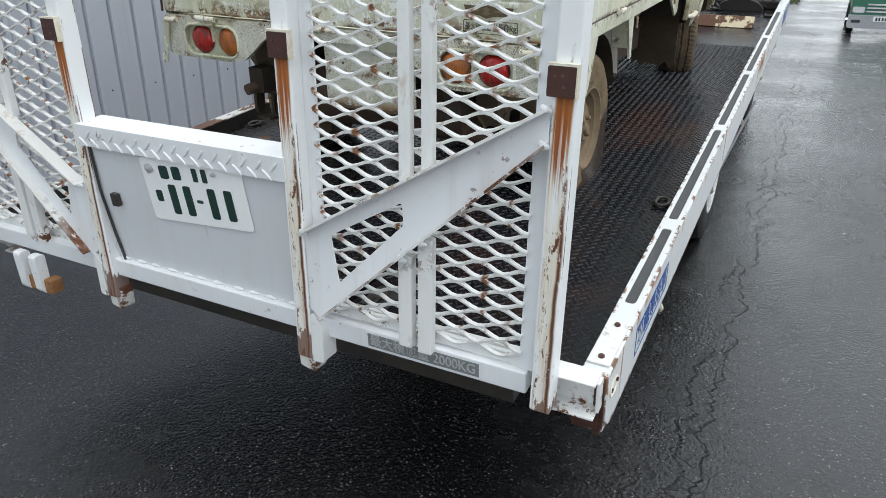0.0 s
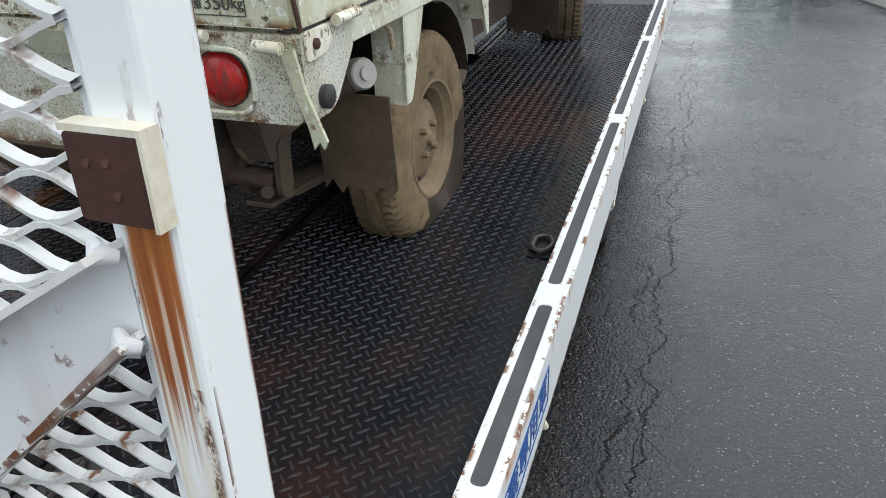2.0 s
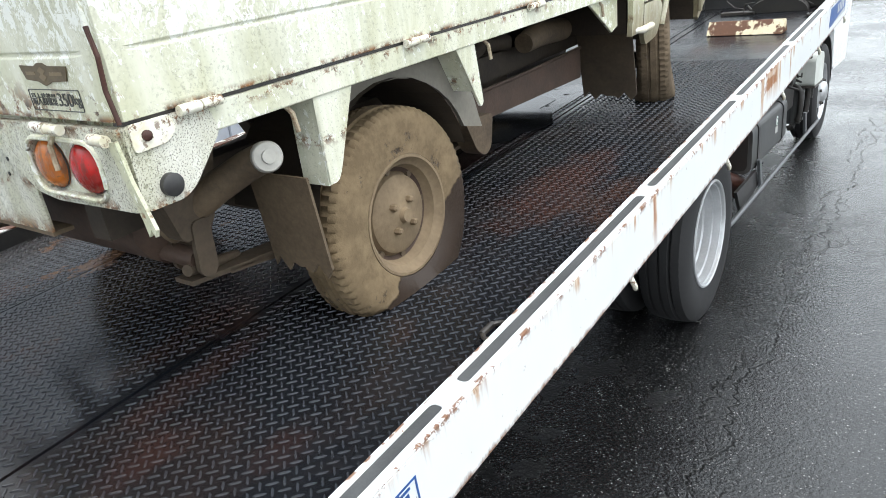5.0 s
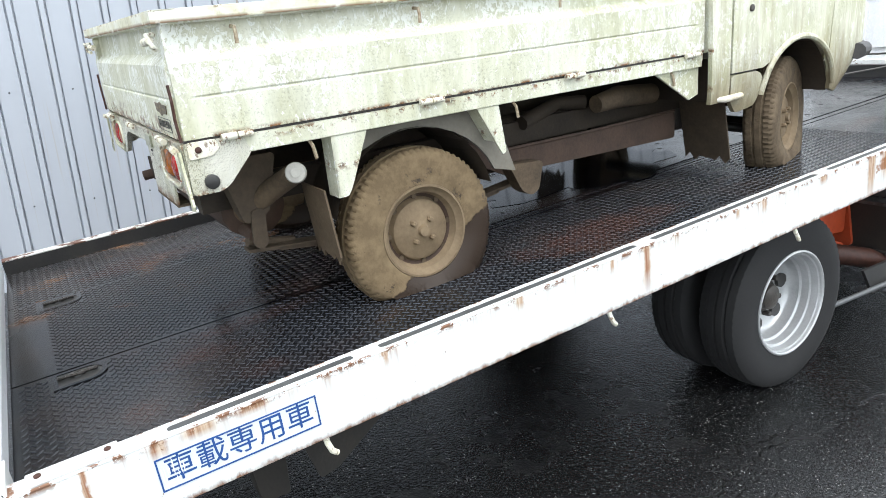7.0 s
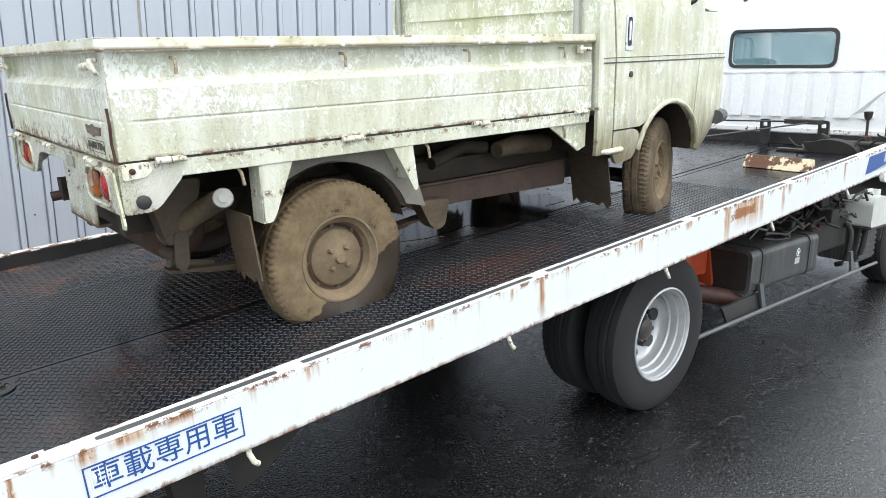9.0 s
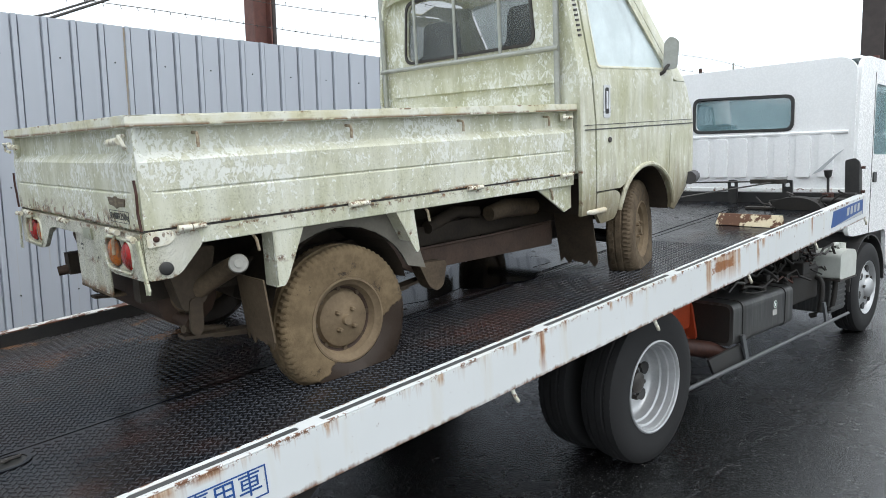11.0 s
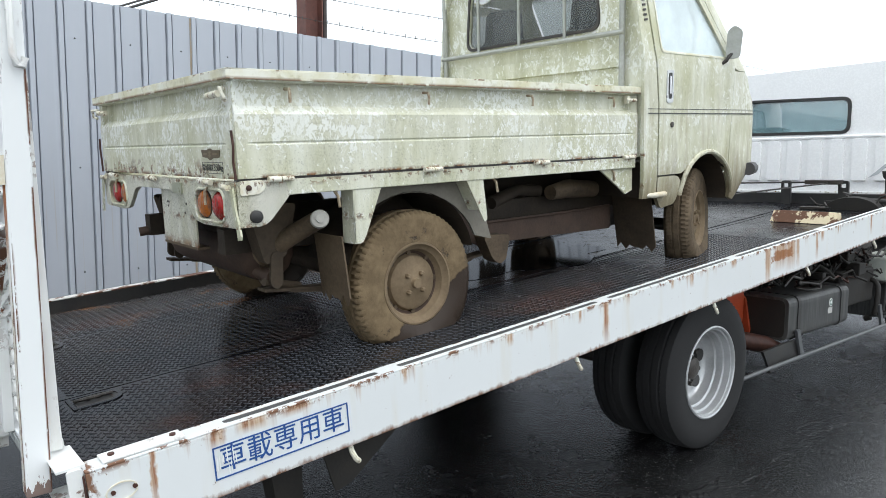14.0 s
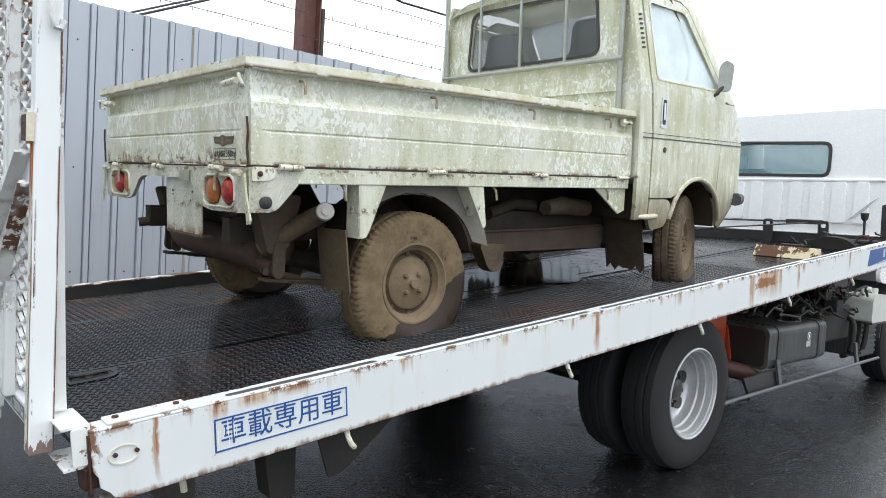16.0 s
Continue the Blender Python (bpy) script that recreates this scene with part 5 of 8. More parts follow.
    for (a, b), reach in ((top, -0.026), (low, -0.020)):
        bm = bmesh.new()
        d = Vector((px(b[0]) - px(a[0]), 0, b[1] - a[1]))
        nrm = Vector((-d.z, 0, d.x)).normalized() * 0.0026
        q = [Vector((px(a[0]), 0, a[1])), Vector((px(b[0]), 0, b[1]))]
        vs = [p + o + Vector((0, yy, 0)) for p in q for o in (nrm, -nrm) for yy in (reach, 0.010)]
        vv = [bm.verts.new(p) for p in vs]
        for fc in ((0, 1, 3, 2), (4, 6, 7, 5), (0, 4, 5, 1), (2, 3, 7, 6), (0, 2, 6, 4), (1, 5, 7, 3)):
            bm.faces.new([vv[i] for i in fc])
        part("brace_edge", bm, EDGE_WORN, brace, "folded edge with rust line")
    for x, z in ((0.062, 0.634), (0.062, 0.572), (0.596, 0.302), (0.345, 0.296), (0.298, 0.341)):
        bm = bmesh.new()
        add_tube(bm, [(px(x) - 0.008, -0.004, z + 0.004), (px(x), -0.012, z), (px(x) + 0.008, -0.004, z - 0.004)], [0.004, 0.008, 0.004], 8)
        part("weld_bead", bm, WHITE, brace, smooth=True)
    if flip:
        for x in (0.255, 0.325):
            bm = bmesh.new()
            add_prism(bm, rounded([(-0.030, 0.045), (0.004, 0.045), (0.004, -0.055), (-0.006, -0.085), (-0.026, -0.07)], 0.012, 3), "x", px(x) - 0.016, px(x) + 0.016)
            lug = part("foot_lug", bm, WHITE, root, "chipped white hinge lug", bevel=0.004)
            bm = bmesh.new()
            add_box(bm, (px(x) + 0.017, -0.02, -0.075), (px(x) + 0.05, 0.02, -0.03))
            part("rusty_foot", bm, RUST_LIGHT, lug, bevel=0.004)
    # hook near the top of the outer post
    bm = bmesh.new()
    add_tube(bm, [(px(0.012), 0.020, 1.02), (px(0.0), 0.022, 1.0), (px(-0.002), 0.024, 0.90), (px(-0.002), 0.030, 0.880), (px(-0.002), 0.040, 0.878), (px(-0.002), 0.044, 0.895)], 0.007, 8)
    part("hook", bm, WHITE_WORN, root, smooth=True)
    return root


def mesh_paint():
    n = Nodes("white_mesh_paint")
    fine = n.noise(60.0, 4)
    cell = n.math("FRACT", n.math("ADD", n.math("DIVIDE", n.math("SUBTRACT", n.math("ABSOLUTE", n.axis(0)), 0.075), 0.0495), 0.5))
    knuckle = n.math("SUBTRACT", 1.0, n.ramp(n.math("ABSOLUTE", n.math("SUBTRACT", cell, 0.5)), 0.10, 0.22))
    spot = n.math("MULTIPLY", n.ramp(n.noise(26.0, 4, 0.7), 0.50, 0.56), n.math("MULTIPLY", knuckle, n.ramp(n.noise(9.0, 3), 0.40, 0.52)))
    spot = n.math("MAXIMUM", spot, n.math("MULTIPLY", n.ramp(n.noise(30.0, 5, 0.7), 0.64, 0.68), n.ramp(n.noise(5.0, 3), 0.46, 0.6)))
    colour = n.mix(spot, n.mix(fine, (0.79, 0.80, 0.80), (0.66, 0.66, 0.63)), n.mix(fine, (0.30, 0.12, 0.04), (0.15, 0.06, 0.03)))
    return n.finish(colour, n.blend(spot, 0.35, 0.8), 0.0, fine, 0.2, 0.001)


MESH_PAINT = mesh_paint()
ramp(False)
ramp(True)

# ---- small pickup carried on the bed ----
KM = BED @ Matrix.Translation((-1.005, 0.518, -0.008)) @ Matrix.Rotation(radians(-1.9), 4, "X") @ Matrix.Rotation(radians(1.3), 4, "Y")
kei = thing("pickup_truck", KM, "small old pickup, pale paint green with algae, muddy, with flat tyres", "pickup")
HW, BL, PB, PT = 0.655, 1.855, 0.593, 0.885


def side_profile(s):
    """Drop-side section, outward along +: cap, recess under it, sloping shoulder, flat lower panel with one pressed line."""
    p = [(0.0, PB), (0.0, 0.684), (-0.004, 0.687), (-0.004, 0.690), (0.0, 0.693), (0.0, 0.768), (-0.006, 0.776), (-0.024, 0.792), (-0.026, 0.856), (0.008, 0.857), (0.010, 0.878), (0.004, PT), (-0.040, PT), (-0.042, 0.86), (-0.042, PB)]
    return [(s * d, z) for d, z in p]


def drop_side(length, name, label, plan):
    """A bed board; plan(d, along, z) gives the place in the pickup's axes."""
    bm = bmesh.new()
    prof = side_profile(1)
    stations = [0.0, 0.006, 0.028, 0.055, length - 0.055, length - 0.028, length - 0.006, length]
    rings = []
    for i, a in enumerate(stations):
        edge = min(i, len(stations) - 1 - i)
        ring = []
        for d, z in prof:
            dd = d
            if edge <= 1 and -0.03 < d < 0.0 and z > 0.7:
                dd = d * 0.25
            if edge <= 2 and abs(z - 0.6885) < 0.003:
                dd = 0.0 if d > -0.01 else d
            ring.append(bm.verts.new(plan(dd, a, z)))
        rings.append(ring)
    n = len(prof)
    for a, b in zip(rings, rings[1:]):
        for k in range(n):
            bm.faces.new((a[k], a[(k + 1) % n], b[(k + 1) % n], b[k]))
    bm.faces.new(rings[0])
    bm.faces.new(rings[-1])
    return part(name, bm, KEI, kei, label, bevel=0.0025)


boards = [
    drop_side(BL, "drop_side", "mossy pale steel side board", lambda d, a, z: (HW + d, a, z)),
    drop_side(BL, "drop_side", "mossy pale steel side board", lambda d, a, z: (-HW - d, a, z)),
    drop_side(2 * HW - 0.03, "tailgate", "mossy pale tailgate with rust along its foot", lambda d, a, z: (-HW + 0.015 + a, -d - 0.006, z)),
]
# yellowed cap strips
for a, b in (((HW - 0.046, -0.02), (HW + 0.0115, BL + 0.002)), ((-HW - 0.0115, -0.02), (-HW + 0.046, BL + 0.002)), ((-HW - 0.0115, -0.0185), (HW + 0.0115, 0.040))):
    bm = bmesh.new()
    add_box(bm, (*a, PT + 0.0005), (*b, PT + 0.004))
    for axis in (0, 1):
        for e in (a, b):
            if abs(e[axis]) > 0.6 * (1, 0)[axis] and (axis == 0 or e[1] < 0) and b[axis] - a[axis] < 0.2:
                if (axis == 0 and abs(e[0]) > HW) or axis == 1:
                    lo, hi = [a[0], a[1], 0.860], [b[0], b[1], PT + 0.0005]
                    lo[axis], hi[axis] = e[axis] - 0.0008, e[axis] + 0.0012
                    add_box(bm, lo, hi)
    part("cap_strip", bm, KEI_TRIM, kei, "yellowed cap strip", bevel=0.0008)
bm = bmesh.new()
add_box(bm, (-HW + 0.043, 0.045, 0.560), (HW - 0.043, BL, 0.580))
part("load_floor", bm, KEI, kei)
bm = bmesh.new()
add_box(bm, (-HW + 0.02, BL + 0.001, 0.56), (HW - 0.02, BL + 0.018, 0.86))
part("headboard", bm, KEI, kei)

# sill rails under the boards and the rear corner panels
for s in (1, -1):
    bm = bmesh.new()
    add_prism(bm, [(0.10, 0.540), (BL - 0.005, 0.540), (BL - 0.005, 0.586), (0.10, 0.586)], "x", s * (HW - 0.03), s * (HW - 0.004))
    part("sill_rail", bm, KEI, kei, "white sill rail", bevel=0.003)
    # dark strip let into the gap, standing in for its shade
    bm = bmesh.new()
    add_box(bm, (s * (HW - 0.03), 0.0, 0.5865), (s * (HW - 0.006), BL, 0.5925))
    part("board_gap", bm, GREASE, kei, "dark strip for the shaded gap under the board")
    bm = bmesh.new()
    add_prism(bm, rounded([(-0.005, 0.587), (0.14, 0.587), (0.155, 0.541), (0.088, 0.470), (0.065, 0.458), (-0.005, 0.458)], 0.012), "x", s * (HW - 0.02), s * (HW - 0.002))
    corner = part("corner_panel", bm, KEI_GRIMY, kei, bevel=0.002)
    bm = bmesh.new()
    add_lathe(bm, [(0.0, 0.018), (0.010, 0.018), (0.013, 0.014)], (0, 0, 0), 20)
    bm.transform(Matrix.Translation((s * (HW - 0.002), 0.044, 0.487)) @ Matrix.Diagonal((s, 1, 1, 1)))
    part("rubber_plug", bm, BLACK, corner, "black rubber plug", smooth=True)
    bm = bmesh.new()
    add_prism(bm, rounded([(0.002, 0.546), (0.058, 0.549), (0.078, 0.566), (0.070, 0.588), (0.002, 0.588)], 0.008, 3), "x", s * (HW - 0.0015), s * (HW + 0.003))
    clasp = part("corner_clasp", bm, HINGE, corner, "rust-edged cream clasp plate", bevel=0.001)
    bm = bmesh.new()
    add_lathe(bm, [(0.0, 0.008), (0.004, 0.008), (0.006, 0.005)], (0, 0, 0), 12)
    bm.transform(Matrix.Translation((s * (HW + 0.003), 0.026, 0.568)) @ Matrix.Diagonal((s, 1, 1, 1)))
    part("clasp_pin", bm, RUST, corner, smooth=True)
    # stake brackets hung from the sill
    for pts in ([(0.37, 0.545), (0.48, 0.545), (0.415, 0.395), (0.40, 0.370), (0.37, 0.370)], [(0.842, 0.545), (0.925, 0.545), (0.944, 0.395), (0.930, 0.385), (0.905, 0.43)]):
        bm = bmesh.new()
        add_prism(bm, rounded(pts, 0.01, 3), "x", s * (HW - 0.016), s * (HW - 0.008))
        br = part("stake_bracket", bm, KEI, kei, "white pressed bracket", bevel=0.002)
        bm = bmesh.new()
        a, b = pts[0], pts[-1]
        add_prism(bm, [(a[0], a[1]), (a[0] + 0.006, a[1]), (b[0] + 0.006, b[1]), (b[0], b[1])], "x", s * (HW - 0.075), s * (HW - 0.008))
        part("web", bm, KEI, br)
    # front bracket against the cab
    bm = bmesh.new()
    add_prism(bm, [(1.62, 0.54), (1.85, 0.54), (1.85, 0.44), (1.80, 0.425)], "x", s * (HW - 0.03), s * (HW - 0.02))
    part("front_bracket", bm, KEI, kei, bevel=0.002)
    # hinge barrels
    for y in (0.125, 0.685, 1.225, 1.79):
        bm = bmesh.new()
        add_tube(bm, [(s * (HW + 0.006), y - 0.039, 0.588), (s * (HW + 0.006), y - 0.002, 0.588)], 0.0088, 10)
        add_tube(bm, [(s * (HW + 0.006), y + 0.002, 0.588), (s * (HW + 0.006), y + 0.039, 0.588)], 0.0080, 10)
        part("hinge", bm, HINGE, kei, "rust-stained cream hinge barrel", smooth=True)
    # rope hooks under the cap and under the sill
    for y in (0.165, 0.67, 1.17, 1.67):
        bm = bmesh.new()
        add_tube(bm, [(s * (HW - 0.02), y, 0.840), (s * (HW + 0.006), y, 0.838), (s * (HW + 0.010), y, 0.825), (s * (HW + 0.009), y, 0.800)], 0.0048, 7)
        part("rope_hook", bm, HOOK, kei, smooth=True)
    for y in (0.315, 0.99, 1.70):
        bm = bmesh.new()
        add_tube(bm, [(s * (HW - 0.025), y, 0.54), (s * (HW - 0.012), y + 0.004, 0.525), (s * (HW - 0.012), y + 0.010, 0.49)], 0.005, 7)
        part("rope_hook", bm, HOOK, kei, smooth=True)
    # latch at the cab end, striker at the tail
    bm = bmesh.new()
    add_tube(bm, [(s * (HW + 0.002), 1.765, 0.832), (s * (HW + 0.002), 1.835, 0.832)], 0.008, 10)
    add_box(bm, (s * (HW - 0.012), 1.77, 0.818), (s * (HW + 0.006), 1.79, 0.848))
    part("latch", bm, HINGE, kei, "cream side latch", smooth=True)
    bm = bmesh.new()
    add_tube(bm, [(s * (HW - 0.14), -0.016, 0.822), (s * (HW - 0.05), -0.018, 0.826)], 0.010, 10)
    add_tube(bm, [(s * (HW - 0.03), -0.012, 0.838), (s * (HW - 0.012), -0.03, 0.838), (s * (HW - 0.004), -0.024, 0.812), (s * (HW - 0.02), -0.014, 0.806)], 0.006, 8)
    part("tail_latch", bm, HINGE, kei, "rusty cream tailgate latch", smooth=True)
    # swung-down strap at the corner and dark edge rubber
    bm = bmesh.new()
    add_prism(bm, [(s * (HW + a), b) for a, b in ((-0.030, 0.566), (-0.008, 0.570), (0.004, 0.510), (0.030, 0.440), (0.024, 0.428), (0.018, 0.440), (0.008, 0.426), (0.004, 0.452), (-0.012, 0.505))], "y", -0.018, -0.012)
    strap = part("corner_strap", bm, KEI, kei, "bent pale strap")
    bm = bmesh.new()
    add_tube(bm, [(s * (HW - 0.066), -0.02, 0.571), (s * (HW - 0.024), -0.022, 0.570)], 0.009, 10)
    part("strap_hinge", bm, HINGE, strap, smooth=True)
    bm = bmesh.new()
    add_tube(bm, [(s * (HW - 0.004), -0.010, 0.725), (s * (HW + 0.003), -0.010, 0.685), (s * (HW - 0.004), -0.010, 0.64), (s * (HW + 0.002), -0.008, 0.592)], 0.0038, 7)
    part("edge_rubber", bm, RUST, kei, "perished brown edge rubber")

# rear valance with lamps
val = [(-HW + 0.012, 0.584), (HW - 0.012, 0.584), (HW - 0.012, 0.456), (0.40, 0.452), (0.335, 0.462), (0.285, 0.500), (0.245, 0.535), (0.19, 0.546), (-0.19, 0.546), (-0.245, 0.535), (-0.285, 0.500), (-0.335, 0.462), (-0.40, 0.452), (-HW + 0.012, 0.456)]
bm = bmesh.new()
lamp_holes = [rect(x - 0.108, 0.4675, x + 0.108, 0.5585, 0.044, 8) for x in (-0.4615, 0.4615)]
add_prism(bm, rounded(val, 0.015, 3), "y", -0.008, 0.006, lamp_holes)
valance = part("valance", bm, KEI_GRIMY, kei, "pale rear panel with oval lamp openings", bevel=0.002)
for x in (-0.4615, 0.4615):
    bm = bmesh.new()
    add_prism(bm, rect(x - 0.110, 0.4655, x + 0.110, 0.5605, 0.044, 8), "y", 0.0075, 0.0115)
    part("lamp_tray", bm, KEI, valance, "recessed pale lamp tray")
    bm = bmesh.new()
    loop = [(p, -0.009, q) for p, q in rect(x - 0.110, 0.4655, x + 0.110, 0.5605, 0.045, 8)]
    add_tube(bm, loop + loop[:1], 0.0045, 7, False)
    part("tray_rim", bm, KEI, valance, "pale pressed rim", smooth=True)
for x, mat_, nm in ((-0.508, RED_LENS, "red"), (-0.396, AMBER, "amber"), (0.396, AMBER, "amber"), (0.508, RED_LENS, "red")):
    bm = bmesh.new()
    add_lathe(bm, [(0.0, 1.0), (0.004, 1.0), (0.010, 0.93), (0.016, 0.72), (0.020, 0.4), (0.021, 0.05)], (0, 0, 0), 28)
    bm.transform(Matrix.Translation((x, 0.009, 0.513)) @ Matrix.Rotation(radians(-90), 4, "Z") @ Matrix.Diagonal((1.1, 0.0445, 0.0425, 1)))
    part("tail_lamp", bm, mat_, valance, f"dirty {nm} lamp lens", smooth=True)
    bm = bmesh.new()
    add_lathe(bm, [(0.0, 0.030), (0.002, 0.030)], (0, 0, 0), 20)
    bm.transform(Matrix.Translation((x, 0.0055, 0.513)) @ Matrix.Rotation(radians(-90), 4, "Z") @ Matrix.Diagonal((1, 1.54, 1.46, 1)))
    part("lamp_back", bm, BLACK, valance)
for x0, x1 in ((0.432, 0.512), (-0.50, -0.42), (-0.05, 0.03)):
    bm = bmesh.new()
    add_tube(bm, [(x0, -0.022, 0.583), ((x0 + x1) / 2 - 0.002, -0.022, 0.582)], 0.009, 10)
    add_tube(bm, [((x0 + x1) / 2 + 0.002, -0.022, 0.582), (x1, -0.022, 0.581)], 0.0082, 10)
    part("hinge", bm, HINGE, kei, "rust-stained cream hinge barrel", smooth=True)
for x in (0.462, -0.44):
    bm = bmesh.new()
    add_tube(bm, [(x, -0.012, 0.565), (x + 0.002, -0.022, 0.555), (x + 0.006, -0.024, 0.515)], 0.0045, 7)
    part("rope_hook", bm, HOOK, kei, smooth=True)
bm = bmesh.new()
add_prism(bm, rect(0.168, 0.537, 0.246, 0.572, 0.004, 2), "y", -0.014, -0.0085)
part("plate_lamp", bm, OLIVE, valance, "dull olive reflector")
bm = bmesh.new()
add_prism(bm, rect(-0.045, 0.357, 0.262, 0.545, 0.006, 2), "y", 0.020, 0.026)
pb = part("plate_bracket", bm, KEI_GRIMY, kei, "bare mossy number plate bracket with rusty foot", bevel=0.002)
bm = bmesh.new()
add_box(bm, (-0.045, 0.0195, 0.353), (0.262, 0.060, 0.361))
part("bracket_foot", bm, MUD, pb)
for x, z in ((0.015, 0.50), (0.028, 0.50), (0.02, 0.485), (0.19, 0.50), (0.175, 0.47)):
    bm = bmesh.new()
    add_prism(bm, [(x + 0.004 * math.cos(a), z + 0.004 * math.sin(a)) for a in [math.tau * k / 8 for k in range(8)]], "y", 0.0185, 0.0196)
    part("bolt_hole", bm, BLACK, pb)

# badge and load label on the tailgate
bm = bmesh.new()
add_prism(bm, [(0.425, 0.6749), (0.468, 0.6734), (0.481, 0.6780), (0.494, 0.6780), (0.507, 0.6734), (0.562, 0.6726), (0.552, 0.6514), (0.508, 0.6498), (0.488, 0.6438), (0.470, 0.6506), (0.434, 0.6536)], "y", -0.0085, -0.0065)
badge = part("badge", bm, BRONZE, boards[2], "tarnished bronze badge")
bm = bmesh.new()
add_prism(bm, rect(0.440, 0.6605, 0.468, 0.6655), "y", -0.0090, -0.0086)
add_prism(bm, rect(0.510, 0.6595, 0.546, 0.6645), "y", -0.0090, -0.0086)
add_prism(bm, [(0.488, 0.6726), (0.500, 0.6666), (0.492, 0.6620), (0.500, 0.6574), (0.488, 0.6506), (0.477, 0.6574), (0.485, 0.6620), (0.477, 0.6666)], "y", -0.0090, -0.0086)
part("badge_relief", bm, BADGE_DARK, badge)
bm = bmesh.new()
add_prism(bm, rect(0.424, 0.606, 0.574, 0.639, 0.003, 2), "y", -0.0075, -0.0066, [rect(0.4255, 0.6075, 0.5725, 0.6375, 0.002, 2)])
part("label_border", bm, INK, boards[2])
KREAR = Matrix(((1, 0, 0, 0), (0, 0, -1, 0), (0, 1, 0, 0), (0, 0, 0, 1)))
lettering("label_lettering", "最大積載量", 0.020, Matrix.Translation((0.466, -0.0070, 0.6220)) @ KREAR, INK, boards[2], "dark stencilled load lettering", width=0.074, weight=0.0)
lettering("label_figures", "350", 0.028, Matrix.Translation((0.528, -0.0070, 0.6225)) @ KREAR, INK, boards[2], "dark stencilled load lettering", width=0.042, weight=0.0)
lettering("label_unit", "kg", 0.021, Matrix.Translation((0.561, -0.0070, 0.6235)) @ KREAR, INK, boards[2], "dark stencilled load lettering", width=0.019, weight=0.0002)

# ---- pickup cab ----
CW, CY0, CY1, BELT = 0.685, 1.885, 3.03, 1.0
ARC_Y, ARC_Z, ARC_R = 2.40, 0.345, 0.245


def nose_y(z):
    """How far forward the nose stands: fullest at bumper height, tucked under below, raked back above."""
    return CY1 - max(0.0, 0.52 - z) * 0.85 - max(0.0, min(z, 1.0) - 0.75) ** 2 * 1.7 - max(0.0, z - 1.0) * 0.80


def cab_x(y, z):
    """Half-width of the cab: rounded nose corner and a roof that leans in."""
    r = 0.24
    x = CW
    d = y - (nose_y(z) - r)
    if d > 0:
        x -= r - math.sqrt(max(r * r - min(d, r) ** 2, 0.0))
    if z > BELT:
        x -= (z - BELT) * 0.16 + max(0.0, z - 1.40) ** 2 * 2.2
    if z < 0.5:
        x -= (0.5 - z) ** 2 * 0.6
    return x


def skin(name, outline, s, material, holes=(), off=0.0, thick=0.018, step=0.035, label="", parent=None):
    """A panel drawn in side view, cut fine and bent to the cab's shape."""
    bm = bmesh.new()
    loops = [outline, *holes]
    flat = [p for lp in loops for p in lp]
    vs = [bm.verts.new((0, p[0], p[1])) for p in flat]
    for tri in tessellate_polygon([[Vector((p[0], p[1], 0)) for p in lp] for lp in loops]):
        try:
            bm.faces.new([vs[i] for i in tri])
        except ValueError:
            pass
    ys, zs = [p[0] for p in outline], [p[1] for p in outline]
    k = math.ceil(min(ys) / step)
    while k * step < max(ys):
        bmesh.ops.bisect_plane(bm, geom=bm.verts[:] + bm.edges[:] + bm.faces[:], plane_co=(0, k * step, 0), plane_no=(0, 1, 0))
        k += 1
    for z in [BELT] + [1.05 + 0.05 * q for q in range(12)] + [0.36 + 0.05 * q for q in range(4)]:
        if min(zs) < z < max(zs):
            bmesh.ops.bisect_plane(bm, geom=bm.verts[:] + bm.edges[:] + bm.faces[:], plane_co=(0, 0, z), plane_no=(0, 0, 1))
    bmesh.ops.remove_doubles(bm, verts=bm.verts[:], dist=1e-5)
    inner = bmesh.ops.duplicate(bm, geom=bm.verts[:] + bm.edges[:] + bm.faces[:])
    pairs = inner["vert_map"]
    copies = [g for g in inner["geom"] if isinstance(g, bmesh.types.BMVert)]
    copyset = set(copies)
    rim = [e for e in bm.edges if len(e.link_faces) == 1 and e.verts[0] not in copyset]
    for e in rim:
        a, b = e.verts
        bm.faces.new((a, b, pairs[b], pairs[a]))
    for v in bm.verts:
        x = cab_x(v.co.y, v.co.z) + off - (thick if v in copyset else 0.0)
        v.co.x = s * x
    return part(name, bm, material, parent or kei, label, smooth=True)


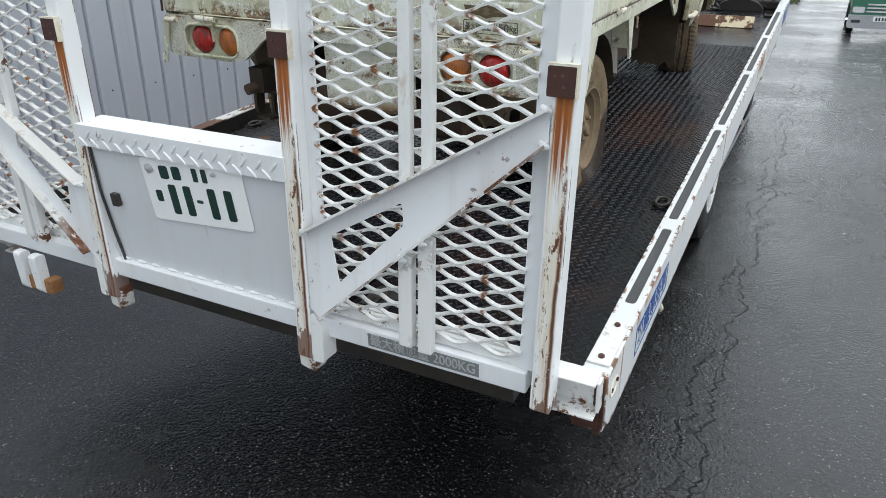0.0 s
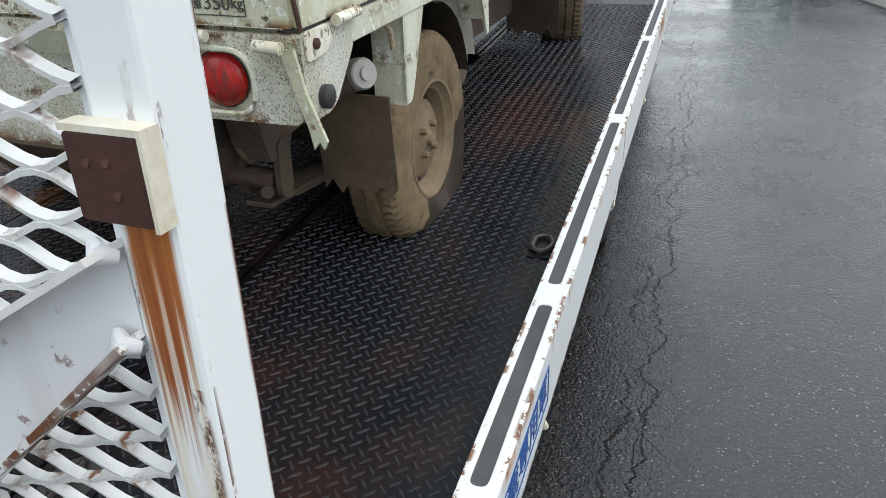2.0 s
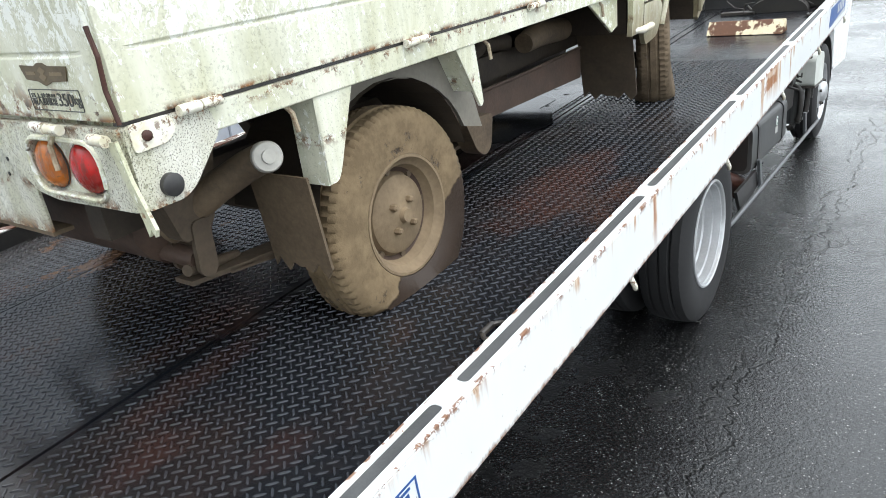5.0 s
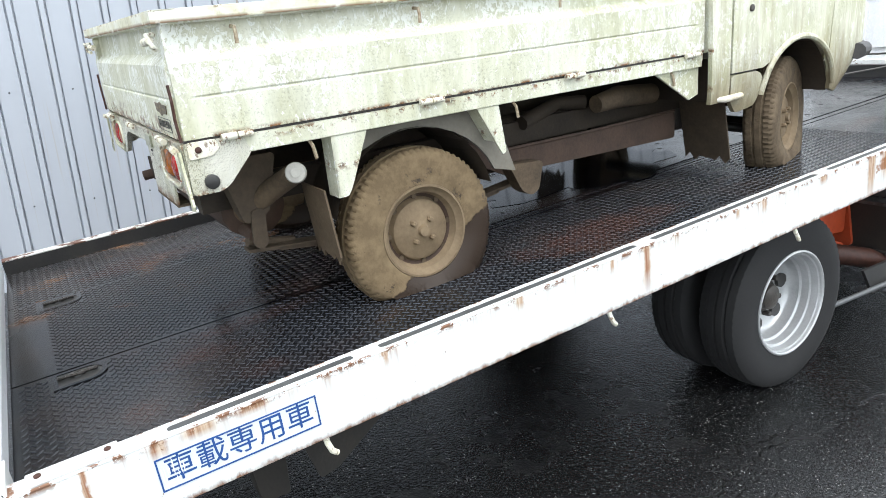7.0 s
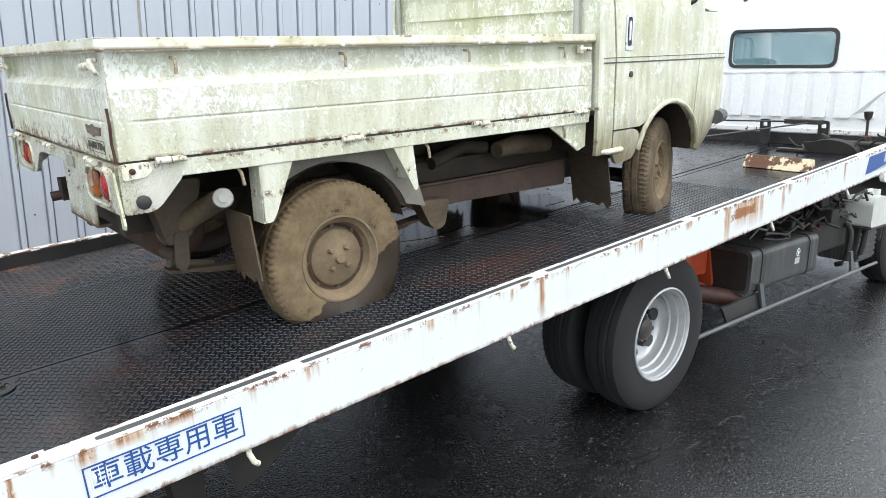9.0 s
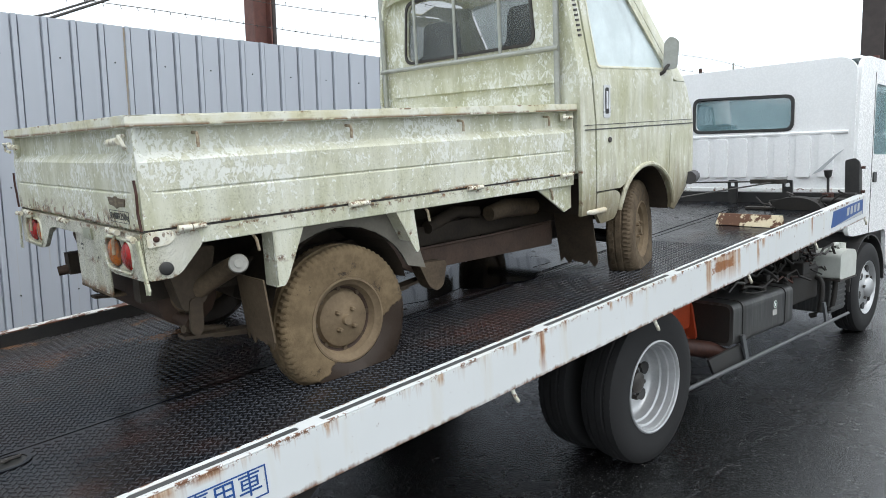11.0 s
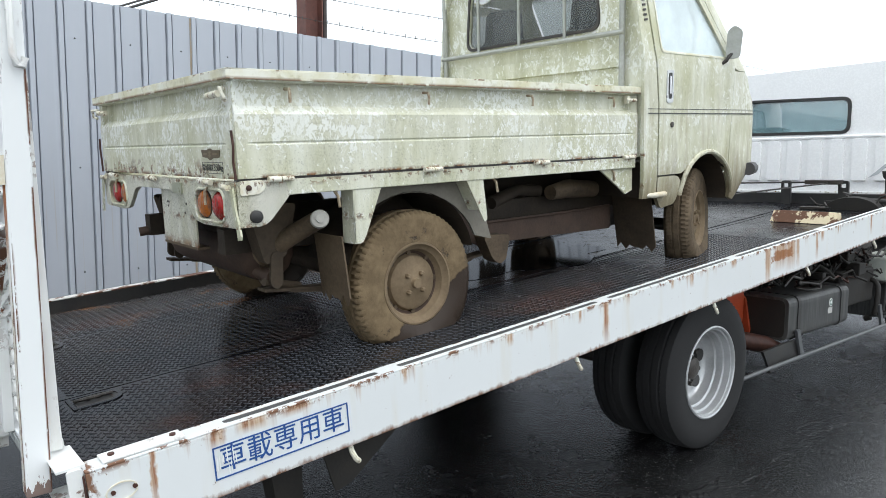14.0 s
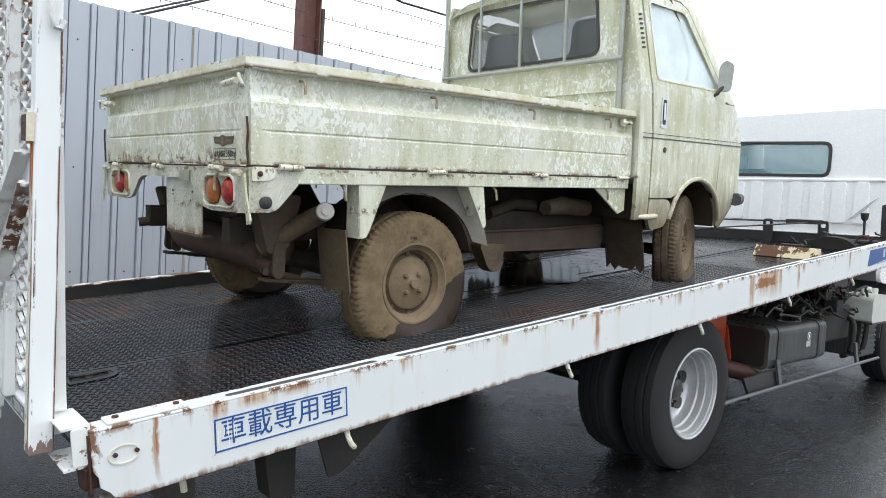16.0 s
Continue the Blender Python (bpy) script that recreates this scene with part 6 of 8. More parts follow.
arch = [(ARC_Y + ARC_R * math.cos(a), ARC_Z + ARC_R * math.sin(a)) for a in [radians(q) for q in range(0, 181, 12)]]
for s in (1, -1):
    # strip behind the door, up to the roof
    skin("rear_pillar", [(CY0 - 0.02, 0.40), (CY0 + 0.081, 0.40), (CY0 + 0.081, 0.80), (CY0 + 0.051, 1.05), (CY0 + 0.016, 1.52), (CY0 - 0.05, 1.52), (CY0 - 0.03, 1.0)], s, KEI_CAB, label="mossy cab corner")
    # sill and lower corner behind the wheel
    skin("sill_panel", rounded([(CY0 + 0.09, 0.492), (CY0 + 0.09, 0.40), (2.02, 0.345), (2.13, 0.36), (ARC_Y - ARC_R - 0.004, 0.40), (ARC_Y - ARC_R + 0.008, 0.47), (2.13, 0.492)], 0.02, 3), s, KEI_CAB, label="muddy sill")
    # door: lower skin and window surround in one
    low = [(CY0 + 0.090, 0.50), (2.16, 0.50)] + [p for p in reversed(arch) if 0.505 < p[1] and p[0] < ARC_Y + 0.19] + [(2.595, 0.52), (2.635, 1.0), (2.610, 1.06), (2.320, 1.415), (2.26, 1.44), (CY0 + 0.035, 1.44), (CY0 + 0.060, 1.05), (CY0 + 0.090, 0.80)]
    pane = rounded([(CY0 + 0.112, 1.05), (2.572, 1.05), (2.282, 1.392), (CY0 + 0.088, 1.392)], 0.03, 4)
    door = skin("door", low, s, KEI_CAB, [pane], 0.002, label="mossy door with muddy foot")
    skin("door_gap", [(CY0 + 0.076, 0.50), (CY0 + 0.096, 0.50), (CY0 + 0.096, 0.80), (CY0 + 0.066, 1.05), (CY0 + 0.041, 1.44), (CY0 + 0.021, 1.44), (CY0 + 0.046, 1.05), (CY0 + 0.076, 0.80)], s, GREASE, (), -0.021, 0.004, parent=door)
    skin("door_gap", [(CY0 + 0.09, 0.488), (2.15, 0.488), (2.15, 0.508), (CY0 + 0.09, 0.508)], s, GREASE, (), -0.021, 0.004, parent=door)
    bm = bmesh.new()
    vs = [bm.verts.new((s * (cab_x(y, z) - 0.010), y, z)) for y, z in pane]
    bm.faces.new(vs)
    part("window_pane", bm, GLASS_FOG, door, "fogged door glass")
    seal = rounded([(CY0 + 0.102, 1.04), (2.592, 1.04), (2.288, 1.403), (CY0 + 0.078, 1.403)], 0.032, 4)
    bm = bmesh.new()
    loops = [[Vector((s * (cab_x(y, z) + 0.0045), y, z)) for y, z in lp] for lp in (seal, pane)]
    rings = [[bm.verts.new(v) for v in lp] for lp in loops]
    for k in range(len(seal)):
        bm.faces.new((rings[0][k], rings[0][(k + 1) % len(seal)], rings[1][(k + 1) % len(seal)], rings[1][k]))
    part("window_seal", bm, KEI_TRIM, door)
    bm = bmesh.new()
    for z, h in ((0.793, 0.003), (0.772, 0.006)):
        prev = None
        for q in range(22):
            y = CY0 + 0.0 + q * (2.98 - CY0) / 21
            x = s * (cab_x(y, z) + 0.0036)
            cur = (bm.verts.new((x, y, z)), bm.verts.new((x, y, z + h)))
            if prev:
                bm.faces.new((prev[0], cur[0], cur[1], prev[1]))
            prev = cur
    part("waist_line", bm, INK, door, "dark pressed waist line")
    bm = bmesh.new()
    add_prism(bm, rounded([(2.025, 0.967), (2.077, 0.967), (2.077, 0.823), (2.025, 0.823)], 0.012), "x", s * (CW + 0.002), s * (CW + 0.006), [rounded([(2.036, 0.955), (2.066, 0.955), (2.066, 0.84), (2.036, 0.84)], 0.01)])
    hnd = part("door_handle", bm, SILVER, door, "chrome door handle")
    bm = bmesh.new()
    add_prism(bm, rect(2.036, 0.84, 2.066, 0.955), "x", s * (CW + 0.0005), s * (CW + 0.0035))
    part("handle_cup", bm, BLACK, hnd)
    bm = bmesh.new()
    add_box(bm, (s * (CW + 0.004), 2.041, 0.86), (s * (CW + 0.012), 2.054, 0.94))
    part("handle_pull", bm, CHROME, hnd, bevel=0.003)
    bm = bmesh.new()
    add_lathe(bm, [(0.0, 0.013), (0.004, 0.013), (0.006, 0.008)], (0, 0, 0), 14)
    bm.transform(Matrix.Translation((s * (CW + 0.002), 2.075, 0.725)) @ Matrix.Diagonal((s, 1, 1, 1)))
    part("door_lock", bm, GREASE, door)
    # front quarter round to the nose
    front = [(2.605, 0.53)] + [(ARC_Y + ARC_R * math.cos(radians(q)), ARC_Z + ARC_R * math.sin(radians(q))) for q in (36, 24, 12, 2)] + [(2.70, 0.335), (2.84, 0.35)] + [(nose_y(z) - 0.003, z) for z in (0.38, 0.44, 0.52, 0.62, 0.75, 0.82, 0.88, 0.94, 0.985)] + [(2.64, 0.985), (2.638, 0.97)]
    skin("front_quarter", front, s, KEI_CAB, label="muddy front quarter panel", step=0.02)
    # screen pillar
    skin("screen_pillar", [(2.640, 1.0), (2.68, 0.988), (2.852, 0.988), (2.44, 1.50), (2.20, 1.50), (2.12, 1.452), (2.268, 1.448), (2.326, 1.420), (2.615, 1.066)], s, KEI_CAB, label="pale screen pillar", step=0.03)
    # wheel-arch lip and muddy liner, its colour darkened for the shade inside
    bm = bmesh.new()
    lip = [(ARC_Y + (ARC_R + 0.004) * math.cos(radians(q)), ARC_Z + (ARC_R + 0.004) * math.sin(radians(q))) for q in range(8, 173, 8)]
    add_tube(bm, [(s * (cab_x(y, z) + 0.004), y, z) for y, z in lip], 0.012, 8)
    part("arch_lip", bm, KEI_CAB, kei, smooth=True)
    bm = bmesh.new()
    for q in range(0, 180, 12):
        p = [(ARC_Y + (ARC_R + 0.006) * math.cos(radians(q + d)), ARC_Z + (ARC_R + 0.006) * math.sin(radians(q + d))) for d in (0, 12)]
        bm.faces.new([bm.verts.new(c) for c in ((s * 0.655, *p[0]), (s * 0.655, *p[1]), (s * 0.36, *p[1]), (s * 0.36, *p[0]))])
    ring = [bm.verts.new((s * 0.36, ARC_Y + (ARC_R + 0.006) * math.cos(radians(q)), ARC_Z + (ARC_R + 0.006) * math.sin(radians(q)))) for q in range(0, 181, 12)]
    bm.faces.new(ring)
    bmesh.ops.remove_doubles(bm, verts=bm.verts[:], dist=1e-5)
    part("wheel_arch", bm, MUD_DEEP_SHADE, kei, "muddy wheel arch, darkened for shade")
    # step, louvres, front bumper end, gutter
    bm = bmesh.new()
    add_tube(bm, [(s * 0.675, 1.905, 0.412), (s * 0.694, 1.93, 0.412), (s * 0.694, 2.02, 0.414), (s * 0.675, 2.045, 0.414)], [0.008, 0.0125, 0.0125, 0.008], 10)
    part("step_trim", bm, CREAM, kei, "cream step trim", smooth=True)
    for q in range(8):
        z = 1.17 + q * 0.021
        y = CY0 + 0.012 - (z - 1.0) * 0.06
        bm = bmesh.new()
        add_prism(bm, [(y, z), (y + 0.022, z + 0.003), (y + 0.022, z + 0.012), (y, z + 0.009)], "x", s * (cab_x(y, z) - 0.001), s * (cab_x(y, z) + 0.003))
        part("vent_louvre", bm, GREASE, kei)
    bm = bmesh.new()
    add_tube(bm, [(s * (cab_x(2.80, 0.49) + 0.012), 2.80, 0.49), (s * (cab_x(2.90, 0.49) + 0.022), 2.90, 0.49), (s * (cab_x(3.0, 0.49) + 0.02), 3.01, 0.50), (s * 0.30, CY1 + 0.035, 0.50), (0, CY1 + 0.04, 0.50)], 0.034, 10)
    part("bumper", bm, SEAT, kei, "dark bumper", smooth=True)
    bm = bmesh.new()
    add_tube(bm, [(s * (cab_x(y, 1.455) + 0.006), y, 1.455 - max(0, y - 2.15) * 1.02) for y in [CY0 + 0.02 + 0.04 * q for q in range(19)]], 0.008, 7)
    part("gutter", bm, RUST_LIGHT if s > 0 else KEI_TRIM, kei, "rusty roof gutter", smooth=True)
    # door mirror on its arm
    bm = bmesh.new()
    add_tube(bm, [(s * 0.672, 2.515, 1.012), (s * 0.70, 2.525, 1.03), (s * 0.705, 2.535, 1.05), (s * 0.710, 2.552, 1.062)], 0.009, 8)
    arm = part("mirror_arm", bm, GREASE, kei, smooth=True)
    bm = bmesh.new()
    add_prism(bm, rounded([(-0.035, -0.075), (0.03, -0.07), (0.04, 0.06), (0.0, 0.085), (-0.03, 0.06)], 0.02), "y", -0.010, 0.012)
    bm.transform(Matrix.Translation((s * 0.716, 2.558, 1.112)) @ Matrix.Rotation(radians(24 * s), 4, "Z"))
    head = part("mirror_head", bm, GALV, arm, "grey door mirror", bevel=0.004)

# rear wall with its window
back = rounded([(-0.672, 0.585), (0.672, 0.585), (0.672, 1.0), (0.615, 1.40), (0.50, 1.535), (-0.50, 1.535), (-0.615, 1.40), (-0.672, 1.0)], 0.04, 4)
hole = rounded([(-0.450, 1.168), (0.430, 1.172), (0.400, 1.455), (-0.420, 1.462)], 0.055, 5)
bm = bmesh.new()
add_prism(bm, back, "y", CY0 - 0.015, CY0 + 0.008, [hole])
wall = part("rear_wall", bm, KEI, kei, "mossy cab back with wide window")
bm = bmesh.new()
add_prism(bm, hole, "y", CY0 - 0.003, CY0 + 0.001)
part("rear_window", bm, GLASS_DARK, wall, "dirty rear window").visible_shadow = False
bm = bmesh.new()
outer = rounded([(-0.464, 1.154), (0.444, 1.158), (0.413, 1.469), (-0.433, 1.476)], 0.06, 5)
add_prism(bm, outer, "y", CY0 - 0.022, CY0 - 0.0155, [hole])
part("window_seal", bm, GREASE, wall)
for z0, z1, d in ((0.985, 1.085, 0.014), (0.60, 0.965, 0.012)):
    bm = bmesh.new()
    add_prism(bm, rounded([(-0.57, z0), (0.57, z0), (0.57, z1), (0.48, z1), (0.44, z1 - 0.025), (-0.44, z1 - 0.025), (-0.48, z1), (-0.57, z1)], 0.025, 3), "y", CY0 - 0.015 - d, CY0 - 0.0145)
    part("pressed_panel", bm, KEI, wall, bevel=0.007)
# roof
bm = bmesh.new()
for i, (y, z, w) in enumerate(((CY0 - 0.055, 1.50, 0.585), (CY0 - 0.03, 1.545, 0.56), (CY0 + 0.10, 1.575, 0.55), (2.25, 1.58, 0.55), (2.40, 1.565, 0.55), (2.47, 1.515, 0.56))):
    n = 12
    row = [bm.verts.new((w * math.sin(radians(-90 + 180 * k / n)), y, z - 0.05 * (1 - math.cos(radians(-90 + 180 * k / n))))) for k in range(n + 1)]
    if i:
        for a, b, c, d in zip(last, last[1:], row, row[1:]):
            bm.faces.new((a, b, d, c))
    last = row
bmesh.ops.solidify(bm, geom=bm.faces[:], thickness=0.012)
part("roof", bm, KEI, kei, smooth=True)
# front: nose, screen
bm = bmesh.new()
rise = [0.37, 0.44, 0.52, 0.62, 0.75, 0.82, 0.88, 0.94, 0.985]
add_prism(bm, [(nose_y(z), z) for z in rise] + [(2.84, 1.0), (2.84, 0.985)] + [(nose_y(z) - 0.02, z - 0.012) for z in reversed(rise)], "x", -0.46, 0.46)
part("nose_panel", bm, KEI_CAB, kei)
bm = bmesh.new()
bm.faces.new([bm.verts.new(c) for c in ((-0.605, 2.855, 0.99), (0.605, 2.855, 0.99), (0.52, 2.45, 1.505), (-0.52, 2.45, 1.505))])
bmesh.ops.solidify(bm, geom=bm.faces[:], thickness=0.006)
part("windscreen", bm, GLASS_FOG, kei, "fogged windscreen").visible_shadow = False
bm = bmesh.new()
add_box(bm, (-0.56, 2.62, 0.86), (0.56, 2.82, 0.985))
part("dashboard", bm, SEAT, kei)
bm = bmesh.new()
add_box(bm, (-0.64, CY0 + 0.03, 0.40), (0.64, 2.14, 0.56))
add_box(bm, (-0.33, CY0 + 0.03, 0.36), (0.33, 2.98, 0.44))
part("cab_floor", bm, MUD_DEEP_SHADE, kei)
for x in (-0.30, 0.30):
    bm = bmesh.new()
    add_prism(bm, rounded([(x - 0.2, 0.56), (x + 0.2, 0.56), (x + 0.17, 1.18), (x + 0.11, 1.20), (x + 0.095, 1.36), (x - 0.095, 1.36), (x - 0.11, 1.20), (x - 0.17, 1.18)], 0.04), "y", CY0 + 0.07, CY0 + 0.15)
    part("seat_back", bm, SEAT, kei, "dark vinyl seat", bevel=0.015)

# guard rack behind the cab
rack = [("rack_post", [(-0.615, 1.845, 0.58), (-0.615, 1.845, 1.62)], 0.014), ("rack_post", [(0.575, 1.845, 0.58), (0.575, 1.845, 1.62)], 0.014), ("rack_rail", [(-0.63, 1.838, 1.130), (0.59, 1.838, 1.130)], 0.012), ("rack_rail", [(-0.63, 1.838, 1.60), (0.59, 1.838, 1.60)], 0.014)]
rack += [("rack_bar", [(x, 1.838, 1.13), (x, 1.838, 1.60)], 0.0085) for x in (-0.335, -0.040, 0.255)]
for nm, pts, r in rack:
    bm = bmesh.new()
    add_tube(bm, pts, r, 10)
    part(nm, bm, GALV, kei, "grey tube of the cab guard", smooth=True)

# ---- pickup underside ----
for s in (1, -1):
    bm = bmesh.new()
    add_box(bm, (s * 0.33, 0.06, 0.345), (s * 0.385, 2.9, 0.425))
    part("chassis_rail", bm, MUD_DEEP_SHADE, kei)
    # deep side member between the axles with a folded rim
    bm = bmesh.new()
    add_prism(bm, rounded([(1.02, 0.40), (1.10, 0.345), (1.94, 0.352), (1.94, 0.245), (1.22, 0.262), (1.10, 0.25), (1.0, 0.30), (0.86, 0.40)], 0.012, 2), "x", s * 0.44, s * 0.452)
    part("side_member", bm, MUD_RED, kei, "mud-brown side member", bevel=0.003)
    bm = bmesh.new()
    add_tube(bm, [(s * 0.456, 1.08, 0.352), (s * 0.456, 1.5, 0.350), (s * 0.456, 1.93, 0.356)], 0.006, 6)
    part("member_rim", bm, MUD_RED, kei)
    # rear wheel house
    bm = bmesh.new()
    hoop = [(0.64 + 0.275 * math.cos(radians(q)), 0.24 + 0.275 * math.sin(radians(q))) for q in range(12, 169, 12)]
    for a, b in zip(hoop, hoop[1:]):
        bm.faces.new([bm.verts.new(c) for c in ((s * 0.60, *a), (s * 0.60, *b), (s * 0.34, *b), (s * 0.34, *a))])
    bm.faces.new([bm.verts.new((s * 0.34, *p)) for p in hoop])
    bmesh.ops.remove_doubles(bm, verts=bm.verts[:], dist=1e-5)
    part("wheel_house", bm, MUD_DEEP_SHADE, kei)
    bm = bmesh.new()
    add_prism(bm, [(0.47, 0.545), (0.90, 0.545), (0.99, 0.40), (1.02, 0.31)] + [(0.64 + 0.315 * math.cos(radians(q)), 0.24 + 0.27 * math.sin(radians(q))) for q in range(20, 150, 10)] + [(0.40, 0.43)], "x", s * 0.575, s * 0.585)
    part("inner_wing", bm, plain("grey_dusty_metal", (0.23, 0.215, 0.18), (0.15, 0.135, 0.11), 0.7, 8, 80) if s > 0 else MUD, kei, "dusty grey inner wing")
    # leaf spring, hangers and shackles
    bm = bmesh.new()
    for q, (a, b, z) in enumerate(((0.15, 1.12, 0.222), (0.24, 1.04, 0.208), (0.34, 0.92, 0.194))):
        pts = [(a + (b - a) * k / 12, z - 0.035 * math.sin(math.pi * k / 12)) for k in range(13)]
        for p, r in zip(pts, pts[1:]):
            add_prism(bm, [(p[0], p[1]), (r[0], r[1]), (r[0], r[1] + 0.010), (p[0], p[1] + 0.010)], "x", s * 0.40, s * 0.455)
    part("leaf_spring", bm, MUD_SHADE, kei, "muddy leaf spring")
    for xa, xb in ((0.462, 0.475), (0.385, 0.397)):
        bm = bmesh.new()
        add_prism(bm, rounded([(0.170, 0.350), (0.210, 0.350), (0.205, 0.245), (0.185, 0.228), (0.162, 0.245)], 0.016), "x", s * xa, s * xb)
        part("shackle", bm, MUD_SHADE, kei, "muddy spring shackle", bevel=0.004)
    bm = bmesh.new()
    add_prism(bm, rounded([(0.10, 0.50), (0.27, 0.50), (0.225, 0.33), (0.15, 0.31)], 0.02), "x", s * (0.40 if s > 0 else 0.33), s * (0.47 if s > 0 else 0.40))
    part("spring_hanger", bm, MUD_SHADE, kei, bevel=0.006)
    bm = bmesh.new()
    add_prism(bm, rounded([(1.05, 0.31), (1.20, 0.30), (1.175, 0.20), (1.14, 0.185), (1.10, 0.21)], 0.02), "x", s * 0.45, s * 0.51)
    part("front_hanger", bm, MUD, kei, "muddy spring eye bracket", bevel=0.006)
    # mud flaps with torn lower edges
    for y0, x0, x1, zt, zb in ((0.335, 0.455, 0.625, 0.395, 0.176 if s > 0 else 0.36), (2.02, 0.40, 0.62, 0.40, 0.135)):
        n = 9
        low = [(x0 + (x1 - x0) * k / n, zb + (0.017 if k % 2 else 0.0) + 0.009 * math.sin(k * 2.1)) for k in range(n + 1)]
        bm = bmesh.new()
        add_prism(bm, low + [(x1, zt), (x0, zt)], "y", y0, y0 + 0.006)
        for v in bm.verts:
            v.co.x *= s
            v.co.y += (zt - v.co.z) * (0.10 if y0 < 1 else 0.2)
        part("mud_flap", bm, MUD if y0 < 1 else MUD_SHADE, kei, "muddy rubber flap with torn edge")
# fuel filler tube with silver cap
bm = bmesh.new()
add_tube(bm, [(0.588, 0.280, 0.452), (0.545, 0.272, 0.434), (0.485, 0.237, 0.397), (0.395, 0.165, 0.325)], [0.029, 0.030, 0.031, 0.031], 16)
filler = part("filler_tube", bm, MUD, kei, "muddy filler tube", smooth=True)
bm = bmesh.new()
add_tube(bm, [(0.583, 0.282, 0.450), (0.589, 0.280, 0.452), (0.607, 0.273, 0.456), (0.611, 0.271, 0.457)], [0.027, 0.029, 0.029, 0.026], 24)
cap = part("filler_cap", bm, CAP_GREY, filler, "dusty silver cap", smooth=True)
bm = bmesh.new()
add_tube(bm, [(0.609, 0.272, 0.4565), (0.615, 0.270, 0.458)], 0.013, 16)
part("cap_grip", bm, CAP_GREY, cap, smooth=True)
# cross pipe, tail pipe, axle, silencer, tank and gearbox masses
for nm, pts, r, m_ in (("brake_pipe", [(0.46, 1.50, 0.445), (0.45, 1.62, 0.455), (0.44, 1.82, 0.44)], [0.032, 0.042, 0.038], MUD), ("air_hose", [(0.40, 1.20, 0.42), (0.36, 1.40, 0.46), (0.40, 1.50, 0.45)], 0.026, MUD_DEEP_SHADE), ("tail_pipe", [(-0.375, 0.03, 0.358), (-0.35, 0.12, 0.37), (-0.28, 0.35, 0.36)], 0.018, MUD_RED), ("rear_axle", [(-0.50, 0.645, 0.20), (0.0, 0.645, 0.20), (0.50, 0.645, 0.20)], [0.035, 0.05, 0.035], MUD_SHADE), ("front_axle", [(-0.50, 2.48, 0.21), (0.50, 2.48, 0.21)], 0.03, MUD_DEEP_SHADE), ("silencer", [(-0.28, 0.20, 0.345), (-0.25, 0.20, 0.345), (0.36, 0.21, 0.335), (0.39, 0.21, 0.335)], [0.05, 0.098, 0.098, 0.05], MUD_RED), ("cross_tube", [(-0.16, 0.145, 0.312), (0.10, 0.150, 0.300), (0.455, 0.178, 0.268)], 0.021, MUD_RED), ("tie_rod", [(0.40, 0.30, 0.215), (0.45, 0.15, 0.255)], 0.012, MUD_SHADE), ("prop_shaft", [(0.05, 0.7, 0.24), (0.05, 1.7, 0.30)], 0.025, MUD_DEEP_SHADE), ("steer_arm", [(0.30, 2.25, 0.24), (0.50, 2.42, 0.20)], 0.02, BLACK)):
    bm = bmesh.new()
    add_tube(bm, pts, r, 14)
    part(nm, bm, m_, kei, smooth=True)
for nm, a, b, m_ in (("rear_crossmember", (-0.02, 0.10, 0.40), (0.36, 0.15, 0.50), MUD_DEEP_SHADE), ("under_tank", (-0.05, 1.02, 0.25), (0.36, 1.55, 0.44), MUD_DEEP_SHADE), ("under_cover", (-0.30, 1.0, 0.33), (0.28, 1.86, 0.545), MUD_DEEP_SHADE), ("gearbox", (-0.18, 1.7, 0.20), (0.22, 2.3, 0.44), GREASE), ("engine_pan", (-0.2, 1.15, 0.22), (0.12, 1.75, 0.42), GREASE)):
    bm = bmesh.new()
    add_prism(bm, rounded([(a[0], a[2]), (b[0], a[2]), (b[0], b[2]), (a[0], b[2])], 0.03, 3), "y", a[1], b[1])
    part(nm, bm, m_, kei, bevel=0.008)


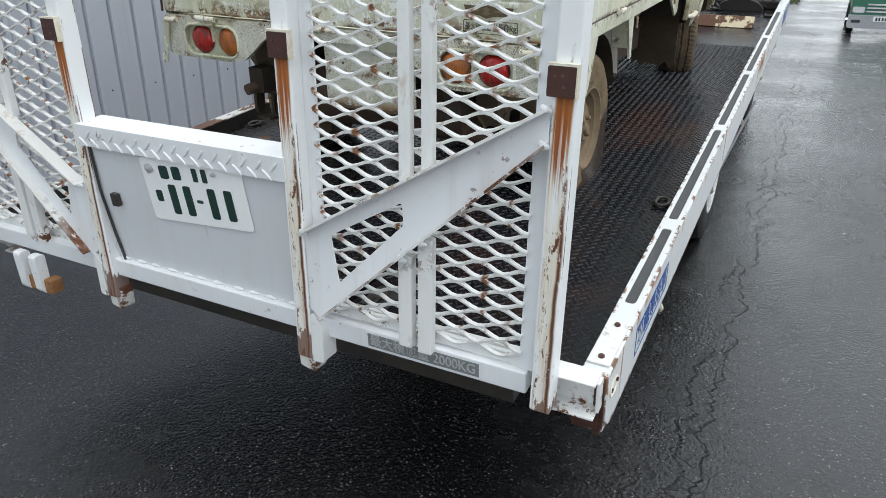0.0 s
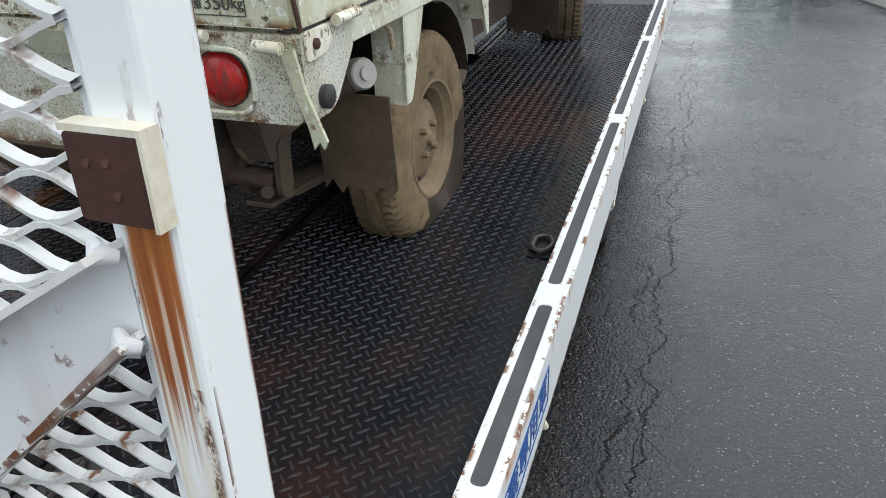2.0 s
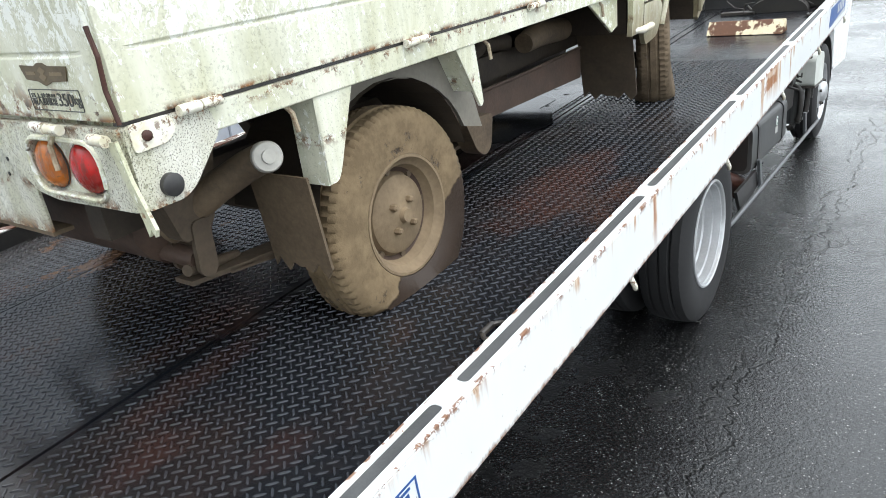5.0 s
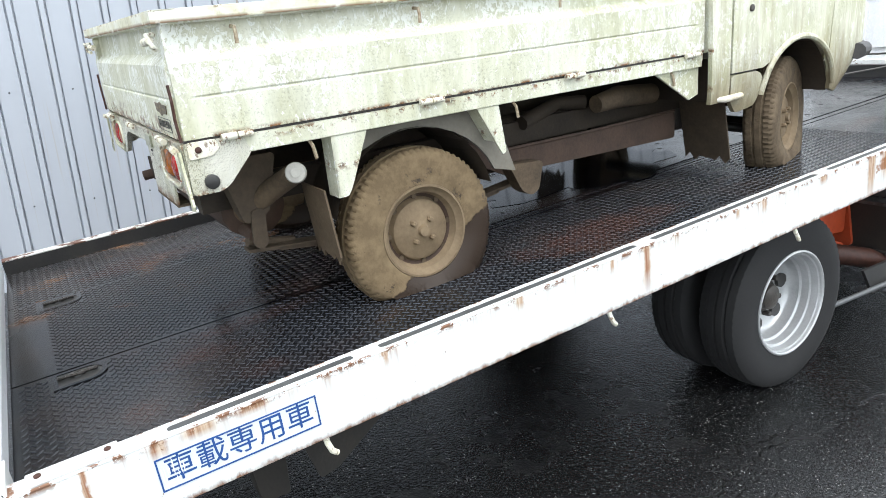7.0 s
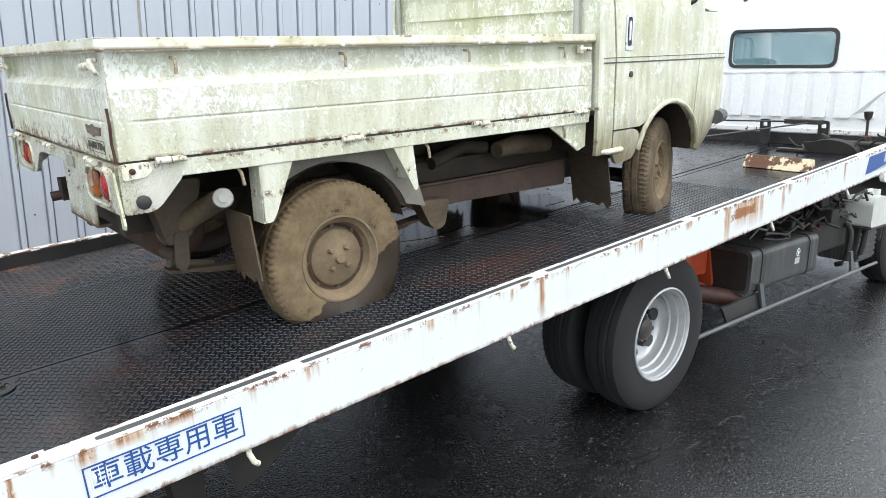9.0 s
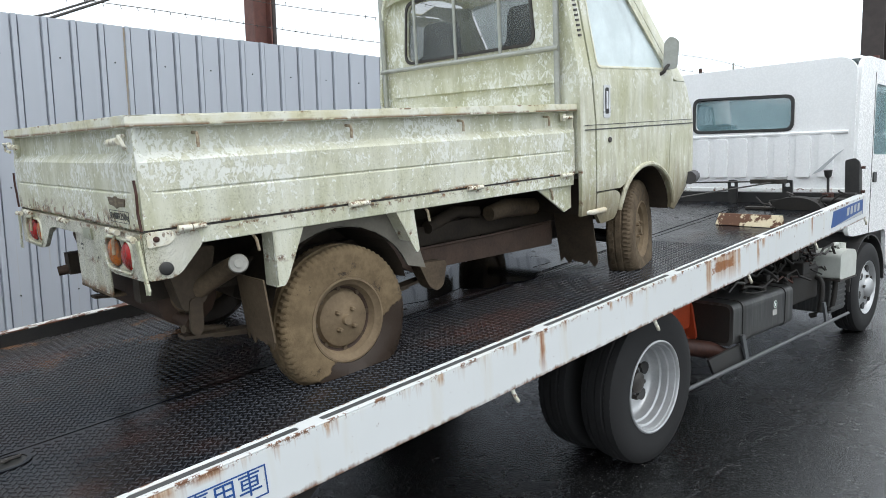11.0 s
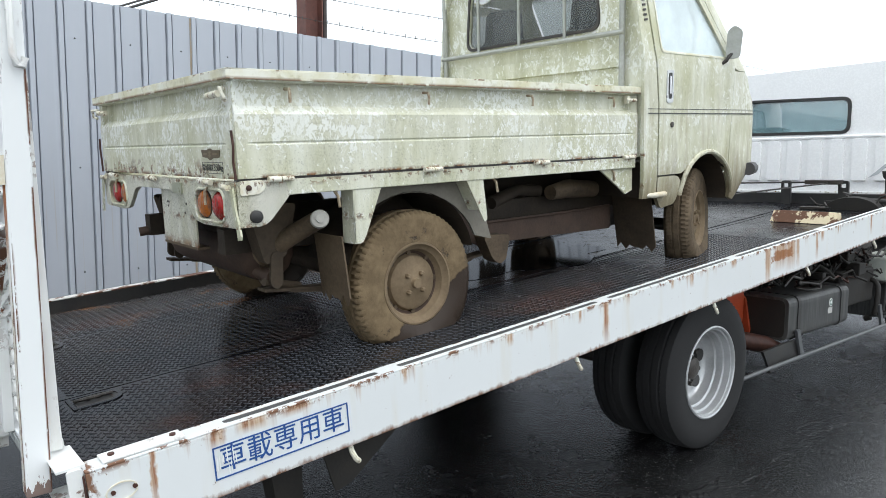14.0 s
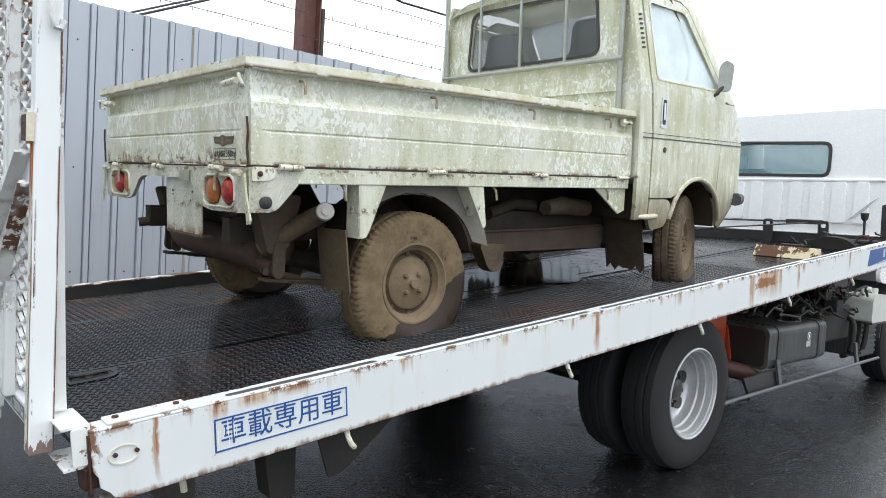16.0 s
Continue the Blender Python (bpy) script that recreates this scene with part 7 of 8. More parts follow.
def pickup_wheel(x, y, z, s, flat, deck, steer=0.0):
    """A narrow tyre on a steel disc; a flat one spreads where it meets the deck. Given in the bed's axes."""
    R = 0.250
    inv = KM.inverted() @ BED
    prof = [(-0.062, 0.146), (-0.066, 0.180), (-0.065, 0.220), (-0.056, 0.240), (-0.044, 0.2485), (-0.024, 0.2500), (-0.021, 0.244), (-0.014, 0.244), (-0.011, 0.2505), (0.011, 0.2505), (0.014, 0.244), (0.021, 0.244), (0.024, 0.2500), (0.044, 0.2485), (0.056, 0.240), (0.065, 0.220), (0.066, 0.180), (0.062, 0.146), (0.0, 0.142)]
    bm = bmesh.new()
    seg = 216
    rings = []
    for px_, pr in prof:
        ring = []
        for k in range(seg):
            a = math.tau * k / seg
            notch = 0.0
            if pr > 0.215 and abs(px_) > 0.02:
                zig = int((k + (2 if px_ > 0 else 0) + abs(px_) * 70) % 3)
                notch = (0.0052 if abs(px_) < 0.05 else 0.0042 if abs(px_) < 0.06 else 0.0020) if zig == 0 else 0.0
            r = pr - notch
            ring.append(bm.verts.new((px_ * s, r * math.cos(a), r * math.sin(a))))
        rings.append(ring)
    for a, b in zip(rings, rings[1:] + rings[:1]):
        for k in range(seg):
            bm.faces.new((a[k], a[(k + 1) % seg], b[(k + 1) % seg], b[k]))
    floor_ = deck - z
    for v in bm.verts:
        rr = math.hypot(v.co.y, v.co.z)
        if rr > 0.20:
            v.co.y, v.co.z = v.co.y * 1.022, v.co.z * 1.022
        if flat and v.co.z < 0:
            low = max(0.0, min(1.0, (rr - 0.155) / 0.09))
            ang = max(0.0, (-v.co.z / max(rr, 1e-6) - 0.30) / 0.70)
            v.co.x += math.copysign(0.024 * ang ** 1.3 * math.sin(math.pi * min(1, low * 0.9 + 0.05)), v.co.x) if abs(v.co.x) > 0.03 else 0
            v.co.y *= 1 + 0.06 * ang * low
        if v.co.z < floor_ + 0.001:
            v.co.z = floor_ + 0.001
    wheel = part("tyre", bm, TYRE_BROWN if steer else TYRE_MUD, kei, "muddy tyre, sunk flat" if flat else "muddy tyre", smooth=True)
    bm2 = wheel.data
    TURN = Matrix.Translation((x, y, z)) @ Matrix.Rotation(radians(steer), 4, "Z")
    bm2.transform(inv @ TURN)
    M = inv @ TURN @ Matrix.Diagonal((s, 0.875, 0.875, 1))
    bm = bmesh.new()
    add_lathe(bm, [(-0.05, 0.158), (-0.058, 0.168), (0.058, 0.168), (0.064, 0.165), (0.064, 0.158), (0.052, 0.150), (0.046, 0.138), (0.020, 0.128), (0.012, 0.116), (0.016, 0.112), (0.030, 0.108), (0.036, 0.098), (0.040, 0.050), (0.046, 0.030), (0.048, 0.022), (0.060, 0.018), (0.060, 0.002)], (0, 0, 0), 64)
    bm.transform(M)
    rim = part("rim", bm, MUD_RIM, wheel, "mud-caked steel rim", smooth=True)
    bm = bmesh.new()
    add_lathe(bm, [(0.0225, 0.1305), (0.0145, 0.1175), (0.0130, 0.1175), (0.0205, 0.1305)], (0, 0, 0), 64, True)
    bm.transform(M)
    part("rim_well", bm, MUD_RED, rim, "red-brown well of the rim", smooth=True)
    for k in range(4):
        a = math.tau * (k + 0.5) / 4
        bm = bmesh.new()
        add_lathe(bm, [(0.036, 0.011), (0.054, 0.010), (0.058, 0.006)], (0, 0.048 * math.cos(a), 0.048 * math.sin(a)), 6)
        bm.transform(M)
        part("wheel_nut", bm, MUD_RIM, rim)
    for k in range(8):
        a = math.tau * k / 8
        bm = bmesh.new()
        add_lathe(bm, [(0.012, 0.010), (0.0215, 0.010)], (0, 0.121 * math.cos(a), 0.121 * math.sin(a)), 8)
        bm.transform(M)
        part("vent_hole", bm, MUD, rim)
    return wheel


pickup_wheel(-0.468, 1.178, 0.150, 1, True, FLOOR)
pickup_wheel(-0.452, 2.985, 0.150, 1, True, FLOOR, 19)
pickup_wheel(-1.555, 1.160, 0.215, -1, True, FLOOR)
pickup_wheel(-1.545, 3.000, 0.190, -1, True, FLOOR, 19)

# ---- lorry that carries the bed ----
lorry = thing("tow_lorry", pose(-1.08, 2.638, 0), "white low cab lorry with red chassis and twin rear wheels", "lorry")
LX = 1.08


def lorry_part(name, bm, material, label="", parent=None, smooth=False, bevel=0.0):
    bm.transform(Matrix.Translation((LX, -2.588, 0)))
    return part(name, bm, material, parent or lorry, label, smooth, bevel)


BIG = 1.07


def lorry_wheel(x, y, s, deep):
    """A commercial tyre; deep: the dished outer disc of a twin."""
    z = 0.336 * BIG
    prof = [(-0.085, 0.215), (-0.094, 0.245), (-0.094, 0.285), (-0.084, 0.318), (-0.074, 0.332), (-0.046, 0.337), (-0.042, 0.328), (-0.036, 0.328), (-0.032, 0.338), (-0.006, 0.3385), (-0.003, 0.328), (0.003, 0.328), (0.006, 0.3385), (0.032, 0.338), (0.036, 0.328), (0.042, 0.328), (0.046, 0.337), (0.074, 0.332), (0.084, 0.318), (0.094, 0.285), (0.094, 0.245), (0.085, 0.215), (0.0, 0.205)]
    prof = [(p, r * BIG if r > 0.24 else r - 0.004) for p, r in prof]
    bm = bmesh.new()
    seg, rings = 144, []
    for px_, pr in prof:
        ring = []
        for k in range(seg):
            a = math.tau * k / seg
            cut = 0.005 if (pr > 0.325 and abs(px_) > 0.045 and k % 2 == 0) else 0.0
            ring.append(bm.verts.new((x + px_, y + (pr - cut) * math.cos(a), max(0.001, z + (pr - cut) * math.sin(a)))))
        rings.append(ring)
    for a, b in zip(rings, rings[1:] + rings[:1]):
        for k in range(seg):
            bm.faces.new((a[k], a[(k + 1) % seg], b[(k + 1) % seg], b[k]))
    tyre = lorry_part("tyre", bm, RUBBER, "black lorry tyre", smooth=True)
    d = 1 if deep else -1
    bm = bmesh.new()
    if deep:
        prof = [(-0.08, 0.20), (0.080, 0.218), (0.090, 0.216), (0.092, 0.210), (0.088, 0.205), (0.078, 0.203), (0.076, 0.196), (0.048, 0.193), (0.044, 0.184), (0.014, 0.181), (0.008, 0.172), (-0.030, 0.168), (-0.042, 0.160), (-0.050, 0.145), (-0.052, 0.110), (-0.052, 0.07), (-0.052, 0.002)]
    else:
        prof = [(-0.08, 0.20), (0.080, 0.218), (0.088, 0.214), (0.078, 0.200), (0.05, 0.185), (0.055, 0.16), (0.075, 0.12), (0.085, 0.085), (0.11, 0.07), (0.12, 0.05), (0.12, 0.002)]
    add_lathe(bm, [(p * s, r) for p, r in prof], (x, y, z), 64)
    rim = lorry_part("rim", bm, WHEEL, "silver steel wheel", tyre, True)
    if deep:
        bm = bmesh.new()
        add_lathe(bm, [(-0.051 * s, 0.072), (-0.035 * s, 0.070), (-0.03 * s, 0.055), (0.0, 0.050), (0.008 * s, 0.035), (0.008 * s, 0.002)], (x, y, z), 28)
        lorry_part("hub", bm, GREASE, "dark greasy hub", rim, True)
    for k in range(6):
        a = math.tau * (k + 0.3) / 6
        bm = bmesh.new()
        q, r = (-0.043, 0.126) if deep else (0.068, 0.148)
        add_lathe(bm, [((q - 0.012) * s, 0.030), ((q + 0.006) * s, 0.030)], (x, y + r * math.cos(a), z + r * math.sin(a)), 14)
        lorry_part("hand_hole", bm, BLACK, "", rim)
        bm = bmesh.new()
        q, r = (-0.05, 0.088) if deep else (0.085, 0.098)
        a += math.tau / 12
        add_lathe(bm, [(q * s, 0.013), ((q + (0.03 if deep else 0.014)) * s, 0.011)], (x, y + r * math.cos(a), z + r * math.sin(a)), 6)
        lorry_part("wheel_nut", bm, GREASE, "", rim)


RW, FW = 2.588, 6.02
for x, s, deep in ((-0.195, 1, True), (-0.435, 1, False), (-1.955, -1, True), (-1.725, -1, False)):
    lorry_wheel(x, RW, s, deep)
for x, s in ((-0.30, 1), (-1.86, -1)):
    lorry_wheel(x, FW, s, False)
bm = bmesh.new()
add_tube(bm, [(-0.40, RW, 0.336), (-1.75, RW, 0.336)], 0.06, 12)
lorry_part("rear_axle", bm, GREASE)
bm = bmesh.new()
add_tube(bm, [(-0.40, FW, 0.336), (-1.75, FW, 0.336)], 0.045, 12)
lorry_part("front_axle", bm, GREASE)
for x in (-0.70, -1.46):
    bm = bmesh.new()
    add_box(bm, (x - 0.03, 1.05, 0.47), (x + 0.03, 7.0, 0.64))
    lorry_part("chassis_rail", bm, BLACK)
    bm = bmesh.new()
    add_prism(bm, [(1.5, 0.64), (5.3, 0.64), (5.3, 0.98), (5.1, 1.0), (1.5, 0.655)], "x", x - 0.025, x + 0.025)
    lorry_part("subframe", bm, RED, "red-orange subframe")
# red wheel-arch stay and plates ahead of the wheel
bm = bmesh.new()
add_prism(bm, rounded([(2.98, 0.42), (3.40, 0.36), (3.40, 0.40), (3.10, 0.50), (3.10, 0.80), (2.98, 0.82)], 0.02, 2), "x", -0.40, -0.36)
lorry_part("red_bracket", bm, RED, "red-orange bracket", bevel=0.004)
bm = bmesh.new()
add_box(bm, (-0.66, 2.2, 0.66), (-0.40, 3.12, 0.79))
lorry_part("red_plate", bm, RED, "red-orange side plate")
bm = bmesh.new()
add_prism(bm, rounded([(2.62, 0.72), (2.98, 0.60), (3.02, 0.47), (3.46, 0.44), (3.46, 0.76), (2.62, 0.84)], 0.02, 2), "x", -0.42, -0.40)
lorry_part("red_plate", bm, RED, "red-orange side plate")
bm = bmesh.new()
add_prism(bm, rounded([(-0.62, 0.37), (-0.36, 0.37), (-0.40, 0.59), (-0.62, 0.59)], 0.03, 3), "y", 3.468, 3.486)
lorry_part("red_end_plate", bm, RED, "red-orange plate on the tank end")
# fuel tank with straps and filler
bm = bmesh.new()
add_prism(bm, rounded([(-0.62, 0.36), (-0.16, 0.36), (-0.16, 0.60), (-0.62, 0.60)], 0.045, 5), "y", 3.49, 4.33)
tank = lorry_part("fuel_tank", bm, TANK, "dusty black fuel tank", bevel=0.012)
bm = bmesh.new()
add_prism(bm, rounded([(-0.600, 0.375), (-0.180, 0.375), (-0.180, 0.585), (-0.600, 0.585)], 0.035, 4), "y", 3.4865, 3.4895)
lorry_part("tank_end", bm, SOOT, "sooty black tank end", tank)
for y in (3.60, 4.20):
    bm = bmesh.new()
    add_prism(bm, rounded([(-0.625, 0.355), (-0.155, 0.355), (-0.155, 0.605), (-0.625, 0.605)], 0.047, 5), "y", y, y + 0.035, [rounded([(-0.621, 0.359), (-0.159, 0.359), (-0.159, 0.601), (-0.621, 0.601)], 0.046, 5)])
    lorry_part("tank_strap", bm, BLACK, "", tank)
bm = bmesh.new()
add_tube(bm, [(-0.25, 4.05, 0.60), (-0.25, 4.05, 0.64)], 0.035, 14)
lorry_part("tank_cap", bm, GREASE, "", tank, True)
bm = bmesh.new()
add_prism(bm, rect(4.02, 0.455, 4.08, 0.490, 0.003), "x", -0.1598, -0.1585)
lorry_part("tank_sticker", bm, CONCRETE, "small pale grey sticker", tank)
bm = bmesh.new()
add_lathe(bm, [(-0.1598, 0.024), (-0.1580, 0.024), (-0.1580, 0.001)], (0, 4.055, 0.520), 20)
lorry_part("tank_sticker", bm, PLATE_WHITE, "round pale sticker with a green ring", tank)
bm = bmesh.new()
add_lathe(bm, [(-0.1578, 0.019), (-0.1570, 0.019), (-0.1570, 0.012), (-0.1578, 0.012)], (0, 4.055, 0.520), 20, True)
lorry_part("sticker_ring", bm, GREEN_PAINT, "", tank)
# exhaust, flap, side guard tube
bm = bmesh.new()
add_tube(bm, [(-0.55, 2.95, 0.42), (-0.45, 3.12, 0.40), (-0.33, 3.34, 0.36), (-0.27, 3.45, 0.335), (-0.235, 3.53, 0.295), (-0.225, 3.56, 0.25)], 0.048, 14, False)
lorry_part("exhaust_pipe", bm, RUST, "rusty brown exhaust pipe", smooth=True)
bm = bmesh.new()
add_prism(bm, [(3.20, 0.35), (3.58, 0.36), (3.66, 0.27), (3.30, 0.22)], "x", -0.17, -0.155)
lorry_part("side_flap", bm, BLACK, "black rubber flap")
bm = bmesh.new()
add_tube(bm, [(-0.15, 2.93, 0.245), (-0.13, 3.05, 0.262), (-0.13, 4.2, 0.27), (-0.13, 5.30, 0.275)], 0.011, 10)
guard = lorry_part("side_guard", bm, GUARD, "grey side guard tube", smooth=True)
for y in (3.64, 4.9):
    bm = bmesh.new()
    add_prism(bm, [(y - 0.02, 0.26), (y + 0.02, 0.26), (y - 0.05, 0.42), (y - 0.09, 0.42)], "x", -0.15, -0.135)
    lorry_part("guard_stay", bm, GUARD, "", guard)
for y in (4.90, 5.16):
    bm = bmesh.new()
    add_tube(bm, [(p[0], p[1], p[2]) for p in [(-0.25, y, 0.30), (-0.215, y, 0.315), (-0.195, y + 0.003, 0.345), (-0.187, y + 0.01, 0.40), (-0.185, y + 0.018, 0.48), (-0.19, y + 0.028, 0.53), (-0.21, y + 0.038, 0.56), (-0.25, y + 0.046, 0.575), (-0.45, y + 0.05, 0.58)]], 0.018, 10)
    lorry_part("step_hoop", bm, SOOT, "dark bent hoop", smooth=True)
# ribbed box behind the front wheel
bm = bmesh.new()
add_box(bm, (-0.50, 5.24, 0.26), (-0.235, 5.56, 0.52))
ribbed = lorry_part("step_box", bm, TANK, "dark ribbed box", bevel=0.01)
for k in range(6):
    bm = bmesh.new()
    add_box(bm, (-0.236, 5.25, 0.285 + 0.038 * k), (-0.226, 5.55, 0.303 + 0.038 * k))
    lorry_part("box_rib", bm, TANK, "", ribbed, bevel=0.003)
# valves, hoses and hydraulics behind the cab
rng = random.Random(4)
for k in range(70):
    bm = bmesh.new()
    y, z, x = rng.uniform(3.5, 5.1), rng.uniform(0.60, 0.80), rng.uniform(-0.5, -0.2)
    pts = [(x, y, z)]
    for q in range(5):
        pts.append((pts[-1][0] + rng.uniform(-0.05, 0.04), pts[-1][1] + rng.uniform(0.02, 0.10), max(0.60, pts[-1][2] + rng.uniform(-0.05, 0.06))))
    add_tube(bm, pts, rng.uniform(0.004, 0.009), 7)
    lorry_part("hydraulic_hose", bm, rng.choice((SOOT, SOOT, GREASE, RUST)), smooth=True)
for k in range(22):
    y, z, x = rng.uniform(3.5, 5.3), rng.uniform(0.59, 0.70), rng.uniform(-0.55, -0.25)
    bm = bmesh.new()
    add_box(bm, (x, y, z), (x + rng.uniform(0.04, 0.10), y + rng.uniform(0.04, 0.12), z + rng.uniform(0.03, 0.09)))
    lorry_part("valve_block", bm, rng.choice((SOOT, SOOT, GREASE)), bevel=0.006)
for a, b, m_, nm in (((-0.66, 4.42, 0.42), (-0.24, 5.0, 0.66), SOOT, "battery_box"), ((-1.9, 4.9, 0.45), (-0.35, 5.25, 0.95), GREASE, "gearbox_mass"), ((-1.5, 3.3, 0.45), (-0.75, 4.6, 0.62), GREASE, "pump_mass")):
    bm = bmesh.new()
    add_box(bm, a, b)
    lorry_part(nm, bm, m_, bevel=0.02)

# cab
CX0, CX1, CB = -1.95, -0.22, 5.62
side = rounded([(CB, 1.14), (CB - 0.01, 1.02), (5.50, 0.99), (5.50, 0.82), (5.62, 0.80), (6.45, 0.80), (6.52, 0.45), (7.3, 0.45), (7.42, 1.1), (7.15, 2.06), (6.95, 2.16), (CB + 0.16, 2.16), (CB + 0.03, 2.10)], 0.07, 4)
win = rounded([(6.02, 1.42), (6.98, 1.42), (6.80, 1.95), (6.02, 1.97)], 0.05)
for x0, x1 in ((CX1 - 0.03, CX1), (CX0, CX0 + 0.03)):
    bm = bmesh.new()
    add_prism(bm, side, "x", x0, x1, [win])
    door = lorry_part("cab_side", bm, CAB_WHITE, "white cab side", bevel=0.02)
    bm = bmesh.new()
    add_prism(bm, win, "x", (x0 + x1) / 2 - 0.003, (x0 + x1) / 2 + 0.003)
    lorry_part("side_glass", bm, GLASS_TEAL, "dark side glass", door)
    xs = x1 if x1 > -1 else x0
    bm = bmesh.new()
    add_prism(bm, [(5.99, 0.75), (6.0, 0.75), (6.0, 2.05), (5.99, 2.05)], "x", xs - 0.002, xs + 0.002)
    lorry_part("door_gap", bm, BLACK, "", door)
    bm = bmesh.new()
    add_prism(bm, rounded([(6.03, 1.28), (6.10, 1.28), (6.10, 1.20), (6.03, 1.20)], 0.01), "x", xs, xs + (0.012 if xs > -1 else -0.012))
    lorry_part("door_handle", bm, BLACK, "black door handle", door)
bwin = rounded([(-1.50, 1.655), (-0.70, 1.64), (-0.70, 1.88), (-1.50, 1.91)], 0.055, 5)
bm = bmesh.new()
add_prism(bm, rounded([(CX0 + 0.02, 1.12), (CX1 - 0.02, 1.12), (CX1 - 0.02, 2.08), (CX1 - 0.10, 2.15), (CX0 + 0.10, 2.15), (CX0 + 0.02, 2.08)], 0.05), "y", CB, CB + 0.03, [bwin])
rear = lorry_part("cab_back", bm, CAB_WHITE, "white pressed cab back with window", bevel=0.01)
bm = bmesh.new()
add_prism(bm, bwin, "y", CB + 0.012, CB + 0.018)
lorry_part("rear_glass", bm, GLASS_TEAL, "blue-green tinted rear window", rear)
bm = bmesh.new()
add_prism(bm, rounded([(-1.525, 1.63), (-0.675, 1.615), (-0.675, 1.905), (-1.525, 1.935)], 0.07, 5), "y", CB - 0.010, CB + 0.004, [bwin])
lorry_part("window_rubber", bm, BLACK, "black window rubber", rear, bevel=0.003)
for k in range(9):
    x = -1.80 + 0.165 * k
    bm = bmesh.new()
    add_prism(bm, rounded([(x, 1.25), (x + 0.105, 1.25), (x + 0.105, 1.545), (x + 0.092, 1.575), (x + 0.013, 1.575), (x, 1.545)], 0.012, 2), "y", CB - 0.026, CB + 0.002)
    lorry_part("pressed_rib", bm, CAB_WHITE, "", rear, bevel=0.012)
bm = bmesh.new()
add_tube(bm, [(CX0 + 0.06, CB - 0.004, 1.60), (CX1 - 0.06, CB - 0.004, 1.592)], 0.014, 8)
lorry_part("pressed_ridge", bm, CAB_WHITE, "", rear, smooth=True)
for pts in ([(-0.52, 1.27), (-0.46, 1.325), (-0.36, 1.42), (-0.30, 1.46), (-0.37, 1.385), (-0.45, 1.30)],):
    bm = bmesh.new()
    add_prism(bm, pts, "y", CB - 0.0305, CB - 0.0265)
    lorry_part("swoosh", bm, SWOOSH, "grey painted swoosh", rear)
bm = bmesh.new()
add_box(bm, (CX0 + 0.02, CB - 0.015, 1.125), (CX1 - 0.03, CB + 0.02, 1.165))
lorry_part("cab_lip", bm, WHITE_WORN, "white lip with rust spots", rear, bevel=0.006)
bm = bmesh.new()
add_box(bm, (CX0 + 0.03, CB + 0.03, 1.10), (CX1 - 0.03, 7.3, 1.13))
lorry_part("cab_floor", bm, BLACK)
bm = bmesh.new()
add_prism(bm, [(CB + 0.03, 2.13), (6.95, 2.13), (6.93, 2.158), (CB + 0.10, 2.158)], "x", CX0 + 0.02, CX1 - 0.02)
lorry_part("cab_roof", bm, CAB_WHITE, "white cab roof", bevel=0.01)
bm = bmesh.new()
add_prism(bm, [(7.38, 0.5), (7.41, 0.5), (7.41, 1.1), (7.38, 1.1)], "x", CX0 + 0.02, CX1 - 0.02)
lorry_part("cab_front", bm, CAB_WHITE)
bm = bmesh.new()
bm.faces.new([bm.verts.new(c) for c in ((CX0 + 0.05, 7.40, 1.12), (CX1 - 0.05, 7.40, 1.12), (CX1 - 0.05, 7.13, 2.08), (CX0 + 0.05, 7.13, 2.08))])
bmesh.ops.solidify(bm, geom=bm.faces[:], thickness=0.006)
lorry_part("windscreen", bm, GLASS_FOG, "pale windscreen").visible_shadow = False
for x in (-0.62, -1.5):
    bm = bmesh.new()
    add_prism(bm, rounded([(x - 0.2, 1.14), (x + 0.2, 1.14), (x + 0.16, 1.72), (x - 0.16, 1.72)], 0.05), "y", 5.95, 6.08)
    lorry_part("seat_back", bm, SEAT)
# dark arch over the front wheel, mirror bracket
bm = bmesh.new()
for q in range(0, 180, 12):
    a, b = radians(q), radians(q + 12)
    bm.faces.new([bm.verts.new(c) for c in ((CX1 + 0.005, FW + 0.42 * math.cos(a), 0.38 + 0.40 * math.sin(a)), (CX1 + 0.005, FW + 0.42 * math.cos(b), 0.38 + 0.40 * math.sin(b)), (-0.62, FW + 0.42 * math.cos(b), 0.38 + 0.40 * math.sin(b)), (-0.62, FW + 0.42 * math.cos(a), 0.38 + 0.40 * math.sin(a)))])
bmesh.ops.remove_doubles(bm, verts=bm.verts[:], dist=1e-4)
bmesh.ops.solidify(bm, geom=bm.faces[:], thickness=0.012)
lorry_part("wheel_arch", bm, BLACK, "black wheel arch")
bm = bmesh.new()
add_tube(bm, [(CX1, 7.0, 1.5), (CX1 + 0.22, 7.08, 1.55), (CX1 + 0.24, 7.08, 2.05), (CX1, 7.0, 2.1)], 0.014, 8)
arm = lorry_part("mirror_arm", bm, RUST, "rusty mirror bracket", smooth=True)
bm = bmesh.new()
add_box(bm, (CX1 + 0.17, 7.04, 1.62), (CX1 + 0.33, 7.10, 1.98))
lorry_part("mirror_head", bm, BLACK, "", arm, bevel=0.02)

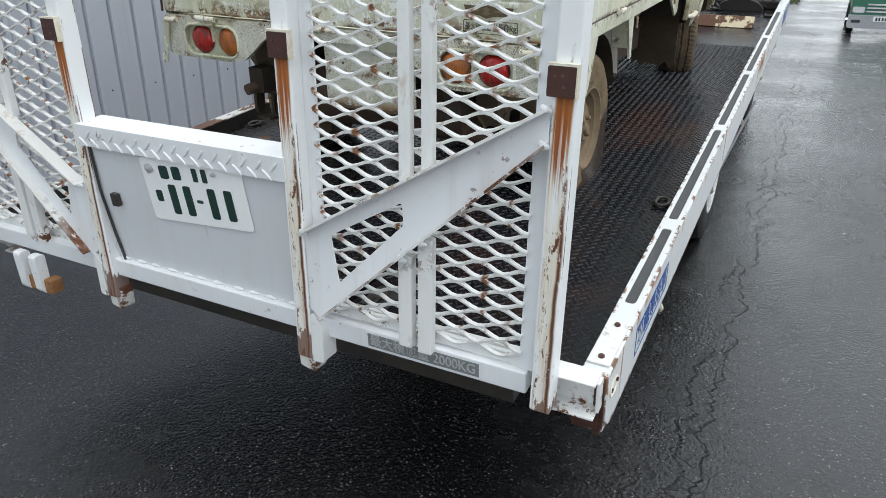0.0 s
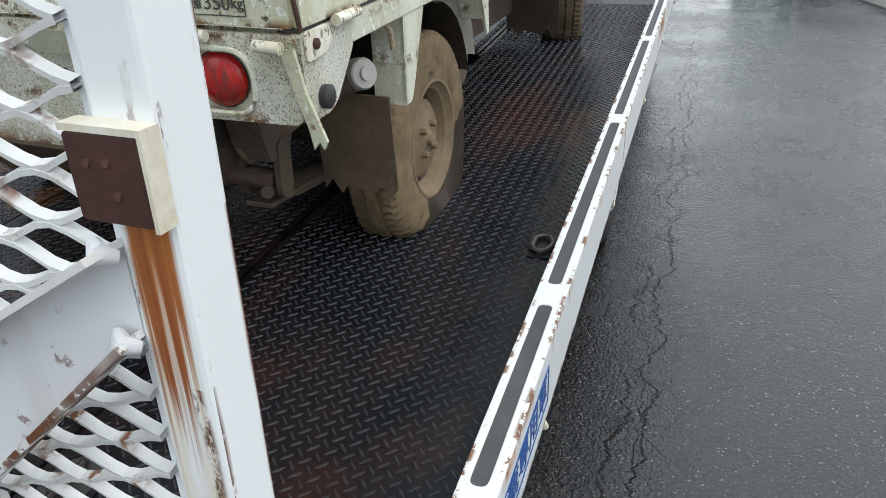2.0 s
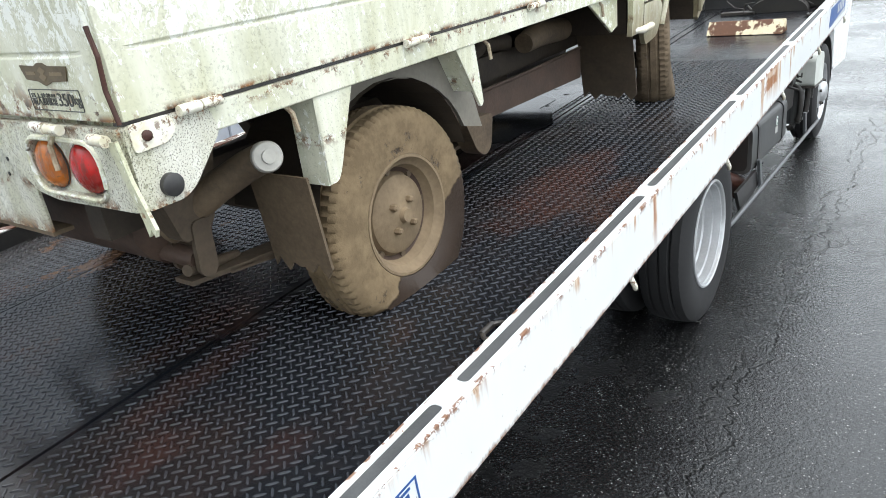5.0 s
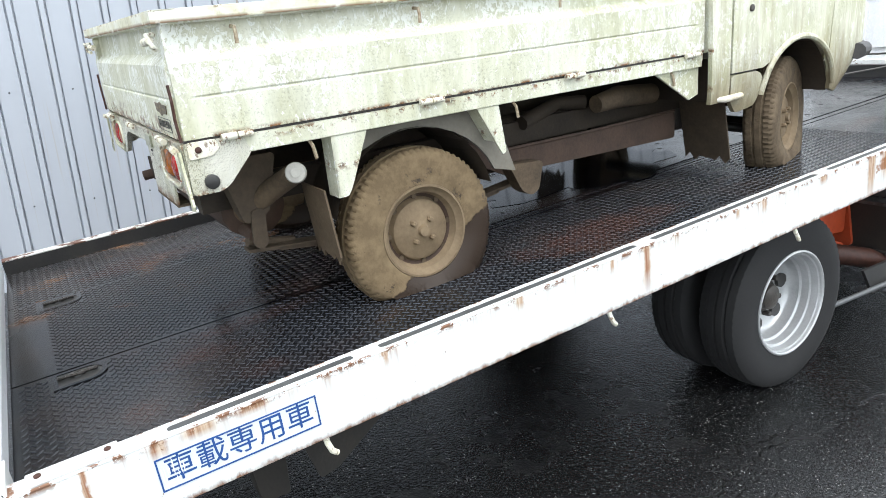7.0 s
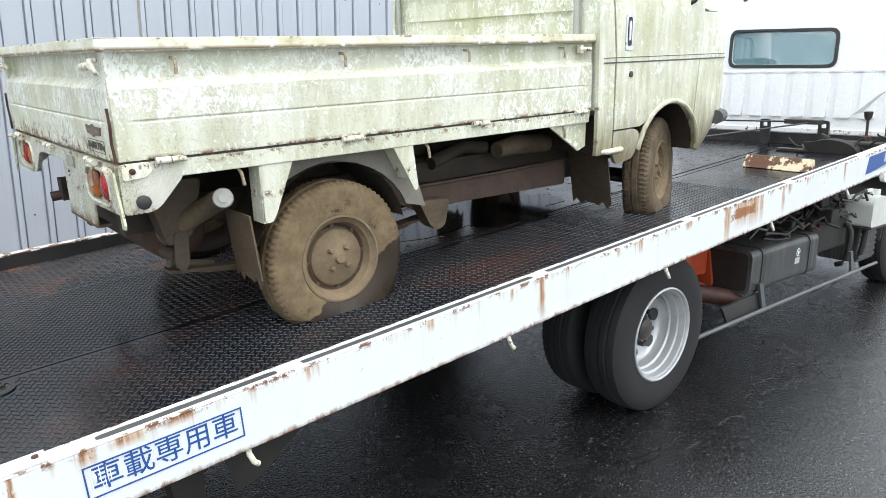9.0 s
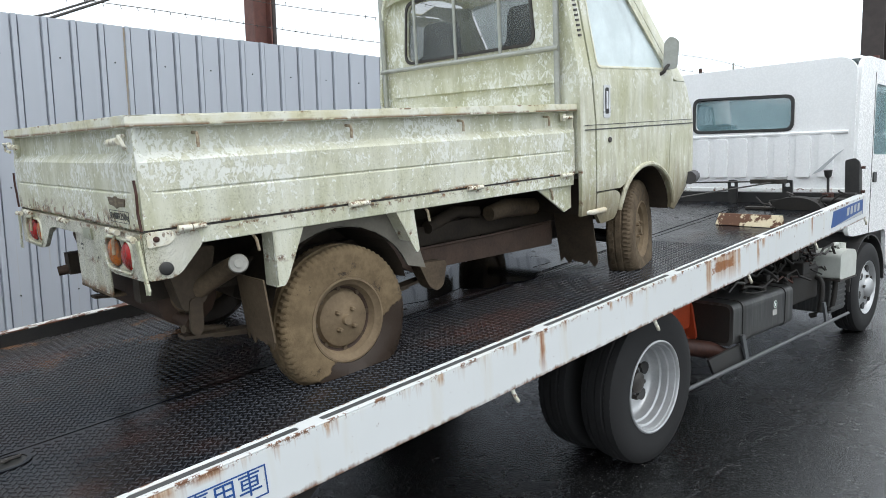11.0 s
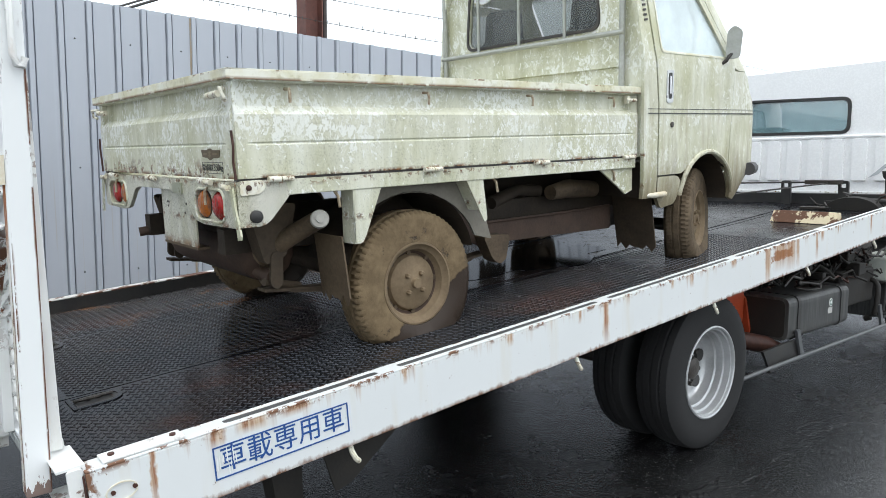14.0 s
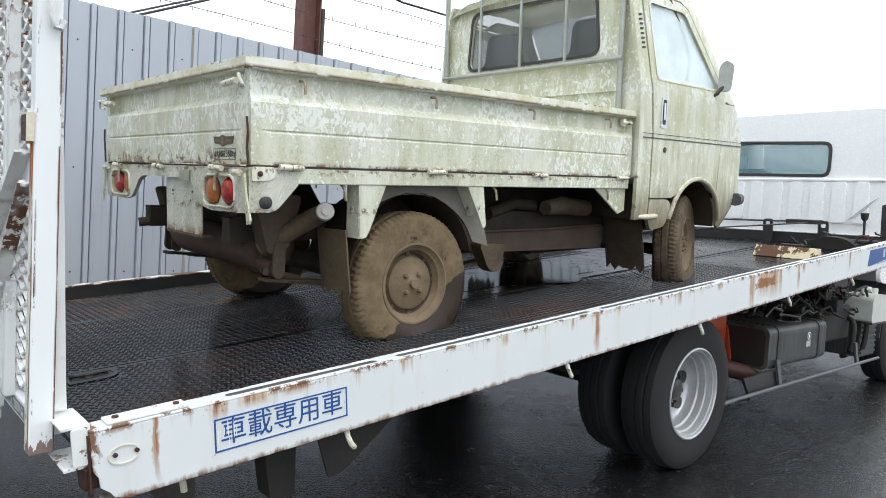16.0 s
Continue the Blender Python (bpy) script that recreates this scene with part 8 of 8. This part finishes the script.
jug = thing("water_jug", pose(-0.235, 5.36, 0.535), "milky white plastic jug wedged behind the lorry cab", "jug")
bm = bmesh.new()
add_prism(bm, rounded([(-0.17, 0.0), (0.17, 0.0), (0.17, 0.16), (0.13, 0.195), (-0.05, 0.205), (-0.13, 0.20), (-0.17, 0.17)], 0.03, 4), "x", -0.09, 0.09)
body = part("body", bm, JUG, jug, bevel=0.016)
bm = bmesh.new()
add_tube(bm, [(0, 0.12, 0.19), (0, 0.12, 0.235)], 0.030, 14)
part("cap", bm, JUG, jug, smooth=True)
bm = bmesh.new()
add_tube(bm, [(0, -0.13, 0.195), (0, -0.12, 0.232), (0, -0.06, 0.238), (0, 0.03, 0.236), (0, 0.055, 0.200)], 0.013, 9)
part("grip", bm, JUG, jug, smooth=True)
bm = bmesh.new()
add_box(bm, (-0.11, -0.18, -0.012), (0.095, 0.18, -0.001))
part("tray", bm, GREASE, jug)

# ---- winch gear on the deck ----
rope = thing("winch_cable", BED, "taut dark steel winch cable with a pulley hook", "cable")
bm = bmesh.new()
add_tube(bm, [(-0.55, L - 0.10, 0.135), (-1.02, 3.62, 0.14), (-1.02, 3.55, 0.14)], 0.0055, 8)
part("line", bm, CABLE, rope)
bm = bmesh.new()
add_tube(bm, [(-0.55, L - 0.13, 0.142), (-1.9, L - 0.14, 0.12)], 0.006, 8)
part("line", bm, CABLE, rope)
bm = bmesh.new()
add_prism(bm, rounded([(-0.74, L - 0.14), (-0.50, L - 0.15), (-0.46, L - 0.11), (-0.70, L - 0.09)], 0.03), "z", 0.125, 0.155)
part("pulley_hook", bm, GREASE, rope, bevel=0.008)
lever = thing("control_lever", BED @ pose(-0.20, L - 0.12, FLOOR), "black control lever with a round knob", "lever")
bm = bmesh.new()
add_tube(bm, [(0, 0, 0.0), (0, 0, 0.20)], 0.009, 8)
part("stem", bm, BLACK, lever)
bm = bmesh.new()
add_tube(bm, [(0, 0, 0.19), (0, 0, 0.205), (0, 0, 0.245)], [0.010, 0.022, 0.028], 12)
part("knob", bm, BLACK, lever, smooth=True)
bm = bmesh.new()
add_box(bm, (-0.03, -0.03, 0.0), (0.03, 0.03, 0.09))
part("gate", bm, RUST, lever, bevel=0.006)
gear = thing("winch", BED @ pose(-0.36, 4.86, FLOOR), "black oily winch gear and loose fittings lying on the deck", "winch")
bm = bmesh.new()
add_prism(bm, [(0.17 * math.cos(radians(q)) + 0.03, 0.088 * math.sin(radians(q))) for q in range(0, 181, 12)], "y", -0.03, 0.05)
part("cover", bm, SOOT, gear, "black domed guard", bevel=0.006)
bm = bmesh.new()
add_box(bm, (0.06, 0.06, 0.0), (0.30, 0.16, 0.065))
part("gearbox", bm, SOOT, gear, bevel=0.012)
bm = bmesh.new()
add_box(bm, (-0.30, -0.05, 0.0), (-0.10, 0.0, 0.018))
part("flat_bar", bm, GREASE, gear, bevel=0.003)
rng = random.Random(12)
for k in range(9):
    bm = bmesh.new()
    x, y = rng.uniform(-0.15, 0.24), rng.uniform(-0.04, 0.12)
    pts = [(x, y, 0.05)]
    for q in range(4):
        pts.append((pts[-1][0] + rng.uniform(-0.07, 0.07), pts[-1][1] + rng.uniform(-0.03, 0.03), max(0.01, min(0.13, pts[-1][2] + rng.uniform(-0.035, 0.045)))))
    add_tube(bm, pts, rng.uniform(0.004, 0.008), 7)
    part("rod", bm, rng.choice((SOOT, GREASE)), gear, smooth=True)

# ---- far vehicles and verge ----
green = thing("parked_lorry", pose(1.27, 15.5, 0) @ Matrix.Scale(0.82, 4), "small dark green lorry with a pale bumper parked far off", "lorry")
bm = bmesh.new()
add_prism(bm, rounded([(-0.02, 0.36), (0.02, 1.02), (0.22, 1.78), (0.34, 1.86), (1.35, 1.86), (1.40, 1.80), (1.40, 0.36)], 0.05, 3), "x", -0.66, 0.66)
part("cab", bm, GREEN_PAINT, green, bevel=0.03)
bm = bmesh.new()
add_prism(bm, rounded([(-0.68, 0.150), (0.68, 0.150), (0.70, 0.22), (0.69, 0.455), (-0.69, 0.455), (-0.70, 0.22)], 0.03), "y", -0.10, 0.06)
bumper = part("bumper", bm, BUMPER, green, "dull silver bumper", bevel=0.02)
bm = bmesh.new()
add_prism(bm, rect(-0.16, 0.315, 0.16, 0.435, 0.01), "y", -0.110, -0.102)
tag_ = part("number_plate", bm, PLATE_WHITE, bumper)
for x in (-0.09, -0.03, 0.04, 0.10):
    bm = bmesh.new()
    add_prism(bm, rect(x - 0.02, 0.335, x + 0.02, 0.415), "y", -0.114, -0.111)
    part("plate_bar", bm, PLATE_GREEN, tag_)
for x in (-1, 1):
    bm = bmesh.new()
    add_prism(bm, rect(x * 0.52 - 0.10, 0.275, x * 0.52 + 0.10, 0.345, 0.02), "y", -0.106, -0.101)
    part("lamp_recess", bm, BLACK, bumper)
    bm = bmesh.new()
    add_prism(bm, rect(x * 0.50 - 0.13, 0.50, x * 0.50 + 0.13, 0.64, 0.04), "y", -0.035, 0.01)
    part("headlight", bm, CHROME, green, "clear headlight", bevel=0.015)
    bm = bmesh.new()
    add_lathe(bm, [(-0.045, 0.0), (-0.04, 0.018), (0.0, 0.022)], (0, 0, 0), 14)
    bm.transform(Matrix.Translation((x * 0.72, -0.10, 0.36)) @ Matrix.Rotation(radians(90), 4, "Z"))
    part("side_lamp", bm, LAMP_LIT, green, "small lit white marker lamp", smooth=True)
    for y in (0.55, 2.6):
        bm = bmesh.new()
        add_lathe(bm, [(-0.08, 0.20), (-0.08, 0.29), (-0.06, 0.31), (0.06, 0.31), (0.08, 0.29), (0.08, 0.20)], (x * 0.60, y, 0.311), 28)
        part("tyre", bm, RUBBER, green, smooth=True)
for z in (0.52, 0.60, 0.68):
    bm = bmesh.new()
    add_box(bm, (-0.33, -0.04, z), (0.33, -0.01, z + 0.035))
    part("grille_bar", bm, CHROME, green)
bm = bmesh.new()
bm.faces.new([bm.verts.new(c) for c in ((-0.58, 0.022, 1.08), (0.58, 0.022, 1.08), (0.54, 0.195, 1.72), (-0.54, 0.195, 1.72))])
bmesh.ops.solidify(bm, geom=bm.faces[:], thickness=0.008)
part("windscreen", bm, GLASS_TEAL, green)
bm = bmesh.new()
add_box(bm, (-0.68, 1.45, 0.62), (0.68, 3.35, 0.98))
part("load_bed", bm, GREEN_PAINT, green, bevel=0.02)

pylon = thing("wire_post", pose(-5.7, 14.0, 0), "thin brown post carrying a wire beyond the lorry cab", "post")
bm = bmesh.new()
add_tube(bm, [(0, 0, 0), (0, 0, 3.35)], 0.035, 8)
part("stem", bm, RUST, pylon)
bm = bmesh.new()
add_tube(bm, [(-0.9, 0, 3.08), (0, 0, 3.02), (0.8, 0.0, 2.86)], 0.012, 6)
part("wire", bm, CABLE, pylon)

verge = tagged(new("verge"), "rough low grass and weeds at the far edge", "grass", kind="stuff")
verge.matrix_world = pose(-1.6, 27.5, 0)
vts, fcs = [], []
rng = random.Random(9)
for k in range(1800):
    x, y = rng.uniform(-2.2, 1.0), rng.uniform(-1.6, 1.8)
    h, a, w_ = rng.uniform(0.12, 0.4), rng.uniform(0, 6.28), rng.uniform(0.02, 0.05)
    q = len(vts)
    dx, dy = math.cos(a) * w_, math.sin(a) * w_
    lx, ly = rng.uniform(-0.15, 0.15), rng.uniform(-0.15, 0.15)
    vts += [(x - dx, y - dy, 0), (x + dx, y + dy, 0), (x + lx, y + ly, h)]
    fcs.append((q, q + 1, q + 2))
flat_part("blades", vts, fcs, LEAF, verge, kind="stuff")
